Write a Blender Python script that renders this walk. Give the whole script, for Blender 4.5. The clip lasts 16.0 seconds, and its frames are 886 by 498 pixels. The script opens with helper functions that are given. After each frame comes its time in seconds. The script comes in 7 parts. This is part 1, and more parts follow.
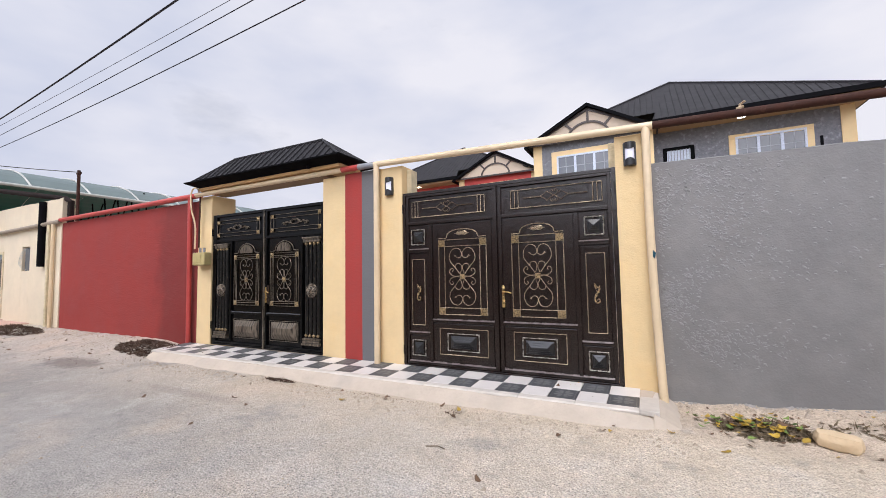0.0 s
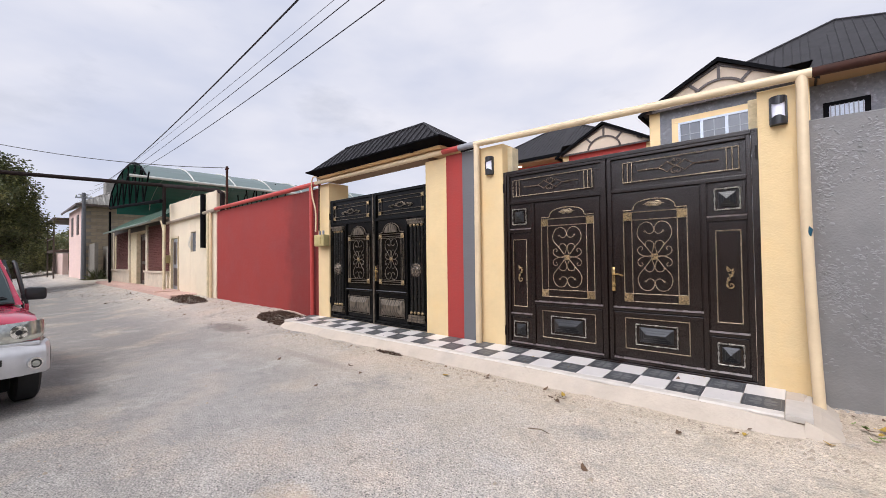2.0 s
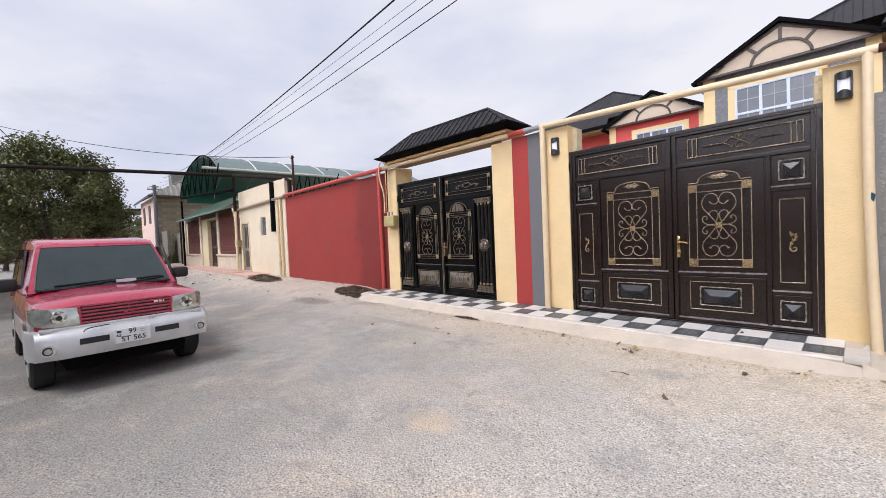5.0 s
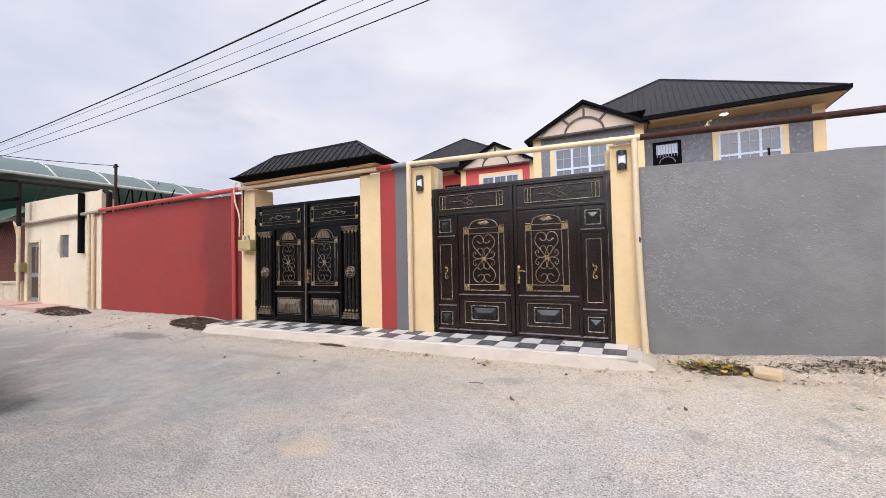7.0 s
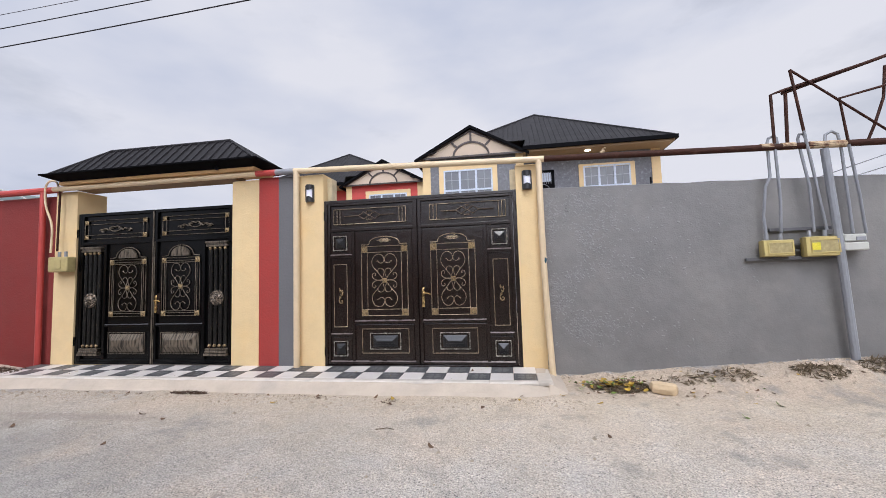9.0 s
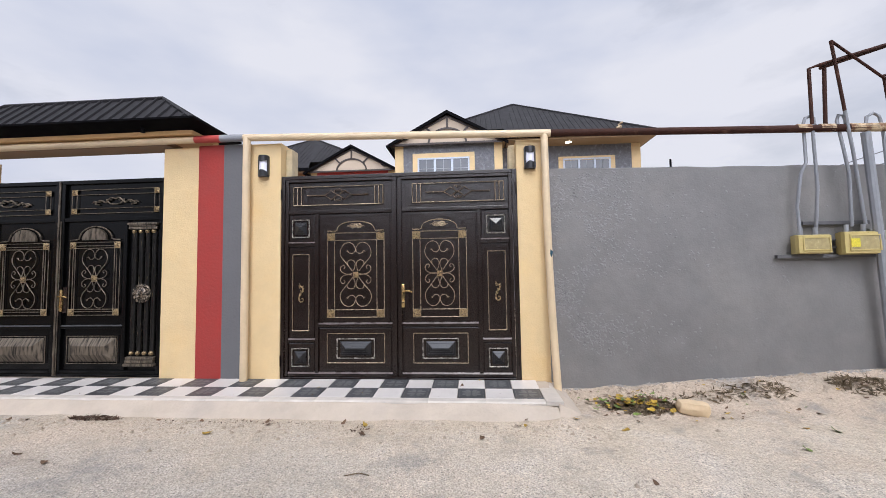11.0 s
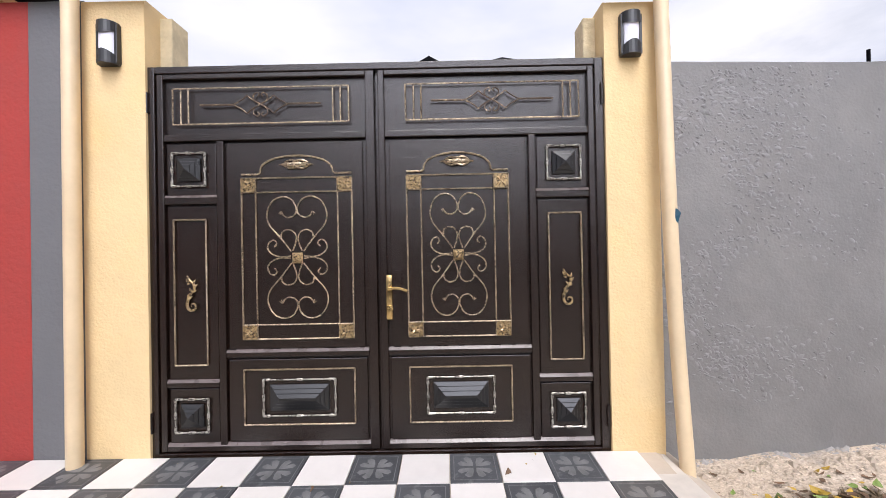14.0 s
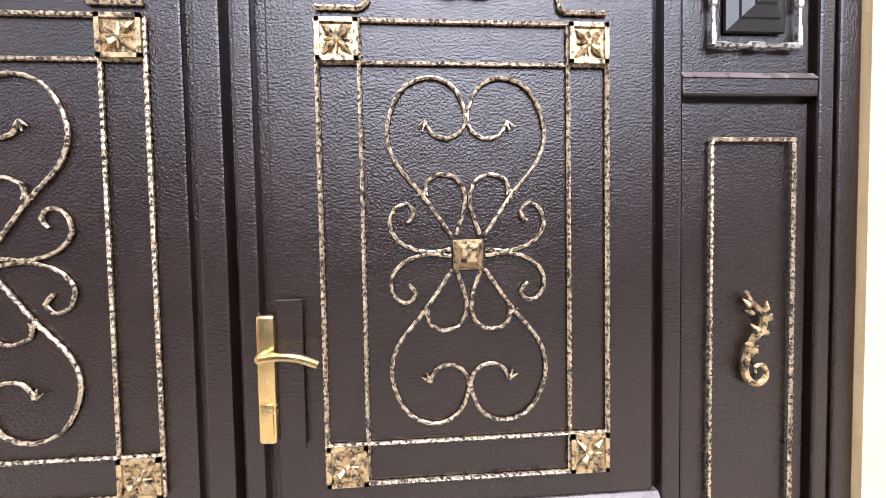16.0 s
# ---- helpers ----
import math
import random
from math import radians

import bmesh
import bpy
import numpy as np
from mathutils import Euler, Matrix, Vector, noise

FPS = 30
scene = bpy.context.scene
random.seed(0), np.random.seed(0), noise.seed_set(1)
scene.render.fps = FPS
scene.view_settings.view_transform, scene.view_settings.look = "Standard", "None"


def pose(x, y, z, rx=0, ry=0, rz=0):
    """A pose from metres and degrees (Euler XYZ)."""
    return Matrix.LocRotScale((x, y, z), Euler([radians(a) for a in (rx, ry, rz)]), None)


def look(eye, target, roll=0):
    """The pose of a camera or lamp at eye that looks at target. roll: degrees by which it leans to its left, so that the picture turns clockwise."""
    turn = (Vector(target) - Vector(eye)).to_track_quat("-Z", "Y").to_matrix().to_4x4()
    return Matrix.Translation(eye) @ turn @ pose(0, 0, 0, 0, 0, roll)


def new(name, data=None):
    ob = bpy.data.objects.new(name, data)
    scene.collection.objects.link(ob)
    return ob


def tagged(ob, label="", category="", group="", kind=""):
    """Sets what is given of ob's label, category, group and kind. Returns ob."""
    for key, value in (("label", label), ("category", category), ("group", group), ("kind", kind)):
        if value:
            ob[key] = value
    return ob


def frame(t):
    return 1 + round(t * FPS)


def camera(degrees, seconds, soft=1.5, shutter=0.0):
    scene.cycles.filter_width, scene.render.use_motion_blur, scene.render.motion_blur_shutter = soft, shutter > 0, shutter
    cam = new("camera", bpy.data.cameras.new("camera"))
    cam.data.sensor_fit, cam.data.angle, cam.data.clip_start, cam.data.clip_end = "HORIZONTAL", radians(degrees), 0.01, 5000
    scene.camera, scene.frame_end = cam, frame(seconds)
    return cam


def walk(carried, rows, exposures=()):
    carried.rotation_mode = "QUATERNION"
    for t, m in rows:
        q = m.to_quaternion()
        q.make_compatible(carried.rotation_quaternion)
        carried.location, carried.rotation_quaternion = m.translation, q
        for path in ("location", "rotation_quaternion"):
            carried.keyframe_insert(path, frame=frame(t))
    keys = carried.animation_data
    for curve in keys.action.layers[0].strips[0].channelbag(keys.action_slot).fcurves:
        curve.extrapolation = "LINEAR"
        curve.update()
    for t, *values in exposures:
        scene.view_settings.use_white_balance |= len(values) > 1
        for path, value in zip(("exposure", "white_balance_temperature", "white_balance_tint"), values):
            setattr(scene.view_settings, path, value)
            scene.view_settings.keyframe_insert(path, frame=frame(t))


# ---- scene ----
cam = camera(95.8, 16.0, soft=0.65)
EXPOSURES = [(0, -0.17, 6500, 12), (3, -0.12, 6500, 12), (5.5, -0.12, 6500, 12), (7, -0.13, 6500, 12), (8.5, -0.27, 6400, 11), (9.2, -0.32, 6380, 11), (11.5, -0.2, 6370, 11), (12.2, -0.05, 6450, 12), (13, 0.02, 6480, 12), (14.5, 0.22, 6600, 13), (15.3, 0.62, 6450, 14), (16, 1.08, 6200, 14)]
PATH = [
    (0, (-0.129, 0.037, 1.455), (-1.04, 1.813, 1.583), -1.0),
    (0.5, (-0.085, 0.076, 1.471), (-1.061, 1.818, 1.579), -1.2),
    (1, (-0.078, 0.098, 1.466), (-1.111, 1.808, 1.554), -1.3),
    (1.5, (-0.121, 0.089, 1.445), (-1.261, 1.731, 1.514), -1.3),
    (2, (-0.163, 0.079, 1.438), (-1.488, 1.576, 1.482), -0.7),
    (2.5, (-0.176, 0.029, 1.461), (-1.649, 1.383, 1.485), -0.2),
    (3, (-0.206, -0.034, 1.451), (-1.767, 1.216, 1.474), -0.1),
    (3.2, (-0.22, -0.092, 1.473), (-1.798, 1.137, 1.486), -0.2),
    (5.3, (-0.108, -0.908, 1.415), (-1.515, 0.511, 1.342), -2.4),
    (5.5, (-0.137, -0.944, 1.412), (-1.499, 0.519, 1.354), -2.0),
    (6, (-0.077, -1.054, 1.396), (-1.278, 0.545, 1.381), -1.4),
    (6.5, (-0.02, -1.163, 1.397), (-1.057, 0.547, 1.42), -1.2),
    (7, (-0.081, -1.199, 1.392), (-0.963, 0.596, 1.455), -1.2),
    (7.5, (-0.264, -1.204, 1.39), (-0.999, 0.654, 1.484), -1.4),
    (8, (-0.354, -1.073, 1.405), (-0.953, 0.831, 1.525), -1.7),
    (8.5, (-0.477, -0.881, 1.432), (-0.927, 1.063, 1.568), -1.8),
    (9, (-0.573, -0.719, 1.425), (-0.89, 1.25, 1.572), -1.7),
    (9.2, (-0.634, -0.649, 1.419), (-0.907, 1.326, 1.574), -1.7),
    (11.3, (-0.961, 0.42, 1.431), (-1.113, 2.411, 1.538), -0.9),
    (11.5, (-0.972, 0.57, 1.425), (-1.134, 2.561, 1.525), -1.2),
    (12, (-1.039, 0.946, 1.441), (-1.19, 2.939, 1.526), -1.3),
    (12.5, (-1.164, 1.3, 1.448), (-1.304, 3.294, 1.505), -1.1),
    (13, (-1.284, 1.656, 1.468), (-1.385, 3.654, 1.497), -1.1),
    (13.5, (-1.355, 2.059, 1.461), (-1.414, 4.058, 1.489), -1.1),
    (14, (-1.432, 2.433, 1.445), (-1.445, 4.433, 1.458), -1.1),
    (14.5, (-1.448, 2.847, 1.449), (-1.405, 4.846, 1.434), -1.1),
    (15, (-1.454, 3.257, 1.477), (-1.336, 5.253, 1.452), -1.0),
    (15.5, (-1.463, 3.682, 1.48), (-1.335, 5.677, 1.424), -0.95),
    (16, (-1.471, 4.073, 1.471), (-1.328, 6.066, 1.393), -1.0),
]
walk(cam, [(t, look(eye, target, roll)) for t, eye, target, roll in PATH], EXPOSURES)


def sin_(a):
    return math.sin(radians(a))


def cos_(a):
    return math.cos(radians(a))



# ---- world, sun, exposure ----
def sky_world():
    w = bpy.data.worlds.new("sky")
    scene.world = w
    w.use_nodes = True
    nt = w.node_tree
    nt.nodes.clear()
    out = nt.nodes.new("ShaderNodeOutputWorld")
    bg = nt.nodes.new("ShaderNodeBackground")
    sky = nt.nodes.new("ShaderNodeTexSky")
    sky.sky_type, sky.sun_disc = "NISHITA", False
    sky.sun_elevation, sky.sun_rotation = radians(SUN_UP), radians(SUN_TURN)
    co = nt.nodes.new("ShaderNodeTexCoord")
    mp = nt.nodes.new("ShaderNodeMapping")
    mp.inputs["Scale"].default_value = (1.0, 1.0, 2.6)
    nz = nt.nodes.new("ShaderNodeTexNoise")
    nz.inputs["Scale"].default_value, nz.inputs["Detail"].default_value = 2.3, 7
    nz.inputs["Roughness"].default_value = 0.55
    rp = nt.nodes.new("ShaderNodeValToRGB")
    rp.color_ramp.elements[0].position, rp.color_ramp.elements[0].color = 0.26, (0.72, 0.72, 0.72, 1)
    rp.color_ramp.elements[1].position, rp.color_ramp.elements[1].color = 0.42, (1, 1, 1, 1)
    rp2 = nt.nodes.new("ShaderNodeValToRGB")
    rp2.color_ramp.elements[0].position, rp2.color_ramp.elements[0].color = 0.36, (7.4, 8.1, 10.1, 1)
    rp2.color_ramp.elements[1].position, rp2.color_ramp.elements[1].color = 0.62, (10.8, 10.9, 11.8, 1)
    nz2 = nt.nodes.new("ShaderNodeTexNoise")
    nz2.inputs["Scale"].default_value, nz2.inputs["Detail"].default_value = 1.6, 5
    mix = nt.nodes.new("ShaderNodeMix")
    mix.data_type = "RGBA"
    L = nt.links.new
    L(co.outputs["Generated"], mp.inputs["Vector"])
    L(mp.outputs[0], nz.inputs["Vector"])
    L(mp.outputs[0], nz2.inputs["Vector"])
    L(nz.outputs["Fac"], rp.inputs[0])
    L(nz2.outputs["Fac"], rp2.inputs[0])
    L(rp.outputs[0], mix.inputs[0])
    L(sky.outputs[0], mix.inputs[6])
    L(rp2.outputs[0], mix.inputs[7])
    # unseen bright lobe added 34 degrees up, below the sun, for sheen on the gates
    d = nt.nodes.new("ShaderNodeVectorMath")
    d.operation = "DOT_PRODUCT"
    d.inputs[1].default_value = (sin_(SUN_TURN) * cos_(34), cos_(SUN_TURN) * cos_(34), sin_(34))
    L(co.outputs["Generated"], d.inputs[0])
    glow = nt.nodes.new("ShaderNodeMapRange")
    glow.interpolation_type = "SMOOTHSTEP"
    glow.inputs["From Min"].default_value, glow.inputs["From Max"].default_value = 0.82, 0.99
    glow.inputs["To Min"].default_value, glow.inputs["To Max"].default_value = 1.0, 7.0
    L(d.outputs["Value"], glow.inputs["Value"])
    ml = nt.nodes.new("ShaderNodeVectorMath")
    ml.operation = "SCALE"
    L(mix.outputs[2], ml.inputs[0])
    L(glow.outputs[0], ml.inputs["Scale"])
    L(ml.outputs[0], bg.inputs["Color"])
    bg.inputs["Strength"].default_value = SKY
    L(bg.outputs[0], out.inputs[0])


SUN_UP, SUN_TURN, SKY, SUN = 62, 172, 0.087, 1.75
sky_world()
sun = new("sun", bpy.data.lights.new("sun", "SUN"))
sun.data.energy, sun.data.angle, sun.data.color = SUN, radians(16), (1.0, 0.985, 0.96)
sun.matrix_world = look((0, 0, 0), (-sin_(SUN_TURN) * cos_(SUN_UP), -cos_(SUN_TURN) * cos_(SUN_UP), -sin_(SUN_UP)))
scene.view_settings.exposure = 0.0


# ---- materials ----
def material(name, color, rough=0.7, metal=0.0, vary=0.12, scale=6.0, bump=0.0, bump_scale=40.0, second=None, second_at=(0.5, 0.7),
             second_scale=2.0, coat=0.0, stretch=(1, 1, 1), rand=0.0, emit=0.0, spec=0.5, bump2=0.0, bump2_scale=4.0):
    m = bpy.data.materials.new(name)
    m.use_nodes = True
    nt = m.node_tree
    bs = nt.nodes["Principled BSDF"]
    L = nt.links.new
    co = nt.nodes.new("ShaderNodeTexCoord")
    mp = nt.nodes.new("ShaderNodeMapping")
    mp.inputs["Scale"].default_value = stretch
    L(co.outputs["Object"], mp.inputs["Vector"])
    nz = nt.nodes.new("ShaderNodeTexNoise")
    nz.inputs["Scale"].default_value, nz.inputs["Detail"].default_value, nz.inputs["Roughness"].default_value = scale, 8, 0.65
    L(mp.outputs[0], nz.inputs["Vector"])
    mr = nt.nodes.new("ShaderNodeMapRange")
    mr.inputs["From Min"].default_value, mr.inputs["From Max"].default_value = 0.3, 0.7
    mr.inputs["To Min"].default_value, mr.inputs["To Max"].default_value = 1 - vary, 1 + vary
    L(nz.outputs["Fac"], mr.inputs["Value"])
    mul = nt.nodes.new("ShaderNodeMix")
    mul.data_type, mul.blend_type = "RGBA", "MULTIPLY"
    mul.inputs[0].default_value = 1
    mul.inputs[6].default_value = (*color, 1)
    src = mul.inputs[6]
    if second:
        n2 = nt.nodes.new("ShaderNodeTexNoise")
        n2.inputs["Scale"].default_value, n2.inputs["Detail"].default_value = second_scale, 9
        n2.inputs["Roughness"].default_value = 0.6
        L(mp.outputs[0], n2.inputs["Vector"])
        r2 = nt.nodes.new("ShaderNodeMapRange")
        r2.inputs["From Min"].default_value, r2.inputs["From Max"].default_value = second_at
        L(n2.outputs["Fac"], r2.inputs["Value"])
        mx = nt.nodes.new("ShaderNodeMix")
        mx.data_type = "RGBA"
        mx.inputs[6].default_value, mx.inputs[7].default_value = (*color, 1), (*second, 1)
        L(r2.outputs[0], mx.inputs[0])
        L(mx.outputs[2], mul.inputs[6])
    L(mr.outputs[0], mul.inputs[7])
    last = mul.outputs[2]
    if rand:
        oi = nt.nodes.new("ShaderNodeObjectInfo")
        m2 = nt.nodes.new("ShaderNodeMapRange")
        m2.inputs["To Min"].default_value, m2.inputs["To Max"].default_value = 1 - rand, 1 + rand
        L(oi.outputs["Random"], m2.inputs["Value"])
        mm = nt.nodes.new("ShaderNodeMix")
        mm.data_type, mm.blend_type = "RGBA", "MULTIPLY"
        mm.inputs[0].default_value = 1
        L(last, mm.inputs[6])
        L(m2.outputs[0], mm.inputs[7])
        last = mm.outputs[2]
    L(last, bs.inputs["Base Color"])
    bs.inputs["Roughness"].default_value, bs.inputs["Metallic"].default_value = rough, metal
    bs.inputs["Coat Weight"].default_value = coat
    bs.inputs["Specular IOR Level"].default_value = spec
    rr = nt.nodes.new("ShaderNodeMapRange")
    rr.inputs["From Min"].default_value, rr.inputs["From Max"].default_value = 0.3, 0.7
    rr.inputs["To Min"].default_value, rr.inputs["To Max"].default_value = max(0.02, rough * 0.85), min(1, rough * 1.15)
    L(nz.outputs["Fac"], rr.inputs["Value"])
    L(rr.outputs[0], bs.inputs["Roughness"])
    normal = None
    for b, s in ((bump2, bump2_scale), (bump, bump_scale)):
        if b:
            n3 = nt.nodes.new("ShaderNodeTexNoise")
            n3.inputs["Scale"].default_value, n3.inputs["Detail"].default_value = s, 4
            L(mp.outputs[0], n3.inputs["Vector"])
            bp = nt.nodes.new("ShaderNodeBump")
            bp.inputs["Strength"].default_value, bp.inputs["Distance"].default_value = 1.0, b
            L(n3.outputs["Fac"], bp.inputs["Height"])
            if normal:
                L(normal, bp.inputs["Normal"])
            normal = bp.outputs[0]
    if normal:
        L(normal, bs.inputs["Normal"])
    if emit:
        bs.inputs["Emission Color"].default_value, bs.inputs["Emission Strength"].default_value = (*color, 1), emit
    return m


def glass(name, tint=(0.9, 0.95, 0.95), rough=0.02, alpha_mix=0.0, spec_color=None):
    m = bpy.data.materials.new(name)
    m.use_nodes = True
    bs = m.node_tree.nodes["Principled BSDF"]
    bs.inputs["Base Color"].default_value = (*tint, 1)
    bs.inputs["Roughness"].default_value = rough
    bs.inputs["Transmission Weight"].default_value = 1.0
    bs.inputs["IOR"].default_value = 1.45
    return m


cream = material("cream_plaster", (0.71, 0.53, 0.29), 0.85, vary=0.06, scale=3, bump=0.004, bump_scale=60, bump2=0.01, bump2_scale=7, second=(0.73, 0.52, 0.26), second_at=(0.5, 0.75))
cream_old = material("pale_cream_plaster", (0.66, 0.56, 0.41), 0.9, vary=0.07, scale=1.3, bump=0.004, bump_scale=40, second=(0.7, 0.6, 0.45), second_at=(0.55, 0.8))
cream_dull = material("dull_cream_plaster", (0.62, 0.52, 0.34), 0.95, vary=0.2, scale=8, bump=0.012, bump_scale=25)
cream_pipe = material("cream_pipe_paint", (0.68, 0.53, 0.34), 0.4, vary=0.08, scale=5, bump=0.002, bump_scale=25, coat=0.2)
red_strip = material("red_strip_plaster", (0.34, 0.04, 0.032), 0.8, vary=0.09, scale=4, bump=0.006, bump_scale=35)
red = material("red_plaster", (0.28, 0.034, 0.027), 0.8, vary=0.09, scale=1.2, bump=0.006, bump_scale=35, bump2=0.01, bump2_scale=5, second=(0.25, 0.032, 0.028), second_at=(0.45, 0.75), second_scale=0.8)


def dark_field(m, x0, x1, tint):
    """A ragged darker field setting in between two places along the wall."""
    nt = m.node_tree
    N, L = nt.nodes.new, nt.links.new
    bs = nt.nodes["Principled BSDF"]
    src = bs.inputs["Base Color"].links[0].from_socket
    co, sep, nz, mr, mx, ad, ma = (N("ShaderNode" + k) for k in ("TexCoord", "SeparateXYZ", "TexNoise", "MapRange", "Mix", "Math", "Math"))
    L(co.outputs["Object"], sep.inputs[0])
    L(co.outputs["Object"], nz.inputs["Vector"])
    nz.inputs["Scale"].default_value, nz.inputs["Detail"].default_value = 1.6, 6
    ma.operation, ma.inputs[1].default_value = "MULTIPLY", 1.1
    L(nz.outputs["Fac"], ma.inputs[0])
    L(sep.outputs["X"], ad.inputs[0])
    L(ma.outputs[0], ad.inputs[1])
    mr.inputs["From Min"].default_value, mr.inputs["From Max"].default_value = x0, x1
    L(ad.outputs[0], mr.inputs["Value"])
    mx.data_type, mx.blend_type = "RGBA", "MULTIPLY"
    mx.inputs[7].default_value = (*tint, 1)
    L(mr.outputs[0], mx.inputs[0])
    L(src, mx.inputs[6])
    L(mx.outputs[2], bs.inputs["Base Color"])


dark_field(red, -9.3, -8.9, (0.72, 0.72, 0.74))
red_paint = material("red_pipe_paint", (0.45, 0.06, 0.05), 0.4, vary=0.1, scale=6)
grey_strip = material("grey_plaster", (0.14, 0.139, 0.144), 0.85, vary=0.08, scale=3, bump=0.006, bump_scale=30)
house_grey = material("house_grey_render", (0.16, 0.163, 0.178), 0.85, vary=0.25, scale=9, bump=0.02, bump_scale=14, second=(0.24, 0.245, 0.265), second_at=(0.55, 0.65), second_scale=8)
house_red = material("house_red_render", (0.5, 0.07, 0.06), 0.85, vary=0.1, scale=5, bump=0.01, bump_scale=14)
# for the added unseen wall, set dark for the gates to reflect
dark_wall = material("reflection_dark", (0.06, 0.058, 0.056), 0.9, vary=0.1, scale=4)
black_roof = material("black_sheet_roof", (0.022, 0.0205, 0.0225), 0.5, vary=0.15, scale=3, spec=0.2, bump=0.001, bump_scale=20)
black_trim = material("black_trim", (0.004, 0.004, 0.005), 0.75, vary=0.2, scale=5, spec=0.05)
brown_trim = material("brown_gable_trim", (0.05, 0.035, 0.03), 0.5, vary=0.15)
beam_paint = material("orange_ochre_beam", (0.52, 0.31, 0.13), 0.7, vary=0.1, scale=4)
gable_cream = material("gable_cream_panel", (0.52, 0.42, 0.32), 0.8, vary=0.05)
soffit_paint = material("ochre_soffit", (0.28, 0.18, 0.09), 0.7, vary=0.08, scale=4)
gate_brown = material("brown_gate_enamel", (0.0125, 0.0062, 0.0042), 0.22, vary=0.3, scale=6, bump=0.0019, bump_scale=170, bump2=0.0012, bump2_scale=14, coat=0.0, spec=0.6)
gate_black = material("black_gate_enamel", (0.0025, 0.0025, 0.0026), 0.2, vary=0.2, scale=6, bump=0.0006, bump_scale=80, coat=0.0, spec=0.22)
gold = material("worn_gold_paint", (0.5, 0.36, 0.19), 0.34, metal=0.6, vary=0.3, scale=30, second=(0.03, 0.02, 0.015), second_at=(0.45, 0.62), second_scale=70)
# paler enamels that paint the highlight along the rail tops
highlight_brown = material("brown_enamel_highlight", (0.12, 0.095, 0.09), 0.28, vary=0.3, scale=9)
highlight_black = material("black_enamel_highlight", (0.035, 0.035, 0.036), 0.25, vary=0.3, scale=9)
silver_gold = material("pale_gold_highlights", (0.52, 0.405, 0.27), 0.34, metal=0.6, vary=0.3, scale=30, second=(0.035, 0.022, 0.018), second_at=(0.45, 0.58), second_scale=130)
brushed = material("brushed_bronze_paint", (0.27, 0.22, 0.165), 0.45, metal=0.6, vary=0.3, scale=4, second=(0.03, 0.025, 0.02), second_at=(0.4, 0.62), second_scale=4, stretch=(8, 1, 1.2))
mask_bronze = material("dark_cast_bronze", (0.3, 0.24, 0.18), 0.4, metal=0.5, vary=0.3, scale=30, second=(0.015, 0.012, 0.01), second_at=(0.42, 0.56), second_scale=50)
boss_black = material("polished_black_boss", (0.008, 0.008, 0.009), 0.3, vary=0.2, spec=0.6)
pewter = material("rubbed_pewter_paint", (0.45, 0.42, 0.37), 0.36, metal=0.6, vary=0.3, scale=30, second=(0.03, 0.025, 0.022), second_at=(0.48, 0.6), second_scale=90)
brass = material("brass_handle", (0.7, 0.5, 0.22), 0.25, metal=1.0, vary=0.15, scale=20)
white_tile = material("white_glazed_tile", (0.65, 0.61, 0.58), 0.4, vary=0.08, scale=3, second=(0.55, 0.5, 0.45), second_at=(0.55, 0.8), second_scale=2.5, rand=0.05)
dark_tile = material("dark_patterned_tile", (0.06, 0.062, 0.068), 0.45, vary=0.35, scale=5, second=(0.2, 0.2, 0.2), second_at=(0.56, 0.78), second_scale=14, rand=0.2, bump=0.001, bump_scale=60)
tile_motif = material("tile_pale_motif", (0.15, 0.15, 0.15), 0.5, vary=0.3, scale=20)
lime = material("pale_cement_apron", (0.5, 0.425, 0.345), 0.9, vary=0.12, scale=3, bump=0.006, bump_scale=30, second=(0.45, 0.39, 0.33), second_at=(0.5, 0.75), second_scale=1.7)
marble = material("white_marble_slab", (0.53, 0.485, 0.435), 0.6, vary=0.16, scale=3.5, rand=0.04)
rust = material("rusty_brown_pipe", (0.045, 0.017, 0.011), 0.7, spec=0.2, vary=0.3, scale=9, bump=0.002, bump_scale=60, second=(0.12, 0.06, 0.04), second_at=(0.58, 0.78), second_scale=7)
grey_metal = material("grey_painted_steel", (0.26, 0.27, 0.29), 0.5, vary=0.12, scale=6, bump=0.001)
dark_steel = material("dark_grey_angle_steel", (0.1, 0.1, 0.105), 0.6, vary=0.2, scale=8)
meter_yellow = material("yellow_meter_paint", (0.5, 0.4, 0.16), 0.5, vary=0.1, scale=9, second=(0.35, 0.25, 0.09), second_at=(0.55, 0.8), second_scale=8)
meter_olive = material("olive_cream_meter_paint", (0.42, 0.34, 0.15), 0.5, vary=0.15, scale=9)
pale_plastic = material("pale_grey_plastic", (0.5, 0.5, 0.46), 0.4, vary=0.05)
lamp_black = material("black_lamp_shell", (0.015, 0.015, 0.017), 0.35, vary=0.1)
lamp_glass = material("frosted_lamp_glass", (0.8, 0.8, 0.9), 0.3, vary=0.03)
spot_white = material("lit_downlight", (1.0, 0.93, 0.75), 0.4, vary=0, emit=6)
upvc = material("white_window_frame", (0.5, 0.55, 0.64), 0.4, vary=0.2, scale=30, second=(0.3, 0.36, 0.5), second_at=(0.6, 0.7), second_scale=22)
pane_dark = material("dark_window_glass", (0.12, 0.13, 0.145), 0.08, vary=0.15, scale=1.5)
blue_film = material("blue_plastic_film", (0.006, 0.06, 0.095), 0.35, vary=0.2)


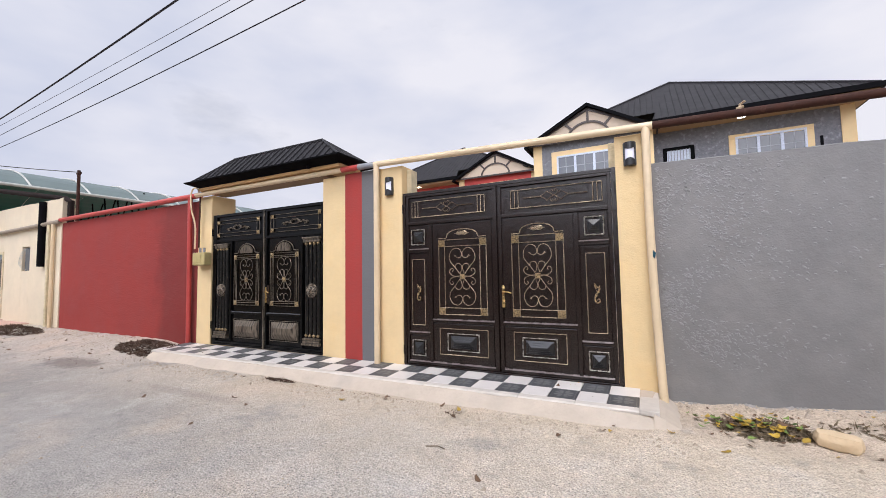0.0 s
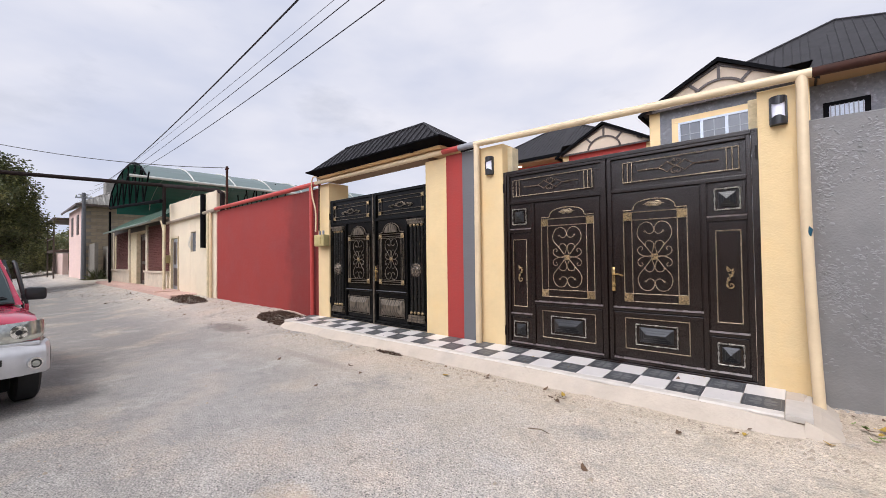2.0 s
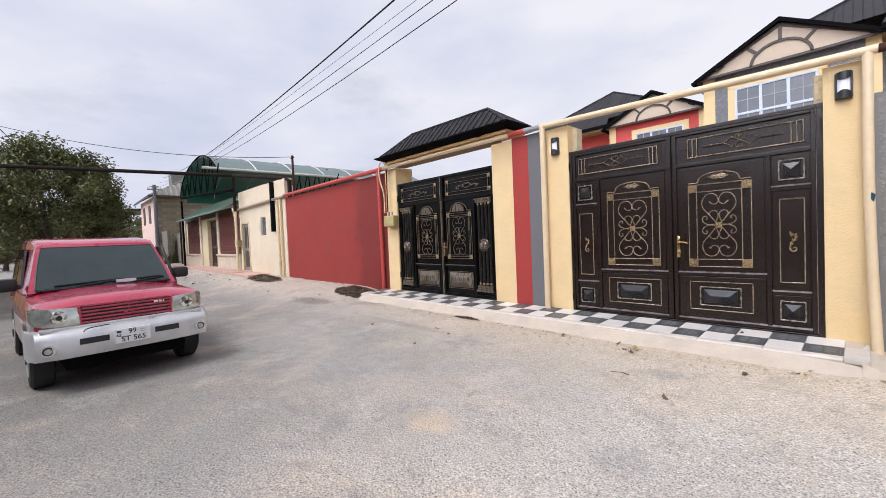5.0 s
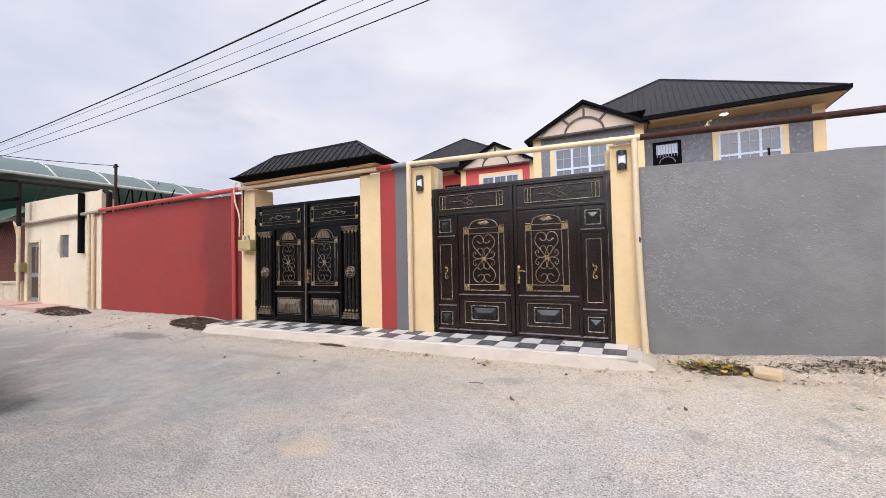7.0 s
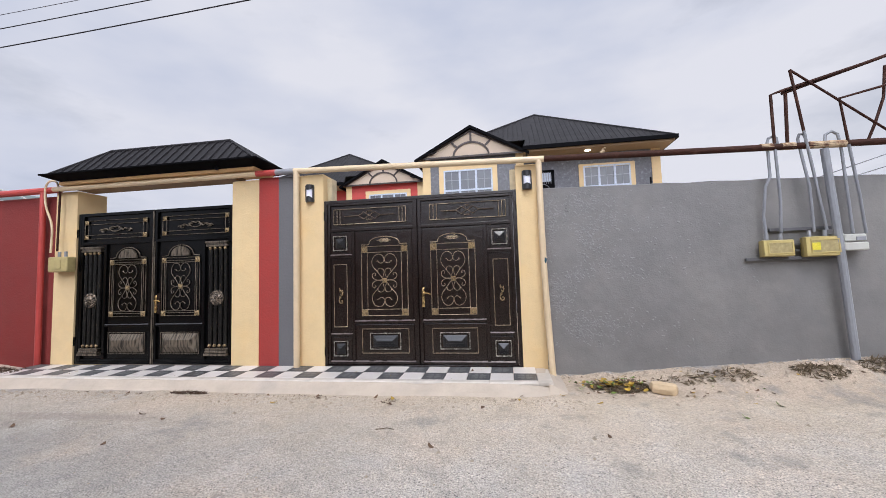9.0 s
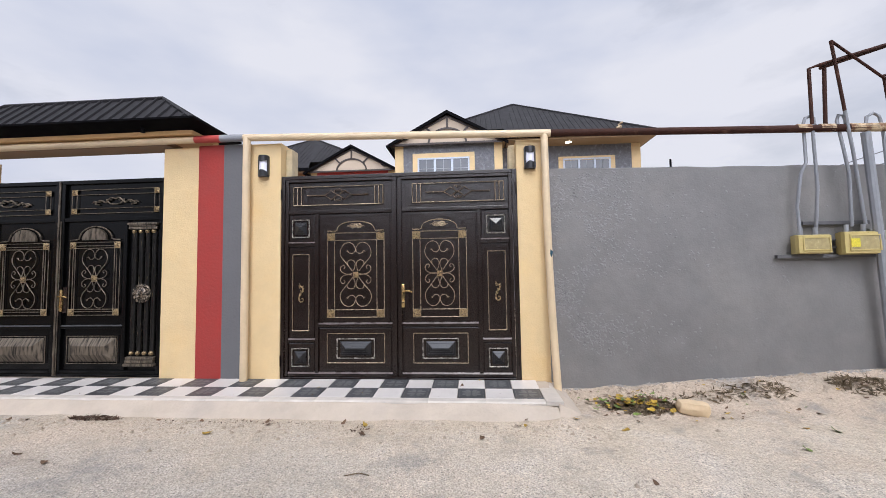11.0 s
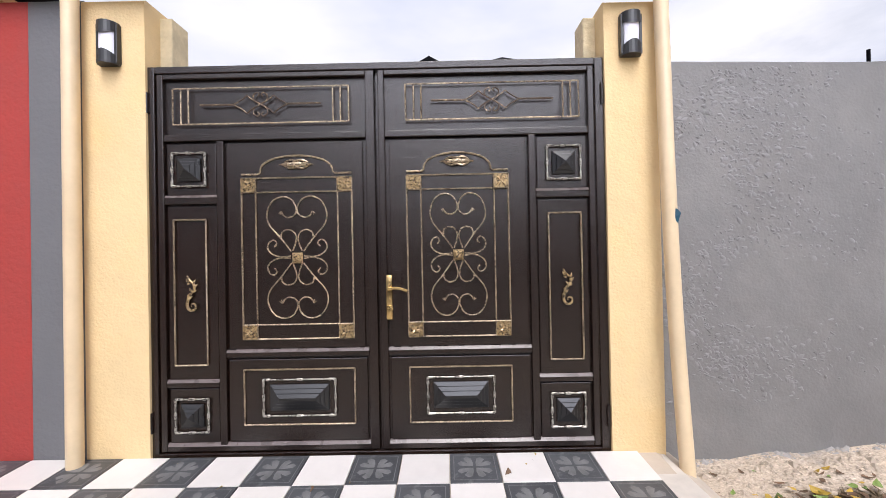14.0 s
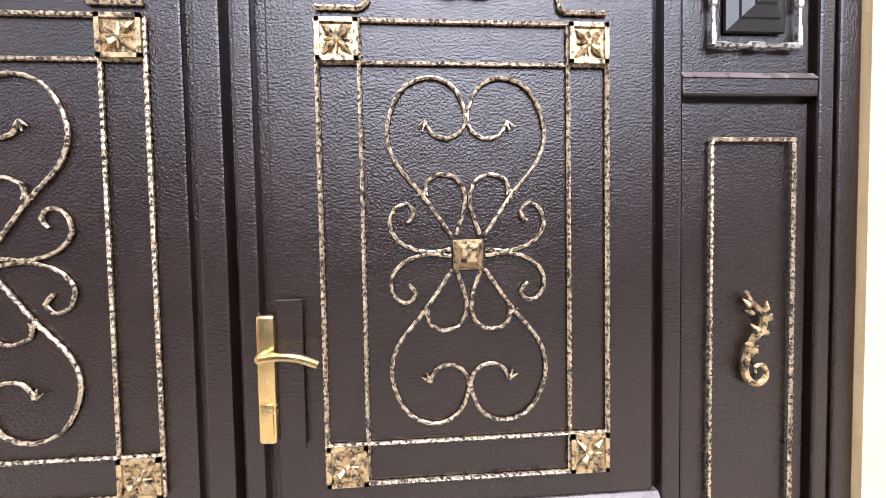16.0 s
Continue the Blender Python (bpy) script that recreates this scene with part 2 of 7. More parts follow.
# ---- mesh helpers ----
def box(bm, x0, x1, y0, y1, z0, z1, bevel=0.0):
    m = Matrix.Translation(((x0 + x1) / 2, (y0 + y1) / 2, (z0 + z1) / 2)) @ Matrix.Diagonal((abs(x1 - x0), abs(y1 - y0), abs(z1 - z0), 1))
    r = bmesh.ops.create_cube(bm, size=1, matrix=m)
    if bevel:
        edges = list({e for v in r["verts"] for e in v.link_edges})
        bmesh.ops.bevel(bm, geom=edges, offset=bevel, segments=2, affect="EDGES", profile=0.5)


def solid(bm, rings, cap=True, closed=True):
    """Joins rings of points, each as long as the last, with faces."""
    vs = [[bm.verts.new(p) for p in ring] for ring in rings]
    n = len(vs[0])
    for a, b in zip(vs, vs[1:]):
        for i in range(n if closed else n - 1):
            j = (i + 1) % n
            bm.faces.new((a[i], a[j], b[j], b[i]))
    if cap:
        bm.faces.new(vs[0][::-1])
        bm.faces.new(vs[-1])
    return vs


def tube(bm, pts, r, seg=8, cap=True, rope=0.0, pitch=0.02):
    pts = [Vector(p) for p in pts]
    rings, up = [], None
    run = 0.0
    for i, p in enumerate(pts):
        d = (pts[min(i + 1, len(pts) - 1)] - pts[max(i - 1, 0)]).normalized()
        if up is None:
            up = d.orthogonal().normalized()
        up = (up - d * up.dot(d)).normalized()
        side = d.cross(up)
        if i:
            run += (p - pts[i - 1]).length
        rr = r[i] if isinstance(r, (list, tuple)) else r
        ring = []
        for k in range(seg):
            a = 2 * math.pi * k / seg
            q = rr * (1 + rope * math.sin(a + run / pitch * 2 * math.pi))
            ring.append(p + up * (q * math.cos(a)) + side * (q * math.sin(a)))
        rings.append(ring)
    solid(bm, rings, cap)


def smooth_line(pts, step=0.008):
    """Catmull-Rom through the points."""
    P = [Vector(p) for p in pts]
    P = [P[0] * 2 - P[1]] + P + [P[-1] * 2 - P[-2]]
    out = []
    for i in range(1, len(P) - 2):
        a, b, c, d = P[i - 1:i + 3]
        n = max(2, int((c - b).length / step))
        for k in range(n):
            t = k / n
            out.append(0.5 * ((2 * b) + (c - a) * t + (2 * a - 5 * b + 4 * c - d) * t * t + (3 * b - a - 3 * c + d) * t ** 3))
    out.append(P[-2])
    return out


def straight(a, b, step=0.007):
    a, b = Vector(a), Vector(b)
    n = max(1, int((b - a).length / step))
    return [a.lerp(b, i / n) for i in range(n + 1)]


def prism(bm, poly, y0, y1):
    """A polygon of (x, z) made thick along y."""
    solid(bm, [[(x, y0, z) for x, z in poly], [(x, y1, z) for x, z in poly]])


def prism_x(bm, poly, x0, x1):
    solid(bm, [[(x0, y, z) for y, z in poly], [(x1, y, z) for y, z in poly]])


def pyramid(bm, x0, x1, z0, z1, y, h, top=0.0, steps=1):
    """A truncated pyramid on the plane y, rising towards -y. top: the share of the shorter side left flat."""
    cx, cz = (x0 + x1) / 2, (z0 + z1) / 2
    m = min(x1 - x0, z1 - z0) / 2
    rings = []
    for i in range(steps + 1):
        k = m * (1 - top) * i / steps
        hh = h * i / steps
        rings.append([(x0 + k, y - hh, z0 + k), (x1 - k, y - hh, z0 + k), (x1 - k, y - hh, z1 - k), (x0 + k, y - hh, z1 - k)])
        if i < steps and steps > 1:
            k2 = k + m * 0.03
            rings.append([(x0 + k2, y - hh - h * 0.35 / steps, z0 + k2), (x1 - k2, y - hh - h * 0.35 / steps, z0 + k2), (x1 - k2, y - hh - h * 0.35 / steps, z1 - k2), (x0 + k2, y - hh - h * 0.35 / steps, z1 - k2)])
    solid(bm, rings)


RIBS = []


def finish(bm, name, mat, parent=None, label="", kind="", smooth=False, category="", group=""):
    bmesh.ops.recalc_face_normals(bm, faces=bm.faces)
    me = bpy.data.meshes.new(name)
    bm.to_mesh(me)
    bm.free()
    ribs = RIBS[:]
    RIBS.clear()
    for m in (mat if isinstance(mat, (list, tuple)) else [mat]):
        me.materials.append(m)
    if smooth:
        for p in me.polygons:
            p.use_smooth = True
        try:
            me.set_sharp_from_angle(angle=radians(35))
        except Exception:
            pass
    ob = new(name, me)
    ob.parent = parent
    for rings in ribs:
        rb = bmesh.new()
        solid(rb, rings)
        bmesh.ops.recalc_face_normals(rb, faces=rb.faces)
        rm = bpy.data.meshes.new("rib")
        rb.to_mesh(rm)
        rb.free()
        rm.materials.append(mat)
        new("rib", rm).parent = ob
    return tagged(ob, label, category, group, kind)


def part(name, bm, mat, parent, label="", smooth=False):
    return finish(bm, name, mat, parent, label, smooth=smooth)


def thing(name, loc, label, category, group="", rz=0):
    ob = new(name)
    ob.matrix_world = pose(*loc, 0, 0, rz)
    ob.empty_display_size = 0.1
    return tagged(ob, label, category, group)


def boxes(*specs, bevel=0.0):
    bm = bmesh.new()
    for s in specs:
        box(bm, *s, bevel=bevel)
    return bm


def tubes(specs, seg=8, rope=0.0):
    bm = bmesh.new()
    for pts, r in specs:
        tube(bm, pts, r, seg, rope=rope)
    return bm


def shared(name, me, loc, parent=None, rz=0):
    ob = new(name, me)
    ob.location = loc
    ob.rotation_euler = (0, 0, rz)
    ob.parent = parent
    return ob


# ---- ground ----
def ground_z(x, y):
    def ramp(v, a, b):
        t = min(1.0, max(0.0, (v - a) / (b - a)))
        return t * t * (3 - 2 * t)
    z = -0.11 + 0.14 * ramp(y, 1.2, 4.2)
    wall = 0.03 + max(0.0, min(0.25, 0.07 * x)) if x > -0.4 else 0.0
    z += (wall) * ramp(y, 4.15, 5.0) if x > -0.4 else 0.0
    if x < -8.2:
        z += 0.15 * ramp(y, 3.6, 4.9) * ramp(-x, 8.2, 9.4)
        z += 0.10 * ramp(-x, 12, 20) * ramp(y, 2.0, 4.0)
    return z


def make_ground():
    bm = bmesh.new()
    xs = [-400, -200, -100, -70, -55, -48, -42, -36] + [-32 + 0.5 * i for i in range(35)] + [-14.5 + 0.125 * i for i in range(150)] + [4.5 + 0.5 * i for i in range(12)] + [11, 14, 20, 40, 100, 400]
    ys = [-400, -100, -40, -20, -12, -9, -7, -6] + [-5 + 0.25 * i for i in range(32)] + [3 + 0.09 * i for i in range(26)] + [5.6, 7, 10, 14, 20, 40, 100, 400]
    grid = []
    for x in xs:
        row = []
        for y in ys:
            z = ground_z(x, y)
            if -16 < x < 9 and -6 < y < 5.4:
                rough = 0.012 * noise.noise((x * 1.3, y * 1.3, 0))
                if y > 4.1 or (x < -8.4 and y > 3.6):
                    rough += 0.03 * noise.noise((x * 4, y * 4, 3)) + 0.012 * noise.noise((x * 11, y * 11, 5))
                z += rough
            if y > 5.5:
                z = 0.1
            row.append(bm.verts.new((x, y, z)))
        grid.append(row)
    for a, b in zip(grid, grid[1:]):
        for i in range(len(ys) - 1):
            bm.faces.new((a[i], b[i], b[i + 1], a[i + 1]))
    return finish(bm, "road", road_mat, None, "worn pale grey asphalt road dusted with sand along the walls", "structure", smooth=True)


def road_material():
    """Old asphalt: grey grit with pale stones, paler dust towards the walls and in broad patches."""
    m = bpy.data.materials.new("old_asphalt")
    m.use_nodes = True
    nt = m.node_tree
    N, L = nt.nodes.new, nt.links.new
    bs = nt.nodes["Principled BSDF"]
    co = N("ShaderNodeTexCoord")
    sep = N("ShaderNodeSeparateXYZ")
    L(co.outputs["Object"], sep.inputs[0])

    def nz(scale, detail=6, rough=0.6):
        n = N("ShaderNodeTexNoise")
        n.inputs["Scale"].default_value, n.inputs["Detail"].default_value, n.inputs["Roughness"].default_value = scale, detail, rough
        L(co.outputs["Object"], n.inputs["Vector"])
        return n.outputs["Fac"]

    def rng(v, a, b, c=0.0, d=1.0):
        r = N("ShaderNodeMapRange")
        r.inputs["From Min"].default_value, r.inputs["From Max"].default_value = a, b
        r.inputs["To Min"].default_value, r.inputs["To Max"].default_value = c, d
        L(v, r.inputs["Value"])
        return r.outputs[0]

    def op(kind, a, b):
        o = N("ShaderNodeMath")
        o.operation = kind
        for s, v in zip(o.inputs, (a, b)):
            if isinstance(v, (int, float)):
                s.default_value = v
            else:
                L(v, s)
        return o.outputs[0]

    def mix(f, a, b, kind="MIX"):
        x = N("ShaderNodeMix")
        x.data_type, x.blend_type = "RGBA", kind
        for s, v in zip((x.inputs[0], x.inputs[6], x.inputs[7]), (f, a, b)):
            if isinstance(v, (int, float)):
                s.default_value = v
            elif isinstance(v, tuple):
                s.default_value = (*v, 1)
            else:
                L(v, s)
        return x.outputs[2]

    big, mid, fine, grit = nz(0.45), nz(2.2, 8), nz(28, 3), nz(80, 3)
    wall = op("ADD", rng(sep.outputs["Y"], 1.8, 4.6), rng(mid, 0.3, 0.7, -0.25, 0.25))
    wall = op("MULTIPLY", wall, rng(sep.outputs["X"], -8, -5, 0.55, 1.0))
    asphalt = mix(rng(big, 0.35, 0.65), ROAD_A, ROAD_B)
    dusty = mix(rng(mid, 0.35, 0.65), (0.67, 0.55, 0.41), (0.54, 0.45, 0.34))
    col = mix(op("MINIMUM", op("MAXIMUM", wall, 0.0), 1.0), asphalt, dusty)
    west = op("MULTIPLY", rng(sep.outputs["X"], -5.5, -1.0, 1.0, 0.0), rng(sep.outputs["Y"], 2.2, 3.6, 1.0, 0.3))
    col = mix(op("MULTIPLY", west, 0.8), col, (0.205, 0.197, 0.187))
    foot = op("MULTIPLY", rng(sep.outputs["Y"], 3.95, 4.3), rng(sep.outputs["X"], -0.5, 0.2))
    col = mix(op("MULTIPLY", foot, 0.7), col, mix(rng(mid, 0.35, 0.65), (0.56, 0.445, 0.35), (0.42, 0.345, 0.28)))
    patch = op("MULTIPLY", rng(nz(0.9, 5), 0.52, 0.7), 0.5)
    col = mix(patch, col, (0.56, 0.45, 0.35))
    worn = op("MULTIPLY", rng(nz(1.5, 9, 0.7), 0.53, 0.65), 0.22)
    col = mix(worn, col, (0.68, 0.645, 0.6))
    dark = op("MULTIPLY", rng(nz(1.1, 9, 0.72), 0.54, 0.64), 0.55)
    col = mix(dark, col, (0.27, 0.265, 0.26))
    grain = op("ADD", op("MULTIPLY", op("SUBTRACT", rng(grit, 0.3, 0.7), 0.5), rng(wall, 0.2, 1.0, 1.0, 0.35)), 0.5)
    col = mix(grain, mix(1.0, col, (0.5, 0.5, 0.51), "MULTIPLY"), mix(1.0, col, (1.42, 1.41, 1.38), "MULTIPLY"))
    bare = rng(wall, 0.0, 1.0, 1.0, 0.25)
    vo = N("ShaderNodeTexVoronoi")
    vo.inputs["Scale"].default_value = 62
    L(co.outputs["Object"], vo.inputs["Vector"])
    dots = op("MULTIPLY", rng(vo.outputs["Distance"], 0.18, 0.3, 1.0, 0.0), rng(nz(9, 2), 0.45, 0.6))
    col = mix(op("MULTIPLY", op("MULTIPLY", dots, bare), 0.95), col, (0.13, 0.12, 0.11))
    vs = N("ShaderNodeTexVoronoi")
    vs.inputs["Scale"].default_value = 48
    L(co.outputs["Object"], vs.inputs["Vector"])
    pale = op("MULTIPLY", rng(vs.outputs["Distance"], 0.12, 0.25, 1.0, 0.0), rng(nz(6, 2), 0.5, 0.65))
    col = mix(op("MULTIPLY", op("MULTIPLY", pale, bare), 0.3), col, (0.8, 0.76, 0.7))
    vl = N("ShaderNodeTexVoronoi")
    vl.inputs["Scale"].default_value = 30
    L(co.outputs["Object"], vl.inputs["Vector"])
    specks = op("MULTIPLY", rng(vl.outputs["Distance"], 0.15, 0.24, 1.0, 0.0), rng(nz(5, 3), 0.43, 0.52))
    col = mix(op("MULTIPLY", op("MULTIPLY", specks, bare), 0.85), col, (0.1, 0.09, 0.085))
    col = mix(1.0, col, mix(rng(fine, 0.3, 0.7), (0.84, 0.84, 0.84), (1.14, 1.14, 1.13)), "MULTIPLY")
    stain = rng(nz(3.1, 4), 0.68, 0.76)
    col = mix(op("MULTIPLY", stain, 0.5), col, (0.12, 0.11, 0.1))

    def spot(cx, cy, rx, ry, soft=0.5):
        a = op("DIVIDE", op("SUBTRACT", sep.outputs["X"], cx), rx)
        b = op("DIVIDE", op("SUBTRACT", sep.outputs["Y"], cy), ry)
        d = op("ADD", op("MULTIPLY", a, a), op("MULTIPLY", b, b))
        d = op("ADD", d, rng(nz(7, 5), 0.3, 0.7, -0.55, 0.55))
        return rng(d, soft, 1.1, 1.0, 0.0)

    col = mix(op("MULTIPLY", spot(-2.62, 1.32, 0.3, 0.22, 0.0), 0.55), col, (0.68, 0.52, 0.36))
    col = mix(op("MULTIPLY", spot(-1.2, 1.75, 0.22, 0.2, 0.0), 0.35), col, (0.22, 0.21, 0.21))
    col = mix(op("MULTIPLY", spot(-9.3, 3.45, 0.9, 0.28), 0.6), col, (0.15, 0.125, 0.11))
    col = mix(op("MULTIPLY", spot(-5.4, 3.2, 1.3, 0.12, 0.1), 0.4), col, (0.25, 0.21, 0.18))
    col = mix(op("MULTIPLY", spot(-6.3, 1.8, 2.8, 1.0, 0.1), 0.35), col, (0.5, 0.47, 0.43))
    L(col, bs.inputs["Base Color"])
    bs.inputs["Roughness"].default_value = 0.92
    b1, b2 = N("ShaderNodeBump"), N("ShaderNodeBump")
    b1.inputs["Distance"].default_value, b2.inputs["Distance"].default_value = 0.008, 0.01
    L(vo.outputs["Distance"], b1.inputs["Height"])
    L(fine, b2.inputs["Height"])
    L(b1.outputs[0], b2.inputs["Normal"])
    b3 = N("ShaderNodeBump")
    b3.inputs["Distance"].default_value = 0.03
    L(nz(4.5, 7, 0.62), b3.inputs["Height"])
    L(b2.outputs[0], b3.inputs["Normal"])
    L(b3.outputs[0], bs.inputs["Normal"])
    return m


ROAD_A, ROAD_B = (0.45, 0.428, 0.4), (0.62, 0.56, 0.5)
road_mat = road_material()
ground = make_ground()


# ---- apron with tiles ----
TILE = 0.3095
apron = thing("tiled_apron", (-4.2, 4.1, 0), "raised cement apron with chequered black and white tiles before two gates", "paving")
apron["kind"] = "structure"
bm = bmesh.new()
prof = [(4.98, 0.0), (4.98, 0.178), (4.30, 0.148), (4.24, 0.143), (4.12, 0.065), (4.04, -0.02)]
xs = [-8.35 + 0.1 * i for i in range(83)]
rings = []
for i, x in enumerate(xs):
    w = 0.05 * noise.noise((x * 1.5, 0, 0)) + 0.025 * noise.noise((x * 6, 0, 0))
    end = max(0.0, x + 0.36) * 0.9
    rings.append([(x - 0.0, y - (w if k >= 3 else 0) + (end * 0.35 if k >= 3 else 0), z) for k, (y, z) in enumerate(prof)])
solid(bm, rings)
ap = part("cement_slope", bm, lime, apron)
ap.location = -apron.location
bm = bmesh.new()
solid(bm, [[(-0.15, 4.98, -0.02), (-0.15, 4.98, 0.176), (-0.15, 4.25, 0.146), (-0.15, 4.16, -0.02)], [(-0.05, 4.98, -0.02), (-0.05, 4.98, 0.15), (-0.05, 4.22, 0.11), (-0.05, 4.14, -0.02)], [(0.1, 4.9, -0.02), (0.1, 4.9, 0.03), (0.1, 4.25, 0.02), (0.1, 4.22, -0.02)]])
e = part("cement_end", bm, lime, apron)
e.location = -apron.location


# ---- walls ----
def rough_wall(name, x0, x1, z_top, y, thick, mat, label, top_noise=0.0, z0=-0.2, lumps=0.0):
    bm = bmesh.new()
    n = max(2, int((x1 - x0) / 0.08))
    rings = []
    for i in range(n + 1):
        x = x0 + (x1 - x0) * i / n
        zt = z_top(x) + top_noise * noise.noise((x * 3, 7, 0))
        rings.append([(x, y, z0), (x, y, zt - 0.012), (x, y + 0.015, zt), (x, y + thick, zt), (x, y + thick, z0)])
    solid(bm, rings)
    return finish(bm, name, mat, None, label, "structure")


wall_grey_mat = material("rough_grey_render", (0.188, 0.181, 0.176), 0.5, vary=0.12, scale=2.2, bump=0.003, bump_scale=55, bump2=0.006, bump2_scale=9, second=(0.218, 0.207, 0.197), second_at=(0.45, 0.7), second_scale=1.2)
rough_wall("wall_grey", -0.088, 14.0, lambda x: 2.66 - 0.022 * x, 5.04, 0.22, wall_grey_mat, "rough grey rendered boundary wall beside the gate pillar", 0.012)
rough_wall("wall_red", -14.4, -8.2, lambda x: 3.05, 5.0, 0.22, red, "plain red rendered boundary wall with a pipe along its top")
rough_wall("pillar_cream_right", -0.42, -0.09, lambda x: 2.99, 4.93, 0.3, cream, "cream rendered gate pillar carrying a wall lamp", z0=0.0)
rough_wall("pillar_cream_middle", -3.7, -3.3, lambda x: 3.07, 4.93, 0.3, cream, "cream rendered gate pillar beside the downpipe", z0=0.0)
rough_wall("pillar_grey_strip", -4.04, -3.7, lambda x: 3.08, 4.934, 0.296, grey_strip, "grey painted strip of the pillar between the gates", z0=0.0)
rough_wall("pillar_red_strip", -4.37, -4.04, lambda x: 3.08, 4.932, 0.298, red_strip, "red painted strip of the pillar between the gates", z0=0.0)
rough_wall("pillar_cream_left", -4.83, -4.37, lambda x: 3.06, 4.93, 0.3, cream, "cream rendered pillar beside the black gate", z0=0.0)
rough_wall("pillar_cream_far", -8.2, -7.77, lambda x: 3.1, 4.95, 0.5, cream, "cream rendered gate pillar holding a gas meter", z0=0.0)
finish(boxes((-3.32, -3.22, 5.07, 5.24, 2.66, 3.03), (-0.5, -0.4, 5.07, 5.24, 2.66, 2.97), bevel=0.008), "pillar_cream_return", cream_dull, None, "unpainted rough cement return behind the pillar top", "structure")


def plaster_lumps():
    """Trowel splashes left standing on the grey wall, thickest towards its top corner."""
    rg = random.Random(31)
    verts, faces = [], []
    for i in range(5200):
        x = min(rg.expovariate(2.3), 5.0) - 0.02
        z = rg.uniform(0.35, 2.6)
        if noise.noise((x * 2.2, z * 2.2, 1)) + 0.2 * (z - 1.5) < rg.uniform(-0.3, 0.35):
            continue
        a, ln = rg.uniform(-1.4, 0.6), rg.uniform(0.006, 0.026)
        wd = ln * rg.uniform(0.25, 0.7)
        h = rg.uniform(0.004, 0.011)
        u, v = (math.cos(a), math.sin(a)), (-math.sin(a), math.cos(a))
        k = len(verts)
        for j in range(6):
            t = j * math.pi / 3
            p, q = math.cos(t) * ln * rg.uniform(0.7, 1.15), math.sin(t) * wd * rg.uniform(0.7, 1.15)
            verts.append((x + u[0] * p + v[0] * q, 5.0395, z + u[1] * p + v[1] * q))
        verts.append((x + rg.uniform(-0.3, 0.3) * ln, 5.04 - h, z + 0.25 * wd))
        faces += [(k + (j + 1) % 6, k + j, k + 6) for j in range(6)]
    me = bpy.data.meshes.new("plaster_lumps")
    me.from_pydata(verts, [], faces)
    me.materials.append(material("raised_grey_render", (0.215, 0.208, 0.203), 0.3, vary=0.12, scale=9))
    for p in me.polygons:
        p.use_smooth = True
    tagged(new("plaster_lumps", me), "raised grey render splashes on the boundary wall", "plaster", "", "stuff")


plaster_lumps()


# ---- pipes on the walls ----
finish(tubes([([(-8.15, 4.86, 3.13), (-3.8, 4.86, 3.13), (-0.03, 4.86, 3.03)], 0.044)], 14), "cream_gas_pipe", cream_pipe, None, "cream painted steel gas pipe running over the gates", smooth=True, category="gas pipe")
finish(tubes([([(-4.37, 4.86, 3.131), (-4.04, 4.86, 3.131)], 0.0455)], 14), "pipe_band", red_paint, None, "red painted length of the overhead gas pipe", smooth=True, category="gas pipe")
finish(tubes([([(-4.04, 4.86, 3.131), (-3.74, 4.86, 3.129)], 0.0455)], 14), "pipe_band", grey_metal, None, "grey painted length of the overhead gas pipe", smooth=True, category="gas pipe")
finish(tubes([([(-3.7, 4.855, 3.13), (-3.7, 4.85, 0.13)], 0.045)], 14), "downpipe", cream_pipe, None, "cream painted steel pipe standing against the middle pillar", smooth=True, category="pipe")
finish(tubes([(smooth_line([(-0.1, 4.86, 3.03), (-0.1, 4.825, 1.9), (-0.082, 4.805, 1.0), (-0.045, 4.77, 0.0)], 0.1), 0.042)], 14), "downpipe", cream_pipe, None, "cream painted steel pipe leaning out from the end pillar", smooth=True, category="pipe")
finish(tubes([([(-0.03, 4.86, 3.03), (2.4, 4.87, 2.97), (8, 4.88, 2.86), (14, 4.88, 2.75)], 0.042)], 14), "brown_gas_pipe", rust, None, "rusty brown steel gas pipe running above the grey wall", smooth=True, category="gas pipe")
finish(tubes([([(-14.35, 4.92, 3.12), (-8.1, 4.92, 3.14)], 0.055), ], 12), "red_gas_pipe", red_paint, None, "red painted gas pipe along the top of the red wall", smooth=True, category="gas pipe")
finish(tubes([([(-8.42, 4.9, 3.1), (-8.42, 4.92, 0.12)], 0.045)], 12), "red_downpipe", red_paint, None, "red painted pipe standing against the red wall", smooth=True, category="pipe")


# ---- the brown gate ----
HEART = ((30, 30), (80, 100), (132, 165), (143, 225), (115, 287), (65, 308), (22, 290), (2, 245), (10, 216), (36, 202), (62, 210), (74, 232))
INNER = ((22, 32), (6, 80), (7, 112), (22, 133), (48, 139), (72, 128), (76, 112))
SIDE = ((32, 6), (76, 2), (120, 17), (142, 47), (134, 78), (112, 88), (98, 72), (110, 55))


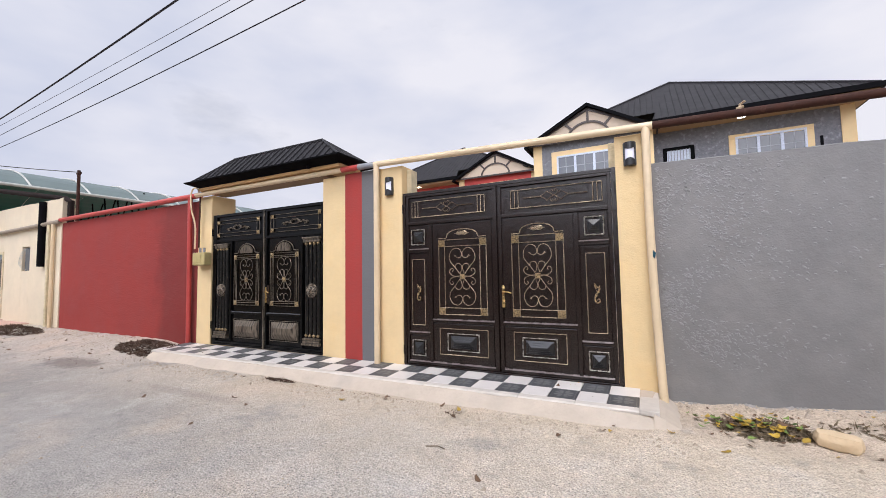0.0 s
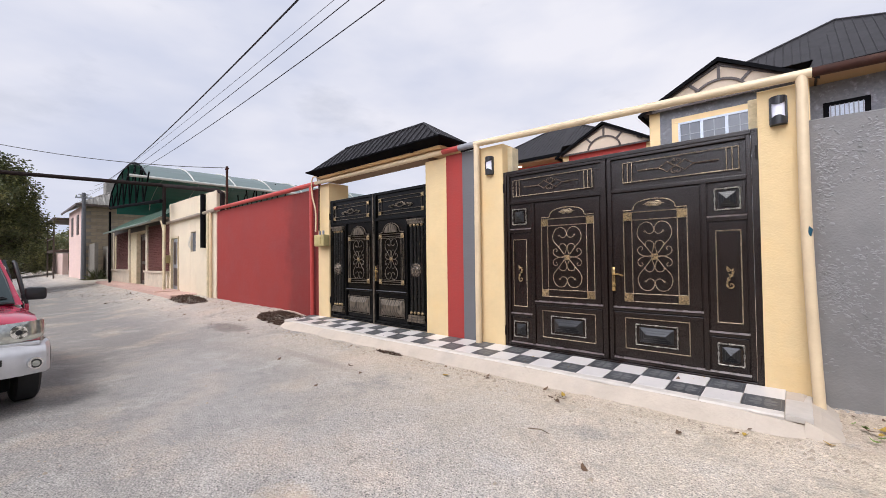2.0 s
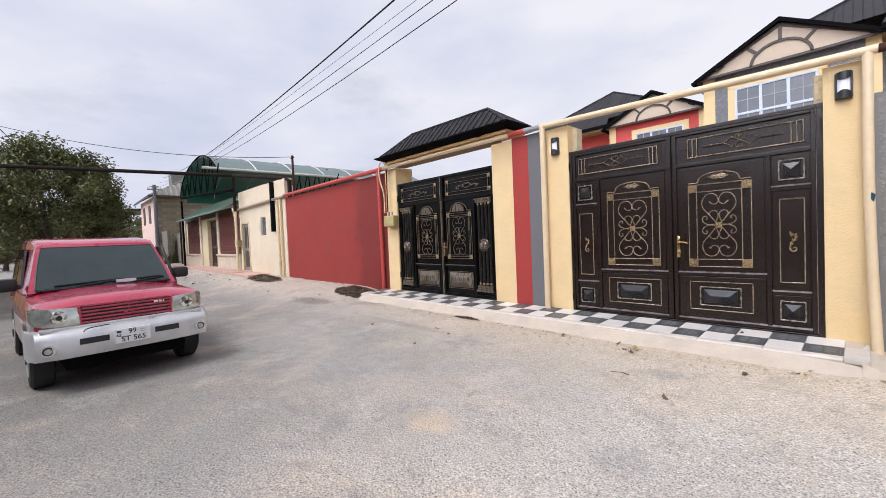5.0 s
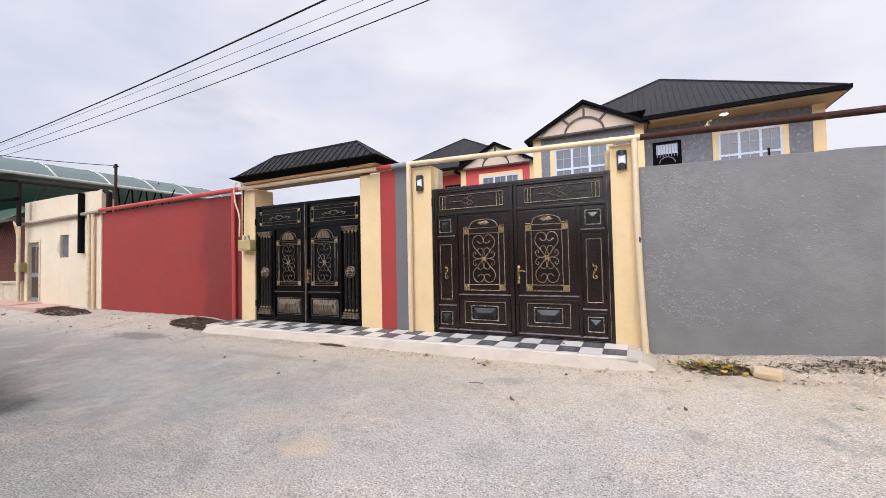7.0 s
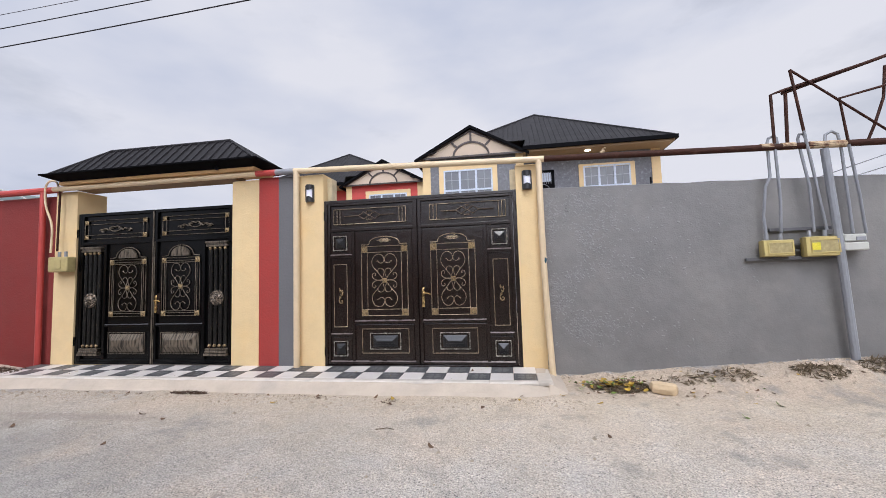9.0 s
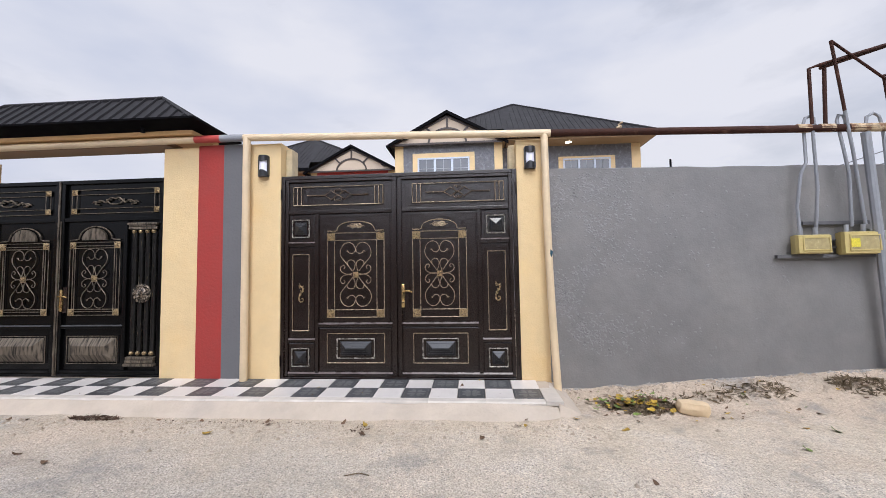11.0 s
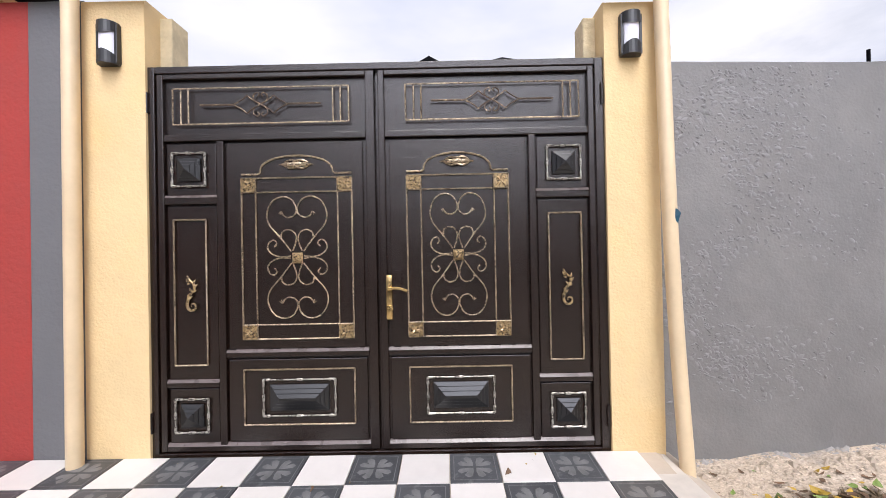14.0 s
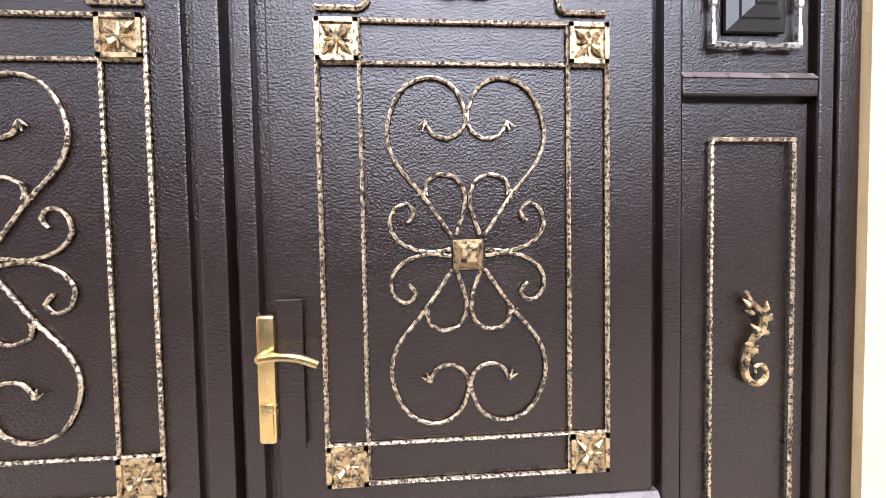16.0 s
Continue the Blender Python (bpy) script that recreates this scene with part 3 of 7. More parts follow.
def scroll(bm, cx, cz, y, k, r, kx=1.0):
    for sx in (-1, 1):
        for sz in (-1, 1):
            for line in (HEART, INNER, SIDE):
                tube(bm, smooth_line([(cx + sx * kx * k * a, y, cz + sz * k * b) for a, b in line], 0.009), r, 6, rope=0.22, pitch=0.016)
            for line in (HEART, INNER):
                a, b = line[-1]
                for da in (-9, 0, 9):
                    p = (cx + sx * kx * k * a, y, cz + sz * k * b)
                    q = (cx + sx * kx * k * (a + da + 6), y - 0.004, cz + sz * k * (b + (20 - abs(da)) * (-0.9)))
                    tube(bm, [p, q], [r * 0.9, r * 0.35], 5)


def rope_rect(bm, x0, x1, z0, z1, y, r=0.0055):
    for a, b in (((x0, z0), (x1, z0)), ((x1, z0), (x1, z1)), ((x1, z1), (x0, z1)), ((x0, z1), (x0, z0))):
        tube(bm, straight((a[0], y, a[1]), (b[0], y, b[1]), 0.008), r, 5, rope=0.25, pitch=0.016)


def rosette(bm, cx, cz, s, y):
    box(bm, cx - s, cx + s, y - 0.006, y + 0.008, cz - s, cz + s)
    for a, b, c, d in ((-s, s, -s, -s * 0.78), (-s, s, s * 0.78, s), (-s, -s * 0.78, -s, s), (s * 0.78, s, -s, s)):
        box(bm, cx + a, cx + b, y - 0.012, y - 0.005, cz + c, cz + d)
    for i in range(4):
        a = math.pi / 4 + i * math.pi / 2
        dx, dz = math.cos(a), math.sin(a)
        tube(bm, [(cx + dx * s * 0.15, y - 0.008, cz + dz * s * 0.15), (cx + dx * s * 0.5, y - 0.013, cz + dz * s * 0.5), (cx + dx * s * 0.95, y - 0.007, cz + dz * s * 0.95)], [s * 0.12, s * 0.2, s * 0.05], 5)
        a += math.pi / 4
        dx, dz = math.cos(a), math.sin(a)
        tube(bm, [(cx + dx * s * 0.1, y - 0.008, cz + dz * s * 0.1), (cx + dx * s * 0.6, y - 0.009, cz + dz * s * 0.6)], [s * 0.12, s * 0.05], 5)
    bmesh.ops.create_uvsphere(bm, u_segments=8, v_segments=5, radius=s * 0.2, matrix=Matrix.Translation((cx, y - 0.01, cz)))


def reeded_frame(bm, x0, x1, z0, z1, y):
    """A cast frame of thin rods with collars and thick corners."""
    r = 0.008
    for a, b in (((x0, z0), (x1, z0)), ((x1, z0), (x1, z1)), ((x1, z1), (x0, z1)), ((x0, z1), (x0, z0))):
        A, B = Vector((a[0], y, a[1])), Vector((b[0], y, b[1]))
        pts, rr = [], []
        ln = (B - A).length
        for i in range(41):
            f = i / 40
            d = min(f, 1 - f) * ln
            q = r * 0.62
            if d < 0.03:
                q = r * 1.05
            elif d < 0.045:
                q = r * (1.35 if int(d * 400) % 2 else 0.9)
            elif abs(f - 0.5) * ln < 0.02:
                q = r * 1.2
            pts.append(A.lerp(B, f))
            rr.append(q)
        tube(bm, pts, rr, 6)


def leaf_ornament(bm, cx, cz, y, s):
    """A cast acanthus drop: a fan of pointed leaves above, a stem and a closed curl below."""
    stem = [(-0.16, 0.95), (-0.02, 0.72), (0.2, 0.5), (0.22, 0.22), (0.02, -0.02), (-0.1, -0.3), (-0.16, -0.55), (-0.12, -0.78), (0.04, -0.92), (0.24, -0.86), (0.3, -0.68), (0.2, -0.54), (0.06, -0.58), (0.07, -0.7)]
    line = smooth_line([(cx + a * s, y - 0.005, cz + b * s) for a, b in stem], 0.008)
    n = len(line)
    tube(bm, line, [0.0035 + 0.006 * math.sin(math.pi * min(1.0, (i + 2) / n)) ** 0.8 for i in range(n)], 6)
    for dx, dz, a, ln in ((-0.05, 0.62, 150, 0.3), (0.02, 0.5, 185, 0.3), (0.2, 0.5, 60, 0.3), (0.24, 0.35, 20, 0.28), (0.16, 0.12, 160, 0.34), (0.16, 0.1, -10, 0.3), (-0.02, -0.1, 205, 0.26), (-0.08, -0.3, 15, 0.34), (-0.12, -0.4, 50, 0.3), (-0.15, -0.6, 190, 0.14)):
        u = Vector((cos_(a), 0, sin_(a)))
        p = Vector((cx + dx * s, y - 0.004, cz + dz * s))
        q = p + u * ln * s * 0.32 + Vector((0, -0.007, 0.1 * ln * s))
        tube(bm, [p, q, p + u * ln * s * 0.62 + Vector((0, -0.001, 0.3 * ln * s))], [0.004, 0.0072, 0.0014], 6)


def door_handle(parent, x, z, y, mat, side=1):
    bm = bmesh.new()
    box(bm, x - 0.02, x + 0.02, y - 0.02, y, z - 0.15, z + 0.13, 0.009)
    box(bm, x - 0.014, x + 0.014, y - 0.024, y - 0.018, z - 0.13, z - 0.06, 0.003)
    tube(bm, [(x, y - 0.012, z + 0.045), (x, y - 0.05, z + 0.045)], 0.011, 10)
    tube(bm, smooth_line([(x, y - 0.05, z + 0.045), (x + side * 0.04, y - 0.055, z + 0.05), (x + side * 0.08, y - 0.055, z + 0.045), (x + side * 0.115, y - 0.05, z + 0.03)], 0.01), 0.009, 10)
    tube(bm, [(x, y - 0.01, z - 0.08), (x, y - 0.02, z - 0.08)], 0.009, 10)
    h = part("handle", bm, mat, parent, "brass lever handle on a long plate", smooth=True)
    part("lock_plate", boxes((x + side * 0.02, x + side * 0.075, y - 0.006, y + 0.004, z - 0.17, z + 0.16), bevel=0.002), gate_brown, parent)
    return h


def brown_gate():
    """Origin at the foot of the gate's middle. The leaf's faces lie at y = 0.03, its rails at 0."""
    g = thing("metal_gate", (-1.865, 4.955, 0.175), "dark brown enamelled steel double gate with gold scrollwork", "gate")
    fr = 0.03
    outer = boxes((-1.45, -1.395, -0.005, 0.05, 0, 2.475), (1.39, 1.445, -0.005, 0.05, 0, 2.475), (-1.395, 1.39, -0.005, 0.05, 2.43, 2.475), (-1.395, 1.39, -0.01, 0.05, 0.0, 0.03), (-0.04, 0.04, 0.052, 0.06, 0.02, 2.45), bevel=0.005)
    part("gate_frame", outer, gate_brown, g, "dark brown square steel gate frame")
    for s, nm in ((-1, "left"), (1, "right")):
        leaf = part("gate_leaf", boxes((0.005 if s > 0 else -1.39, 1.385 if s > 0 else -0.005, fr, fr + 0.02, 0.03, 2.43)), gate_brown, g, "steel gate leaf with three rails and sunk panels")
        X = lambda a: s * a
        def bar(x0, x1, z0, z1, d=0.0):
            a, b = sorted((X(x0), X(x1)))
            return (a, b, d, fr + 0.004, z0, z1)
        rails = boxes(bar(0.02 if s > 0 else 0.003, 0.06, 0.035, 2.43), bar(1.345, 1.385, 0.035, 2.43), bar(0.06, 1.345, 2.0, 2.045), bar(0.06, 1.345, 2.395, 2.43), bar(0.06, 1.345, 0.035, 0.075),
                      bar(0.965, 1.01, 0.075, 2.0), bar(0.06, 0.965, 0.625, 0.66), bar(1.01, 1.345, 1.6, 1.645), bar(1.01, 1.345, 0.44, 0.475), bevel=0.006)
        part("rail", rails, gate_brown, leaf, "bevelled square steel rails of a gate leaf")
        ledge([(s * 0.062, s * 0.963, 0.66), (s * 1.012, s * 1.343, 1.645), (s * 1.012, s * 1.343, 0.475), (s * 0.062, s * 1.343, 0.075)], leaf, highlight_brown)
        part("panel_sheet", boxes(bar(0.075, 0.955, 0.09, 0.61, 0.012), bar(0.085, 0.95, 0.675, 1.985, 0.012), bar(1.02, 1.335, 0.485, 1.59, 0.016), bar(1.02, 1.335, 1.655, 1.99, 0.016), bar(1.02, 1.335, 0.085, 0.43, 0.016), bevel=0.005), gate_brown, leaf, "pressed hammered steel panels in dark brown enamel")
        y = 0.006
        px0, px1 = (0.155, 0.855) if s < 0 else (0.193, 0.835)
        cx = s * (px0 + px1) / 2
        w = (px1 - px0) / 2
        z0, z1 = 0.738, 1.757
        sq = 0.045
        part("rope_frame", _rope(lambda bm: (rope_rect(bm, cx - w, cx + w, z0, z1, y), rope_rect(bm, cx - w + 2 * sq, cx + w - 2 * sq, z0, z1, y, 0.005), rope_rect(bm, cx - w, cx + w, z0 + 2 * sq, z1 - 2 * sq, y, 0.005))), silver_gold, leaf, "twisted bars picked out in gold round the scroll panel")
        for sx in (-1, 1):
            for zz in (z0 + sq, z1 - sq):
                bm = bmesh.new()
                rosette(bm, cx + sx * (w - sq), zz, sq, y)
                part("corner_rosette", bm, gold, leaf, "square gold corner rosette")
        bm = bmesh.new()
        arch = [(cx - w, y, z1 + 0.025), (cx - w * 0.7, y, z1 + 0.025)]
        for i in range(17):
            a = math.pi * (1 - i / 16)
            arch.append((cx + math.cos(a) * w * 0.66, y, z1 + 0.035 + math.sin(a) ** 0.8 * 0.105))
        arch += [(cx + w * 0.7, y, z1 + 0.025), (cx + w, y, z1 + 0.025)]
        dense = []
        for p, q in zip(arch, arch[1:]):
            dense += straight(p, q, 0.009)[:-1]
        tube(bm, dense + [arch[-1]], 0.006, 5, rope=0.22, pitch=0.016)
        part("arch_bar", bm, silver_gold, leaf, "twisted gold arch above the scroll panel")
        bm = bmesh.new()
        for dx in (-0.05, 0, 0.05):
            bmesh.ops.create_uvsphere(bm, u_segments=10, v_segments=6, radius=0.03 if dx == 0 else 0.022, matrix=Matrix.Translation((cx + dx, y + 0.004, z1 + 0.085)) @ Matrix.Diagonal((1.4, 0.45, 0.75, 1)))
        for sx in (-1, 1):
            tube(bm, [(cx + sx * 0.05, y, z1 + 0.085), (cx + sx * 0.11, y, z1 + 0.083)], [0.016, 0.002], 6)
            for dz in (-0.02, 0.02):
                tube(bm, smooth_line([(cx, y - 0.004, z1 + 0.085 + dz), (cx + sx * 0.04, y - 0.004, z1 + 0.085 + dz * 1.3), (cx + sx * 0.075, y, z1 + 0.085 + dz * 0.5)]), 0.006, 5)
        part("crest", bm, silver_gold, leaf, "small cast crest under the arch", smooth=True)
        bm = bmesh.new()
        scroll(bm, cx, (z0 + z1) / 2 + 0.005, y, 0.00125, 0.0046, 1.06 * w / 0.35)
        part("scrollwork", bm, silver_gold, leaf, "wrought scrollwork of twisted bar with gold highlights")
        bm = bmesh.new()
        pyramid(bm, cx - 0.034, cx + 0.034, (z0 + z1) / 2 - 0.034, (z0 + z1) / 2 + 0.034, y, 0.024, 0.45)
        part("centre_boss", bm, gold, leaf, "square gold boss at the heart of the scrolls")
        # lower panel
        part("rope_frame", _rope(lambda bm: rope_rect(bm, cx - w, cx + w, 0.198, 0.545, y)), silver_gold, leaf, "twisted bar round the lower panel")
        bm = bmesh.new()
        reeded_frame(bm, cx - w * 0.65, cx + w * 0.65, 0.255, 0.482, y - 0.006)
        part("cast_frame", bm, pewter, leaf, "reeded cast frame round a raised boss", smooth=True)
        bm = bmesh.new()
        pyramid(bm, cx - w * 0.54, cx + w * 0.54, 0.285, 0.452, y + 0.004, 0.05, 0.1, 3)
        part("raised_boss", bm, boss_black, leaf, "stepped black pyramid boss")
        # side panels
        sx0, sx1 = 1.085, 1.29
        a, b = sorted((X(sx0), X(sx1)))
        part("rope_frame", _rope(lambda bm: rope_rect(bm, a, b, 0.58, 1.502, y)), silver_gold, leaf, "twisted bar round the tall side panel")
        for zz in (0.262, 1.82):
            c = s * 1.188
            bm = bmesh.new()
            reeded_frame(bm, c - 0.105, c + 0.105, zz - 0.105, zz + 0.105, y - 0.004)
            part("cast_frame", bm, pewter, leaf, "reeded cast frame round a square boss", smooth=True)
            bm = bmesh.new()
            pyramid(bm, c - 0.074, c + 0.074, zz - 0.074, zz + 0.074, y + 0.004, 0.05, 0.03, 3)
            part("raised_boss", bm, boss_black, leaf, "stepped black pyramid boss")
        bm = bmesh.new()
        leaf_ornament(bm, s * 1.188, 1.035, y, 0.118)
        part("leaf_ornament", bm, gold, leaf, "cast gold acanthus drop", smooth=True)
        # top panel
        t0, t1 = (0.165, 1.285) if s < 0 else (0.195, 1.29)
        a, b = sorted((X(t0), X(t1)))
        part("rope_frame", _rope(lambda bm: (rope_rect(bm, a, b, 2.108, 2.336, y, 0.005), [tube(bm, straight((v, y, 2.108), (v, y, 2.336), 0.008), 0.005, 5, rope=0.25, pitch=0.016) for v in (a + 0.052, a + 0.1, b - 0.052, b - 0.1)])), silver_gold, leaf, "twisted bars round the top panel")
        bm = bmesh.new()
        c, zc = (a + b) / 2, 2.228
        for q in (-1, 1):
            tube(bm, straight((c + q * 0.385, y, zc), (c + q * 0.17, y, zc), 0.008), 0.006, 5, rope=0.2, pitch=0.016)
            for r_ in (-1, 1):
                tube(bm, smooth_line([(c + q * 0.17, y, zc), (c + q * 0.11, y, zc + r_ * 0.035), (c + q * 0.085, y, zc + r_ * 0.055), (c + q * 0.06, y, zc + r_ * 0.035), (c, y, zc)], 0.008), 0.0042, 5)
                tube(bm, smooth_line([(c, y, zc), (c + q * 0.035, y, zc + r_ * 0.02), (c + q * 0.045, y, zc + r_ * 0.055), (c + q * 0.02, y, zc + r_ * 0.075), (c + q * 0.006, y, zc + r_ * 0.062), (c + q * 0.018, y, zc + r_ * 0.05)], 0.006), 0.0042, 5)
        part("scrollwork", bm, brown_gilt, leaf, "dark diamond scroll on a gold rod")
    door_handle(g, 0.075, 1.0, 0.0, brass)
    for hx in (-1.437, 1.432):
        for hz in (0.16, 2.18):
            part("hinge", tubes([([(hx, -0.012, hz), (hx, -0.012, hz + 0.13)], 0.011)], 8), gate_brown, g, "welded pin hinge")
    return g


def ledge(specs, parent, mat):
    """Narrow sloping top of a rail, with its bright highlight put into a paler colour."""
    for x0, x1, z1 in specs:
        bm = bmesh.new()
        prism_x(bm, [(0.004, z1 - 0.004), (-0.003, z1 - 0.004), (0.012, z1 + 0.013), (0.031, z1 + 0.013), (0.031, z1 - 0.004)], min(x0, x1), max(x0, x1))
        part("rail_ledge", bm, mat, parent, "sloping rail top painted pale as a highlight")


def _rope(fill):
    bm = bmesh.new()
    fill(bm)
    return bm


brown_gilt = material("brown_scroll_with_gilt", (0.09, 0.06, 0.04), 0.4, metal=0.5, vary=0.3, scale=40, second=(0.55, 0.42, 0.25), second_at=(0.55, 0.68), second_scale=50)
brown_gate()


# ---- the black gate ----
def black_gate():
    g = thing("metal_gate", (-6.29, 4.975, 0.19), "glossy black steel double gate with fluted columns and bronze scrollwork", "gate")
    fr = 0.035
    W, H = 1.475, 2.51
    part("gate_frame", boxes((-W, -W + 0.06, 0, 0.06, 0, H), (W - 0.06, W, 0, 0.06, 0, H), (-W + 0.06, W - 0.06, 0, 0.06, H - 0.05, H), (-W + 0.06, W - 0.06, -0.004, 0.06, 0, 0.035), (-0.04, 0.04, 0.056, 0.07, 0.02, 2.45), bevel=0.005), gate_black, g, "glossy black square steel gate frame")
    part("cover_strip", boxes((-0.012, 0.012, -0.012, 0.0, 0.01, H - 0.02), (0.026, 0.036, -0.01, 0.0, 0.01, 1.98), bevel=0.002), brushed, g, "bronze cover strip where the leaves meet")
    for s in (-1, 1):
        X = lambda a: s * a
        def bar(x0, x1, z0, z1, d=0.0, y1=None):
            a, b = sorted((X(x0), X(x1)))
            return (a, b, d, (fr + 0.004) if y1 is None else y1, z0, z1)
        leaf = part("gate_leaf", boxes(bar(0.004, W - 0.064, 0.035, H - 0.05, fr, fr + 0.02)), gate_black, g, "glossy black gate leaf with sunk panels")
        part("rail", boxes(bar(0.004, 0.07, 0.04, H - 0.05), bar(W - 0.11, W - 0.064, 0.04, H - 0.05), bar(0.07, W - 0.11, 1.97, 2.02), bar(0.07, W - 0.11, 0.04, 0.08), bar(0.905, 0.95, 0.08, 1.97), bar(0.07, 0.905, 0.6, 0.635), bevel=0.006), gate_black, leaf, "bevelled black steel rails")
        ledge([(s * 0.072, s * 0.903, 0.635)], leaf, highlight_black)
        y = 0.016
        cx, w = s * 0.495, 0.345
        z0, z1 = 0.77, 1.70
        bm = bmesh.new()
        for k in (0, 0.045, 0.075):
            for a, b, c, d in ((cx - w + k, cx - w + k, z0, z1), (cx + w - k, cx + w - k, z0, z1), (cx - w, cx + w, z0 + k, z0 + k), (cx - w, cx + w, z1 - k, z1 - k)):
                tube(bm, [(a, y, c), (b, y, d)], 0.0055, 6)
        part("bar_frame", bm, brushed, leaf, "triple bronze bars round the scroll panel")
        for sx in (-1, 1):
            for zz in (z0 + 0.038, z1 - 0.038):
                bm = bmesh.new()
                pyramid(bm, cx + sx * (w - 0.038) - 0.043, cx + sx * (w - 0.038) + 0.043, zz - 0.043, zz + 0.043, y - 0.004, 0.024, 0.02)
                part("corner_stud", bm, gold, leaf, "pointed pale bronze stud")
        bm = bmesh.new()
        scroll(bm, cx, (z0 + z1) / 2, y, 0.00122, 0.005, 0.98)
        part("scrollwork", bm, brushed, leaf, "wrought bronze scrollwork")
        bm = bmesh.new()
        pyramid(bm, cx - 0.04, cx + 0.04, (z0 + z1) / 2 - 0.04, (z0 + z1) / 2 + 0.04, y, 0.03, 0.3)
        part("centre_boss", bm, gold, leaf, "square bronze boss")
        bm = bmesh.new()
        arch = [(cx - w, y, z1 + 0.03), (cx - w * 0.78, y, z1 + 0.035)] + [(cx + math.cos(math.pi * (1 - i / 14)) * w * 0.66, y, z1 + 0.045 + math.sin(math.pi * i / 14) * 0.16) for i in range(15)] + [(cx + w * 0.78, y, z1 + 0.035), (cx + w, y, z1 + 0.03)]
        tube(bm, arch, 0.008, 6)
        for r_, t_ in ((0.17, 0.02), (0.12, 0.026), (0.07, 0.03)):
            prism(bm, [(cx + math.cos(math.pi * i / 14) * r_, z1 + 0.03 + math.sin(math.pi * i / 14) * r_ * 0.9) for i in range(15)], y - t_, y + 0.01)
        part("fan_crest", bm, brushed, leaf, "bronze fan crest under an arch")
        part("bar_frame", tubes([([(cx - w, y, a), (cx + w, y, a)], 0.005) for a in (0.165, 0.505)] + [([(a, y, 0.165), (a, y, 0.505)], 0.005) for a in (cx - w, cx + w)], 6), brushed, leaf, "thin bronze bar round the lower panel")
        bm = bmesh.new()
        pyramid(bm, cx - w + 0.02, cx + w - 0.02, 0.185, 0.485, y + 0.006, 0.06, 0.35)
        part("raised_boss", bm, brushed, leaf, "brushed bronze and black pyramid panel")
        # top panel
        a, b = sorted((X(0.15), X(1.36)))
        part("bar_frame", tubes([([(a, y, z), (b, y, z)], 0.0055) for z in (2.075, 2.14, 2.32, 2.385)] + [([(x, y, 2.075), (x, y, 2.385)], 0.0055) for x in (a, a + 0.07, b - 0.07, b)], 6), brushed, leaf, "bronze bars round the top panel")
        for xx in (a + 0.035, b - 0.035):
            for zz in (2.108, 2.352):
                bm = bmesh.new()
                pyramid(bm, xx - 0.04, xx + 0.04, zz - 0.036, zz + 0.036, y - 0.004, 0.026, 0.02)
                part("corner_stud", bm, gold, leaf, "pointed pale bronze stud")
        bm = bmesh.new()
        c = (a + b) / 2
        for q in (-1, 1):
            tube(bm, smooth_line([(c, y, 2.26), (c + q * 0.06, y - 0.01, 2.27), (c + q * 0.13, y, 2.215), (c + q * 0.2, y - 0.006, 2.24), (c + q * 0.28, y, 2.2), (c + q * 0.22, y, 2.185)]), 0.011, 6)
            tube(bm, smooth_line([(c, y, 2.19), (c + q * 0.07, y - 0.006, 2.2), (c + q * 0.12, y, 2.25), (c + q * 0.05, y, 2.24)]), 0.009, 6)
            tube(bm, [(c + q * 0.2, y, 2.22), (c + q * 0.29, y - 0.004, 2.225), (c + q * 0.33, y, 2.205)], [0.009, 0.012, 0.003], 6)
        part("leaf_ornament", bm, brushed, leaf, "cast bronze scrolling leaves")
        # fluted column
        cc = s * 1.175
        bm = bmesh.new()
        for k in range(4):
            x = cc + (k - 1.5) * 0.088
            tube(bm, [(x, y + 0.006, 0.27), (x, y + 0.006, 1.82)], 0.03, 10)
        part("fluted_shaft", bm, column_black, leaf, "black fluted column shaft rubbed bronze on its edges", smooth=True)
        part("capital", boxes((cc - 0.2, cc + 0.2, -0.045, fr, 1.905, 1.935), (cc - 0.185, cc + 0.185, -0.035, fr, 1.885, 1.902), (cc - 0.19, cc + 0.19, -0.03, fr, 1.85, 1.882), bevel=0.006), brushed, leaf, "stepped bronze capital")
        for k in range(4):
            for zz in (1.825, 0.295):
                bm = bmesh.new()
                bmesh.ops.create_uvsphere(bm, u_segments=8, v_segments=6, radius=0.027, matrix=Matrix.Translation((cc + (k - 1.5) * 0.088, y - 0.016, zz)))
                part("bead", bm, gold, leaf, smooth=True)
        part("column_foot", boxes((cc - 0.2, cc + 0.2, -0.05, fr, 0.14, 0.175), (cc - 0.185, cc + 0.185, -0.04, fr, 0.18, 0.215), (cc - 0.19, cc + 0.19, -0.03, fr, 0.22, 0.255), bevel=0.006), brushed, leaf, "stepped bronze column foot")
        bm = bmesh.new()
        for r_, h_, sx in ((0.115, 0.02, 1), (0.088, 0.038, 1), (0.05, 0.055, 0.9)):
            bmesh.ops.create_uvsphere(bm, u_segments=16, v_segments=8, radius=r_, matrix=Matrix.Translation((cc, y - 0.02, 1.04)) @ Matrix.Diagonal((sx, h_ / r_ * 1.4, 1.05, 1)))
        for k in range(12):
            a_ = k * math.pi / 6
            bmesh.ops.create_uvsphere(bm, u_segments=8, v_segments=5, radius=0.024, matrix=Matrix.Translation((cc + math.cos(a_) * 0.092, y - 0.04, 1.04 + math.sin(a_) * 0.098)) @ Matrix.Diagonal((1, 0.7, 1, 1)))
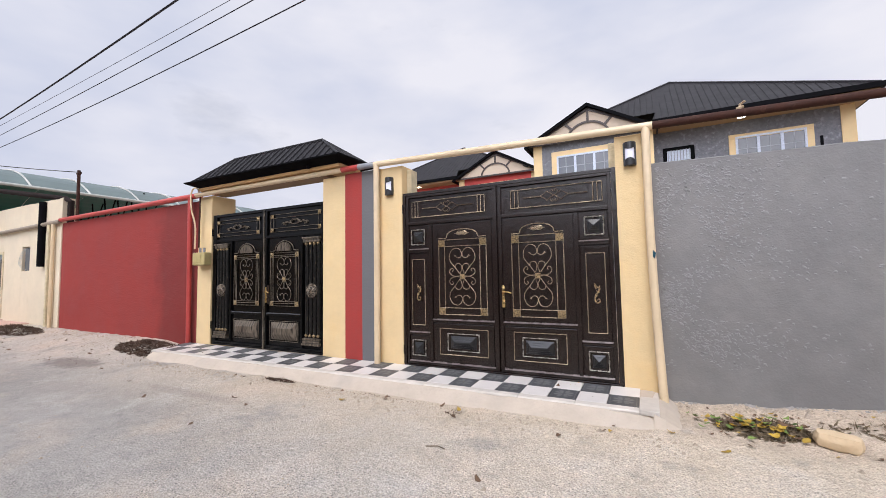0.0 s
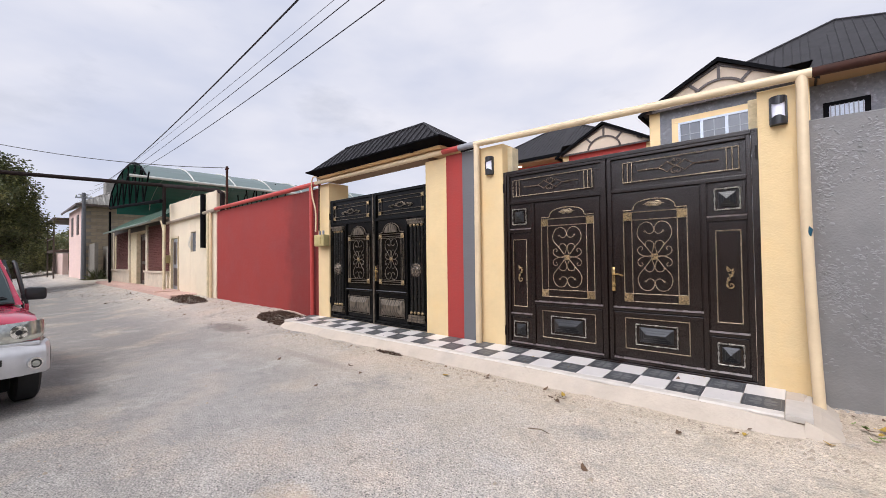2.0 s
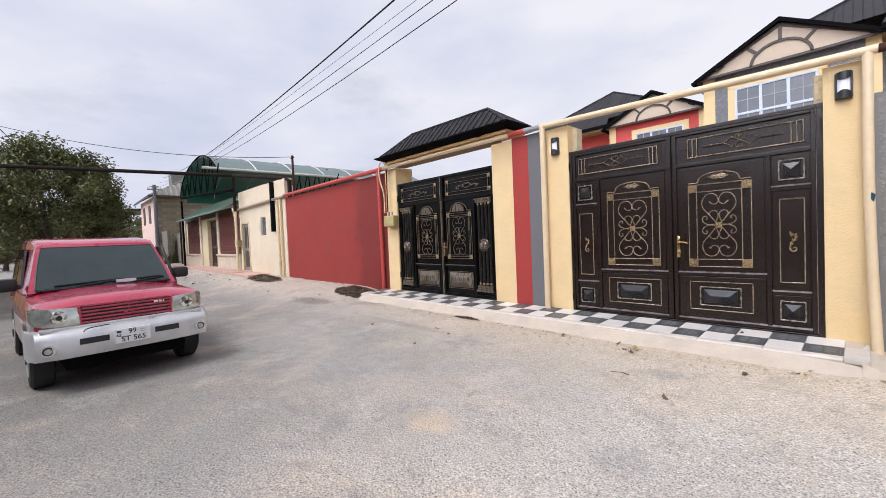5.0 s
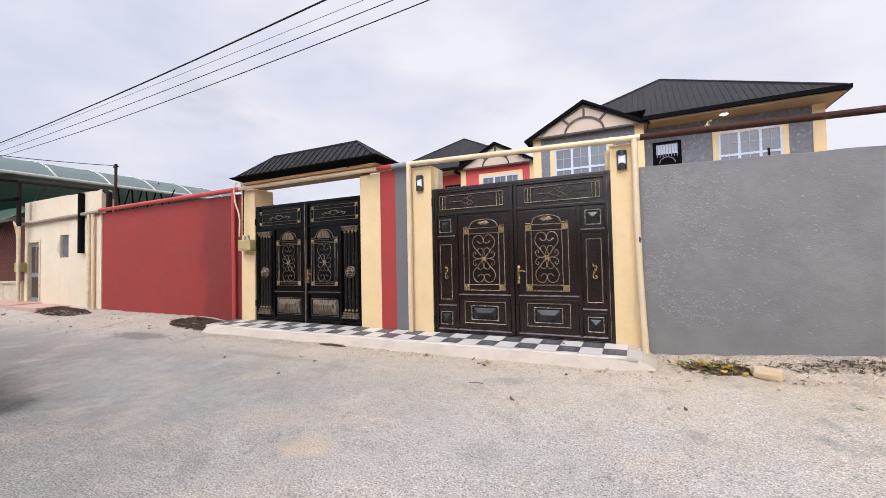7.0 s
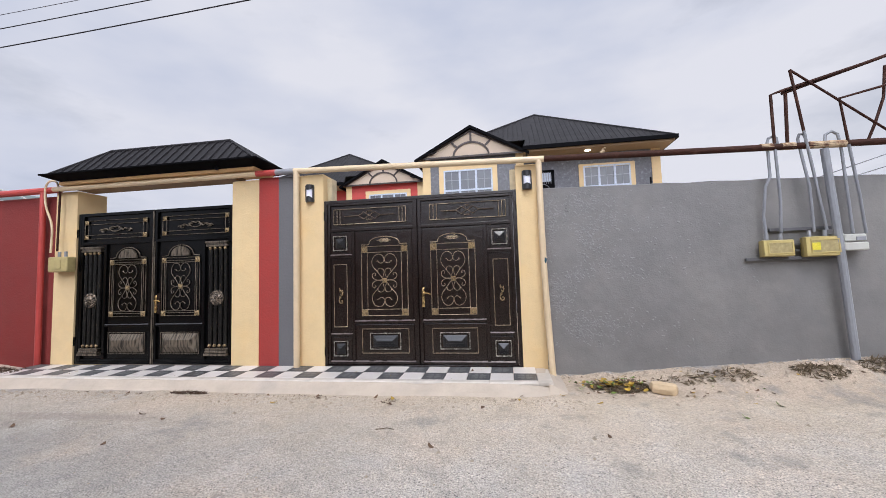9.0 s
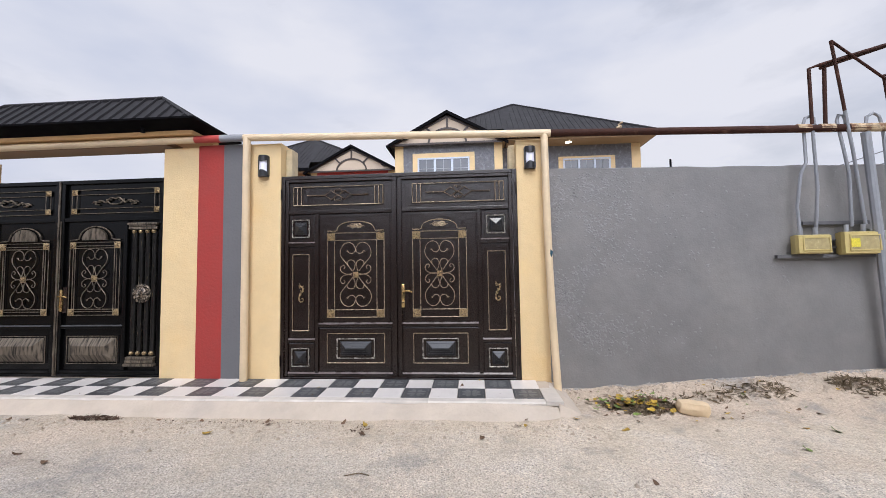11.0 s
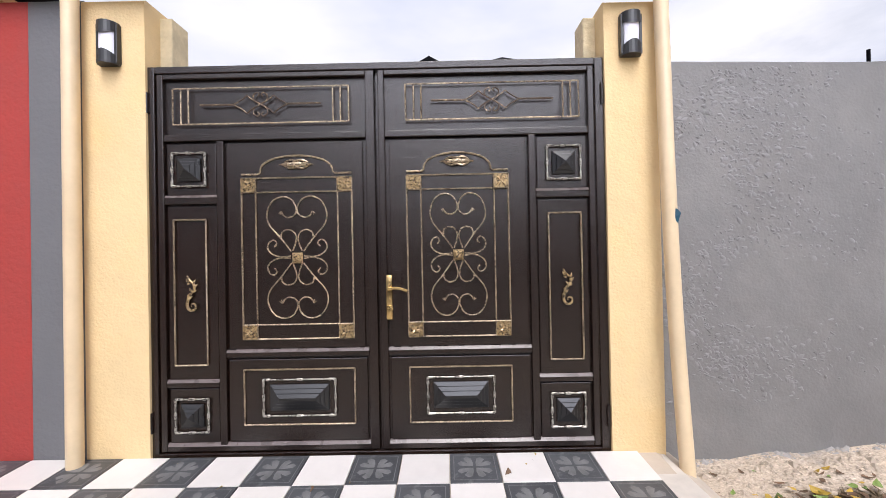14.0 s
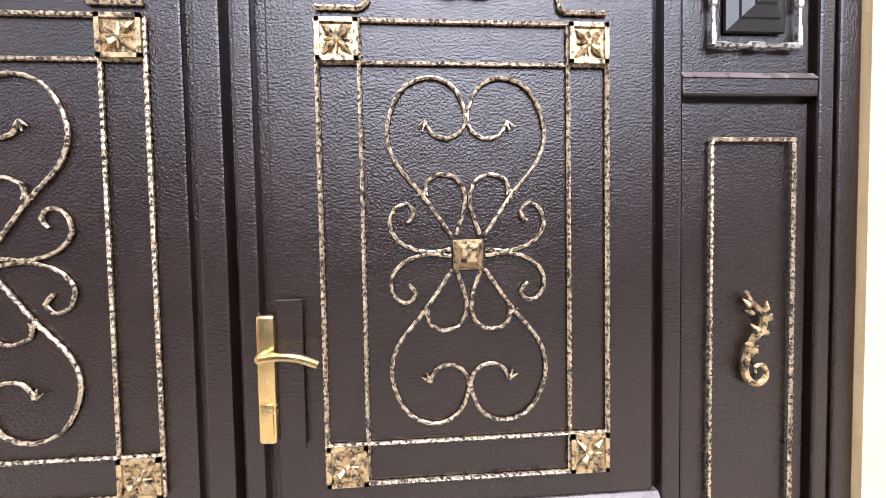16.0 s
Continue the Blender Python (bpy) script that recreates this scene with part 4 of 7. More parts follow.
        for dx, dz, r_ in ((-0.028, 0.025, 0.014), (0.028, 0.025, 0.014), (0, -0.005, 0.018), (0, -0.04, 0.026)):
            bmesh.ops.create_uvsphere(bm, u_segments=8, v_segments=5, radius=r_, matrix=Matrix.Translation((cc + dx, y - 0.088, 1.04 + dz)))
        part("cast_mask", bm, mask_bronze, leaf, "round cast lion mask with a curly mane", smooth=True)
    door_handle(g, 0.075, 0.97, 0.0, brass)
    for hx in (-W - 0.004, W + 0.004):
        for z in (0.3, 2.1):
            part("hinge", tubes([([(hx, -0.01, z), (hx, -0.01, z + 0.14)], 0.011)], 8), gate_black, g, "welded pin hinge")


column_black = material("column_black_and_bronze", (0.012, 0.011, 0.01), 0.3, metal=0.2, vary=0.3, scale=10, second=(0.24, 0.18, 0.11), second_at=(0.62, 0.72), second_scale=9, stretch=(6, 6, 1))
black_gate()


# ---- roof over the black gate ----
def ribbed_face(bm, a, b, c, d, step=0.2, h=0.022, w=0.03):
    """Ribs running down the slope from the top edge a-b to the bottom edge d-c (a above d, b above c); the face itself too."""
    a, b, c, d = (Vector(v) for v in (a, b, c, d))
    f = [bm.verts.new(v) for v in (a, b, c, d)]
    bm.faces.new(f) if (a - b).length > 1e-4 else bm.faces.new((f[0], f[2], f[3]))
    n = ((c - d).cross((a + b) / 2 - d)).normalized()
    if n.z < 0:
        n = -n
    along = (c - d).normalized()
    length = (c - d).length
    ta, tb = (a - d).dot(along), (b - d).dot(along)
    down = (a - d) - along * ta
    k = step / 2
    while k < length:
        if ta > 1e-6 and k < ta:
            f_ = k / ta
        elif k > tb and length - tb > 1e-6:
            f_ = (length - k) / (length - tb)
        else:
            f_ = 1.0
        if f_ > 0.04:
            p, q = d + along * k, d + along * k + down * f_
            r = [[p - along * w / 2, p - along * w / 4 + n * h, p + along * w / 4 + n * h, p + along * w / 2], [q - along * w / 2, q - along * w / 4 + n * h, q + along * w / 4 + n * h, q + along * w / 2]]
            RIBS.append(r)
        k += step


def gate_canopy():
    g = thing("gate_canopy", (-6.2, 5.0, 3.0), "small hipped black metal roof over the black gate", "roof")
    o = Vector((-6.2, 5.0, 3.0))
    x0, x1, y0, y1, ze, zr = -8.03, -4.3, 4.68, 5.5, 3.34, 3.79
    r0, r1, ry = (-7.3, 5.09, zr), (-5.0, 5.09, zr)[:3], 5.09
    P = lambda *v: Vector(v) - o
    A, B, C, D = P(x0, y0, ze), P(x1, y0, ze), P(x1, y1, ze), P(x0, y1, ze)
    R0, R1 = P(-7.3, ry, zr), P(-5.0, ry, zr)
    bm = bmesh.new()
    ribbed_face(bm, R0, R1, B, A, 0.16)
    ribbed_face(bm, R1, R1, C, B, 0.16)
    ribbed_face(bm, R1, R0, D, C, 0.16)
    ribbed_face(bm, R0, R0, A, D, 0.16)
    part("roof_sheet", bm, black_roof, g, "ribbed black metal roofing")
    part("ridge_cap", tubes([([R0, R1], 0.03), ([R0, A], 0.025), ([R1, B], 0.025), ([R1, C], 0.025), ([R0, D], 0.025)], 6), black_roof, g, "folded black ridge and hip caps")
    bm = bmesh.new()
    solid(bm, [[P(x0 - e, y0 - e, z), P(x1 + e, y0 - e, z), P(x1 + e, y1 + e, z), P(x0 - e, y1 + e, z)] for e, z in ((-0.01, ze + 0.012), (0.09, ze - 0.012), (0.09, ze - 0.035), (-0.1, ze - 0.11))])
    part("fascia", bm, black_trim, g, "black fascia sloping in under the eaves")
    part("soffit", boxes((x0 + 0.11 - o.x, x1 - 0.11 - o.x, y0 + 0.11 - o.y, y1 - 0.11 - o.y, ze - 0.12 - o.z, ze - 0.108 - o.z)), black_trim, g, "black boarded soffit")
    part("beam", boxes((-7.95 - o.x, -4.36 - o.x, 4.78 - o.y, 5.3 - o.y, 3.175 - o.z, 3.23 - o.z), bevel=0.004), beam_paint, g, "ochre painted flat beam")
    part("lintel", boxes((-7.8 - o.x, -4.83 - o.x, 4.95 - o.y, 5.25 - o.y, 3.11 - o.z, 3.175 - o.z), bevel=0.004), lintel_mat, g, "brown painted concrete lintel")
    part("downlight", tubes([([P(-4.95, 4.72, 3.2), P(-4.95, 4.72, 3.28)], 0.028)], 10), black_trim, g)


lintel_mat = material("brown_lintel_paint", (0.2, 0.12, 0.06), 0.7, vary=0.15, scale=4)
gate_canopy()


# ---- wall lamps ----
def wall_lamp(x, z):
    g = thing("wall_lamp", (x, 4.925, z), "black half-round outdoor wall lamp with a frosted white window", "lamp", "wall lamps on the pillars")
    def half(z0, z1, r, cut=None, depth=1.0):
        bm = bmesh.new()
        n = 12
        def ring(zf):
            pts = [(math.cos(math.pi * i / n) * r, -0.012 - math.sin(math.pi * i / n) * r * depth) for i in range(n + 1)]
            return [(px, py, zf(px)) for px, py in pts] + [(-r, 0.0, zf(-r)), (r, 0.0, zf(r))]
        solid(bm, [ring(lambda q: z0), ring(lambda q: z1 if cut is None else z1 + cut * (1 - (q / r) ** 2))])
        return bm
    part("bottom_shell", half(0.0, 0.05, 0.062, 0.035), lamp_black, g, "black rounded lower shell")
    bm = half(0, 0.052, 0.062, 0.03)
    bmesh.ops.transform(bm, matrix=Matrix.Translation((0, 0, 0.262)) @ Matrix.Diagonal((1, 1, -1, 1)), verts=bm.verts)
    part("top_shell", bm, lamp_black, g, "black rounded upper shell")
    part("lamp_window", half(0.02, 0.24, 0.052), lamp_glass, g, "frosted white lamp window", smooth=True)
    part("back_plate", boxes((-0.066, -0.048, -0.035, 0.004, 0.01, 0.255), (0.048, 0.066, -0.035, 0.004, 0.01, 0.255), (-0.05, 0.05, -0.006, 0.004, 0.005, 0.258), bevel=0.003), lamp_black, g, "black side straps and back plate")
    return g


wall_lamp(-3.51, 2.645)
wall_lamp(-0.265, 2.63)


# ---- meters and pipework at the right ----
def gas_meter(x0, x1, z0, z1, mat, label):
    g = thing("gas_meter", ((x0 + x1) / 2, 5.0, z0), label, "meter", "gas meters on the grey wall")
    w, h = (x1 - x0) / 2, z1 - z0
    bm = bmesh.new()
    solid(bm, [[(-w * 0.9, 0.0, 0), (w * 0.9, 0.0, 0), (w * 0.9, 0.0, h * 0.95), (-w * 0.9, 0.0, h * 0.95)], [(-w, -0.09, 0), (w, -0.09, 0), (w, -0.09, h), (-w, -0.09, h)], [(-w * 0.96, -0.13, 0.012), (w * 0.96, -0.13, 0.012), (w * 0.96, -0.13, h - 0.012), (-w * 0.96, -0.13, h - 0.012)]])
    part("case", bm, mat, g, "dented folded metal meter case")
    part("window_frame", boxes((-w * 0.72, w * 0.9, -0.14, -0.125, h * 0.16, h * 0.22), (-w * 0.72, w * 0.9, -0.14, -0.125, h * 0.8, h * 0.86), (-w * 0.72, -w * 0.64, -0.14, -0.125, h * 0.22, h * 0.8), (w * 0.82, w * 0.9, -0.14, -0.125, h * 0.22, h * 0.8), bevel=0.002), mat, g)
    part("window", boxes((-w * 0.64, w * 0.82, -0.133, -0.126, h * 0.22, h * 0.8)), meter_pane, g, "dusty meter window")
    for cx in (-w * 0.55, w * 0.35):
        part("coupling", tubes([([(cx, -0.06, h), (cx, -0.06, h + 0.08)], 0.023)], 10), grey_metal, g, "grey pipe coupling", smooth=True)
    return g


meter_pane = material("dusty_meter_window", (0.4, 0.33, 0.17), 0.25, vary=0.2, scale=25)
gas_meter(2.6, 2.95, 1.575, 1.785, meter_yellow, "yellow gas meter box on steel angles on the grey wall")
gas_meter(3.07, 3.46, 1.56, 1.81, meter_yellow, "larger yellow gas meter box with a sticker on the grey wall")
finish(boxes((3.13, 3.22, 4.855, 4.869, 1.64, 1.73)), "sticker", material("yellow_sticker", (0.7, 0.6, 0.05), 0.5, vary=0.2, scale=60), None, "small yellow sticker on a gas meter", category="sticker")
m = thing("gas_meter", (3.62, 5.0, 1.62), "pale grey domestic gas meter on the grey wall", "meter", "gas meters on the grey wall")
part("case", boxes((-0.13, 0.13, -0.13, -0.01, 0, 0.1), (-0.12, 0.12, -0.12, -0.01, 0.11, 0.2), bevel=0.015), pale_plastic, m, "pale grey two-part meter case")
part("counter", boxes((0.0, 0.1, -0.135, -0.118, 0.12, 0.165), bevel=0.003), grey_metal, m, "small dark counter window")
part("mounting_board", boxes((-0.19, -0.05, -0.02, 0.03, -0.06, 0.22), bevel=0.003), pale_plastic, m)
finish(boxes((2.45, 3.5, 4.975, 5.02, 1.53, 1.57), (2.75, 3.45, 4.985, 5.02, 1.9, 1.94), (2.95, 3.1, 4.985, 5.02, 1.64, 1.66), (2.95, 3.1, 4.985, 5.02, 1.72, 1.74), bevel=0.003), "meter_bracket", dark_steel, None, "grey painted steel angle brackets carrying the meters", category="bracket")
PY = 4.9


def wall_pipe(name, pts, r, mat, label, y=PY):
    return finish(tubes([([(x, yy if yy else y, z) for x, z, *q in pts for yy in [q[0] if q else 0]], r)], 10), name, mat, None, label, smooth=True, category="pipe")


wall_pipe("grey_pipe", [(2.68, 1.83, 4.94), (2.68, 2.1, 4.96), (2.7, 2.47), (2.76, 2.59), (2.76, 3.03), (2.78, 3.09), (2.83, 3.11), (2.87, 3.09), (2.88, 2.98)], 0.017, grey_metal, "thin grey gas pipe looping over the main pipe")
wall_pipe("grey_pipe", [(2.85, 1.87, 4.94), (2.83, 2.3), (2.82, 3.0)], 0.017, grey_metal, "thin grey gas pipe with a valve above a meter", 4.86)
wall_pipe("grey_pipe", [(3.22, 1.87, 4.94), (3.17, 2.45, 4.87), (3.13, 2.68, 4.86), (3.11, 3.05), (3.13, 3.11), (3.18, 3.11), (3.2, 3.05), (3.2, 2.98)], 0.017, grey_metal, "thin grey gas pipe bent over the main pipe")
wall_pipe("grey_pipe", [(3.36, 1.89, 4.94), (3.2, 2.7, 4.84), (3.14, 3.13, 4.83)], 0.017, grey_metal, "thin grey gas pipe rising to the pipe frame")
wall_pipe("grey_pipe", [(3.64, 1.83, 4.94), (3.58, 2.85), (3.57, 2.98), (3.55, 3.08), (3.49, 3.12), (3.42, 3.08), (3.4, 2.95)], 0.017, grey_metal, "thin grey gas pipe hooked over the main pipe")
wall_pipe("grey_pipe", [(3.78, 1.83, 4.94), (3.7, 2.3, 4.87), (3.62, 2.92, 4.84)], 0.017, grey_metal, "thin grey gas pipe beside the post")
wall_pipe("rusty_pipe", [(2.82, 3.0, 4.86), (2.825, 3.64, 4.86), (2.95, 3.68, 4.86), (4.2, 4.02, 4.86), (6.5, 4.65, 4.86)], 0.018, rust, "rusty brown pipe rising over the grey wall")
wall_pipe("rusty_pipe", [(2.98, 3.66, 4.9), (4.2, 4.04, 4.92), (6.5, 4.72, 4.92)], 0.022, rust, "thicker rusty brown pipe of the frame over the wall")
wall_pipe("rusty_pipe", [(3.02, 3.65), (2.99, 2.99)], 0.02, rust, "short rusty upright on the main pipe")
wall_pipe("rusty_pipe", [(3.14, 3.13, 4.83), (3.1, 3.49, 4.83), (3.05, 3.93, 4.83)], 0.017, rust, "rusty upright of the pipe frame")
wall_pipe("rusty_pipe", [(3.05, 3.93, 4.83), (4.08, 3.02, 4.83), (5.2, 2.05, 5.6)], 0.014, rust, "rusty diagonal of the pipe frame")
wall_pipe("rusty_pipe", [(3.62, 2.92, 4.84), (3.57, 3.51, 4.84), (4.14, 3.64, 4.84), (6.5, 4.1, 4.84)], 0.016, rust, "rusty bent pipe of the frame over the wall")
wall_pipe("rusty_pipe", [(3.86, 2.94), (3.97, 3.18), (4.09, 3.5), (4.14, 3.9)], 0.016, rust, "rusty curved brace of the pipe frame")
wall_pipe("pale_clamp", [(2.66, 2.97), (2.8, 2.966)], 0.047, rust_pale := material("pale_rust_primer", (0.5, 0.38, 0.24), 0.7, vary=0.4, scale=20, second=(0.2, 0.1, 0.05), second_at=(0.5, 0.6), second_scale=12), "pale primed length of the gas pipe", 4.875)
wall_pipe("pale_clamp", [(2.9, 2.964), (3.05, 2.96)], 0.047, rust_pale, "pale primed length of the gas pipe by an upright", 4.875)
wall_pipe("pale_clamp", [(3.2, 2.956), (3.62, 2.946)], 0.047, rust_pale, "pale primed length of the gas pipe over the post", 4.875)
wall_pipe("support_post", [(3.54, -0.1, 4.93), (3.46, 1.6, 4.9), (3.38, 2.9, 4.88)], 0.044, grey_metal, "grey painted steel post holding up the gas pipe")
finish(tubes([([(1.42, 5.12, 2.6), (1.42, 5.12, 2.74)], 0.012)], 6), "rebar_stub", black_trim, None, "short black bar sticking out of the wall top", category="bar")
finish(tubes([([(0.75, 4.87, 3.05), (0.75, 4.87, 3.1), (0.79, 4.85, 3.12)], 0.012), ([(0.72, 4.87, 3.06), (0.78, 4.87, 3.075)], 0.015)], 6), "pipe_valve", rust_pale, None, "small rusted valve stub on the brown pipe", category="valve")
bm = bmesh.new()
solid(bm, [[(0.0, -0.01, 0.045), (0.024, -0.02, 0.015), (0.01, -0.012, -0.045), (-0.016, -0.01, -0.015)], [(0.005, 0.005, 0.045), (0.028, 0.01, 0.015), (0.014, 0.0, -0.045), (-0.012, 0.0, -0.015)]])
tag = finish(bm, "plastic_tag", blue_film, None, "torn dark blue plastic tag stuck on the leaning pipe", category="tag")
tag.location = (-0.082, 4.79, 1.63)

# ---- meter beside the black gate ----
g = thing("gas_meter", (-7.92, 4.93, 1.72), "olive yellow gas meter box on the pillar beside the black gate", "meter")
bm = bmesh.new()
box(bm, -0.19, 0.19, -0.15, 0, 0, 0.25, 0.02)
part("case", bm, meter_olive, g, "olive yellow dented meter case")
part("lid_panel", boxes((-0.13, 0.08, -0.16, -0.145, 0.05, 0.2), bevel=0.006), meter_olive, g)
for cx in (-0.05, 0.08):
    part("coupling", tubes([([(cx, -0.08, 0.25), (cx, -0.08, 0.34)], 0.023)], 10), grey_metal, g, "grey steel coupling", smooth=True)
finish(tubes([(smooth_line([(-8.15, 4.85, 2.05), (-8.15, 4.85, 2.5), (-8.3, 4.86, 2.85), (-8.33, 4.86, 3.15), (-8.25, 4.86, 3.28), (-8.1, 4.86, 3.25), (-8.06, 4.86, 3.1)], 0.05), 0.016)], 8), "cream_pipe", cream_pipe, None, "thin cream gas pipe bending down to the meter", smooth=True, category="pipe")
finish(tubes([([(-8.02, 4.85, 2.07), (-8.02, 4.86, 3.1)], 0.016)], 8), "dark_pipe", rust, None, "thin dark gas pipe above the meter", smooth=True, category="pipe")


# ---- houses behind the wall ----
def lattice(xs, zs, ya, yb):
    """One plate with a hole at every second cell each way: a window frame with its mullions."""
    bm = bmesh.new()
    va = {(i, j, s): bm.verts.new((x, (ya, yb)[s], z)) for i, x in enumerate(xs) for j, z in enumerate(zs) for s in (0, 1)}
    hole = lambda i, j: i % 2 == 1 and j % 2 == 1
    for i in range(len(xs) - 1):
        for j in range(len(zs) - 1):
            c = ((i, j), (i + 1, j), (i + 1, j + 1), (i, j + 1))
            if not hole(i, j):
                bm.faces.new([va[(*p, 0)] for p in c])
                bm.faces.new([va[(*p, 1)] for p in reversed(c)])
            for (p, q), (di, dj) in zip(zip(c, c[1:] + c[:1]), ((0, -1), (1, 0), (0, 1), (-1, 0))):
                n = (i + di, j + dj)
                out = not (0 <= n[0] < len(xs) - 1 and 0 <= n[1] < len(zs) - 1)
                if not hole(i, j) and (out or hole(*n)):
                    bm.faces.new((va[(*p, 0)], va[(*p, 1)], va[(*q, 1)], va[(*q, 0)]))
    return bm


def window_unit(parent, x0, x1, z0, z1, y, cols=3):
    xs = [x0, x0 + 0.06]
    for k in range(1, cols):
        c = x0 + (x1 - x0) * k / cols
        xs += [c - 0.04, c + 0.04]
    xs += [x1 - 0.06, x1]
    zm = z0 + (z1 - z0) * 0.42
    w = part("window", lattice(xs, [z0, z0 + 0.06, zm - 0.035, zm + 0.035, z1 - 0.06, z1], y - 0.032, y + 0.03), upvc, parent, "white plastic window frame under streaky film")
    zs = (z0, z0 + (z1 - z0) * 0.42, z1)
    for k in range(cols):
        a, b = x0 + (x1 - x0) * k / cols, x0 + (x1 - x0) * (k + 1) / cols
        for c, d in zip(zs, zs[1:]):
            part("pane", boxes((a + 0.04, b - 0.04, y - 0.004, y + 0.004, c + 0.035, d - 0.035)), pane_dark, w)
        part("glazing_bar", boxes(((a + b) / 2 - 0.011, (a + b) / 2 + 0.011, y - 0.014, y + 0.01, z0 + 0.04, z1 - 0.04), (a + 0.04, b - 0.04, y - 0.012, y + 0.01, (zs[1] + z1) / 2 - 0.011, (zs[1] + z1) / 2 + 0.011)), grey_metal, w)
    return w


def house(cx, y0, mirror, wall, label, dx_apex, roof_depth):
    g = thing("house", (cx, y0, 0.1), label, "house")
    m = mirror
    B = lambda a, b, c, d, e, f: (min(m * a, m * b), max(m * a, m * b), c, d, e - 0.1, f - 0.1)
    # front bay with its gable
    wall_p = part("wall", boxes(B(-1.9, 1.95, 0.32, 6.5, 0.1, 6.3), B(1.95, 7.1, 0.9, 8.8, 0.1, 6.25)), wall, g, "rough rendered house walls")
    for b_ in (B(-2.0, -1.68, 0.3, 0.65, 0.1, 6.2), B(1.72, 2.02, 0.3, 0.95, 0.1, 6.25), B(6.86, 7.18, 0.87, 1.25, 0.1, 6.2)):
        part("corner_band", boxes(b_), cream, g, "cream painted corner band")
    y = 0.30
    part("window_surround", boxes(B(-1.33, -1.14, y - 0.02, y + 0.03, 4.3, 5.72), B(0.8, 0.99, y - 0.02, y + 0.03, 4.3, 5.72), B(-1.33, 0.99, y - 0.022, y + 0.03, 5.72, 5.9), bevel=0.01), cream, g, "cream window surround")
    wx = sorted((m * -1.14, m * 0.8))
    window_unit(g, wx[0], wx[1], 4.2, 5.62, y - 0.005)
    # tympanum
    y = 0.14
    zb, za, hw = 6.2, 7.2, 1.95
    bm = bmesh.new()
    prism(bm, [(-hw, zb), (hw, zb), (0, za)], y - 0.02, y + 0.1)
    part("gable_panel", bm, gable_cream, g, "cream gable panel")
    beams = bmesh.new()
    yb0, yb1 = y - 0.06, y - 0.015
    t = 0.036
    def beam(x0, z0, x1, z1, t=0.036):
        d = Vector((x1 - x0, z1 - z0)).normalized()
        n = Vector((-d.y, d.x)) * t
        prism(beams, [(x0 + n.x, z0 + n.y), (x0 - n.x, z0 - n.y), (x1 - n.x, z1 - n.y), (x1 + n.x, z1 + n.y)], yb0, yb1)
    beam(-hw - 0.1, zb, hw + 0.1, zb)
    beam(-hw, zb + 0.06, 0, za + 0.02, 0.045)
    beam(hw, zb + 0.06, 0, za + 0.02, 0.045)
    pts = [(math.cos(math.pi * i / 14) * 0.7, zb + math.sin(math.pi * i / 14) * 0.56) for i in range(15)]
    for p, q in zip(pts, pts[1:]):
        beam(*p, *q, 0.035)
    beam(0, zb + 0.56, 0, za - 0.03, 0.04)
    for s in (-1, 1):
        beam(s * 0.56, zb + 0.38, s * 0.78, zb + 0.6, 0.038)
    for v in beams.verts:
        v.co.z -= 0.1
    part("gable_timber", beams, brown_trim, g, "dark brown gable timbers and arch")
    for o in g.children:
        if o.name.startswith("gable_panel"):
            o.location.z = -0.1
    # gable roof
    bm = bmesh.new()
    ez, az = 6.15, 7.37
    for s in (-1, 1):
        ribbed_face(bm, (0, -0.02, az - 0.1), (0, 4.2, az - 0.1), (s * 2.18, 4.2, ez - 0.1), (s * 2.18, -0.02, ez - 0.1), 0.22)
    part("gable_roof", bm, black_roof, g, "ribbed black metal gable roof")
    bm = bmesh.new()
    for s in (-1, 1):
        solid(bm, [[(0, a, az - 0.1 + b) for a, b in ((-0.05, 0.03), (0.0, 0.03), (0.0, -0.09), (-0.05, -0.09))], [(s * 2.22, a, ez - 0.1 + b) for a, b in ((-0.05, 0.03), (0.0, 0.03), (0.0, -0.09), (-0.05, -0.09))]])
    part("bargeboard", bm, black_trim, g, "black bargeboards")
    part("gutter", boxes((-2.26, -2.16, -0.06, 4, ez - 0.17, ez - 0.09)), black_trim, g, "black gutter along the gable's side")
    # main hipped roof
    ex0, ex1, ey1, ez = -1.6, 7.41, roof_depth, 6.37
    ax, ay, az = dx_apex, 3.35, 8.9
    V = lambda x, yy, z: (m * x, yy, z - 0.1)
    bm = bmesh.new()
    by = ey1 - 3.0
    ribbed_face(bm, V(ax, ay, az), V(ax, ay, az), V(ex1, 0, ez), V(2.0, 0, ez), 0.2, 0.016, 0.03)
    ribbed_face(bm, V(ax, ay, az), V(ax, ay, az), V(2.0 + (ax - 2.0) * 0.179, 0.6, ez + 0.453), V(ex0 + (ax - ex0) * 0.179, 0.6, ez + 0.453), 0.2, 0.016, 0.03)
    ribbed_face(bm, V(ax, ay, az), V(ax, by, az), V(ex1, ey1, ez), V(ex1, 0, ez), 0.2, 0.016, 0.03)
    ribbed_face(bm, V(ax, ay, az), V(ax, by, az), V(ex0, ey1, ez), V(ex0, 0, ez), 0.2, 0.016, 0.03)
    ribbed_face(bm, V(ax, by, az), V(ax, by, az), V(ex1, ey1, ez), V(ex0, ey1, ez), 0.2, 0.016, 0.03)
    part("roof", bm, black_roof, g, "ribbed black metal hipped roof")
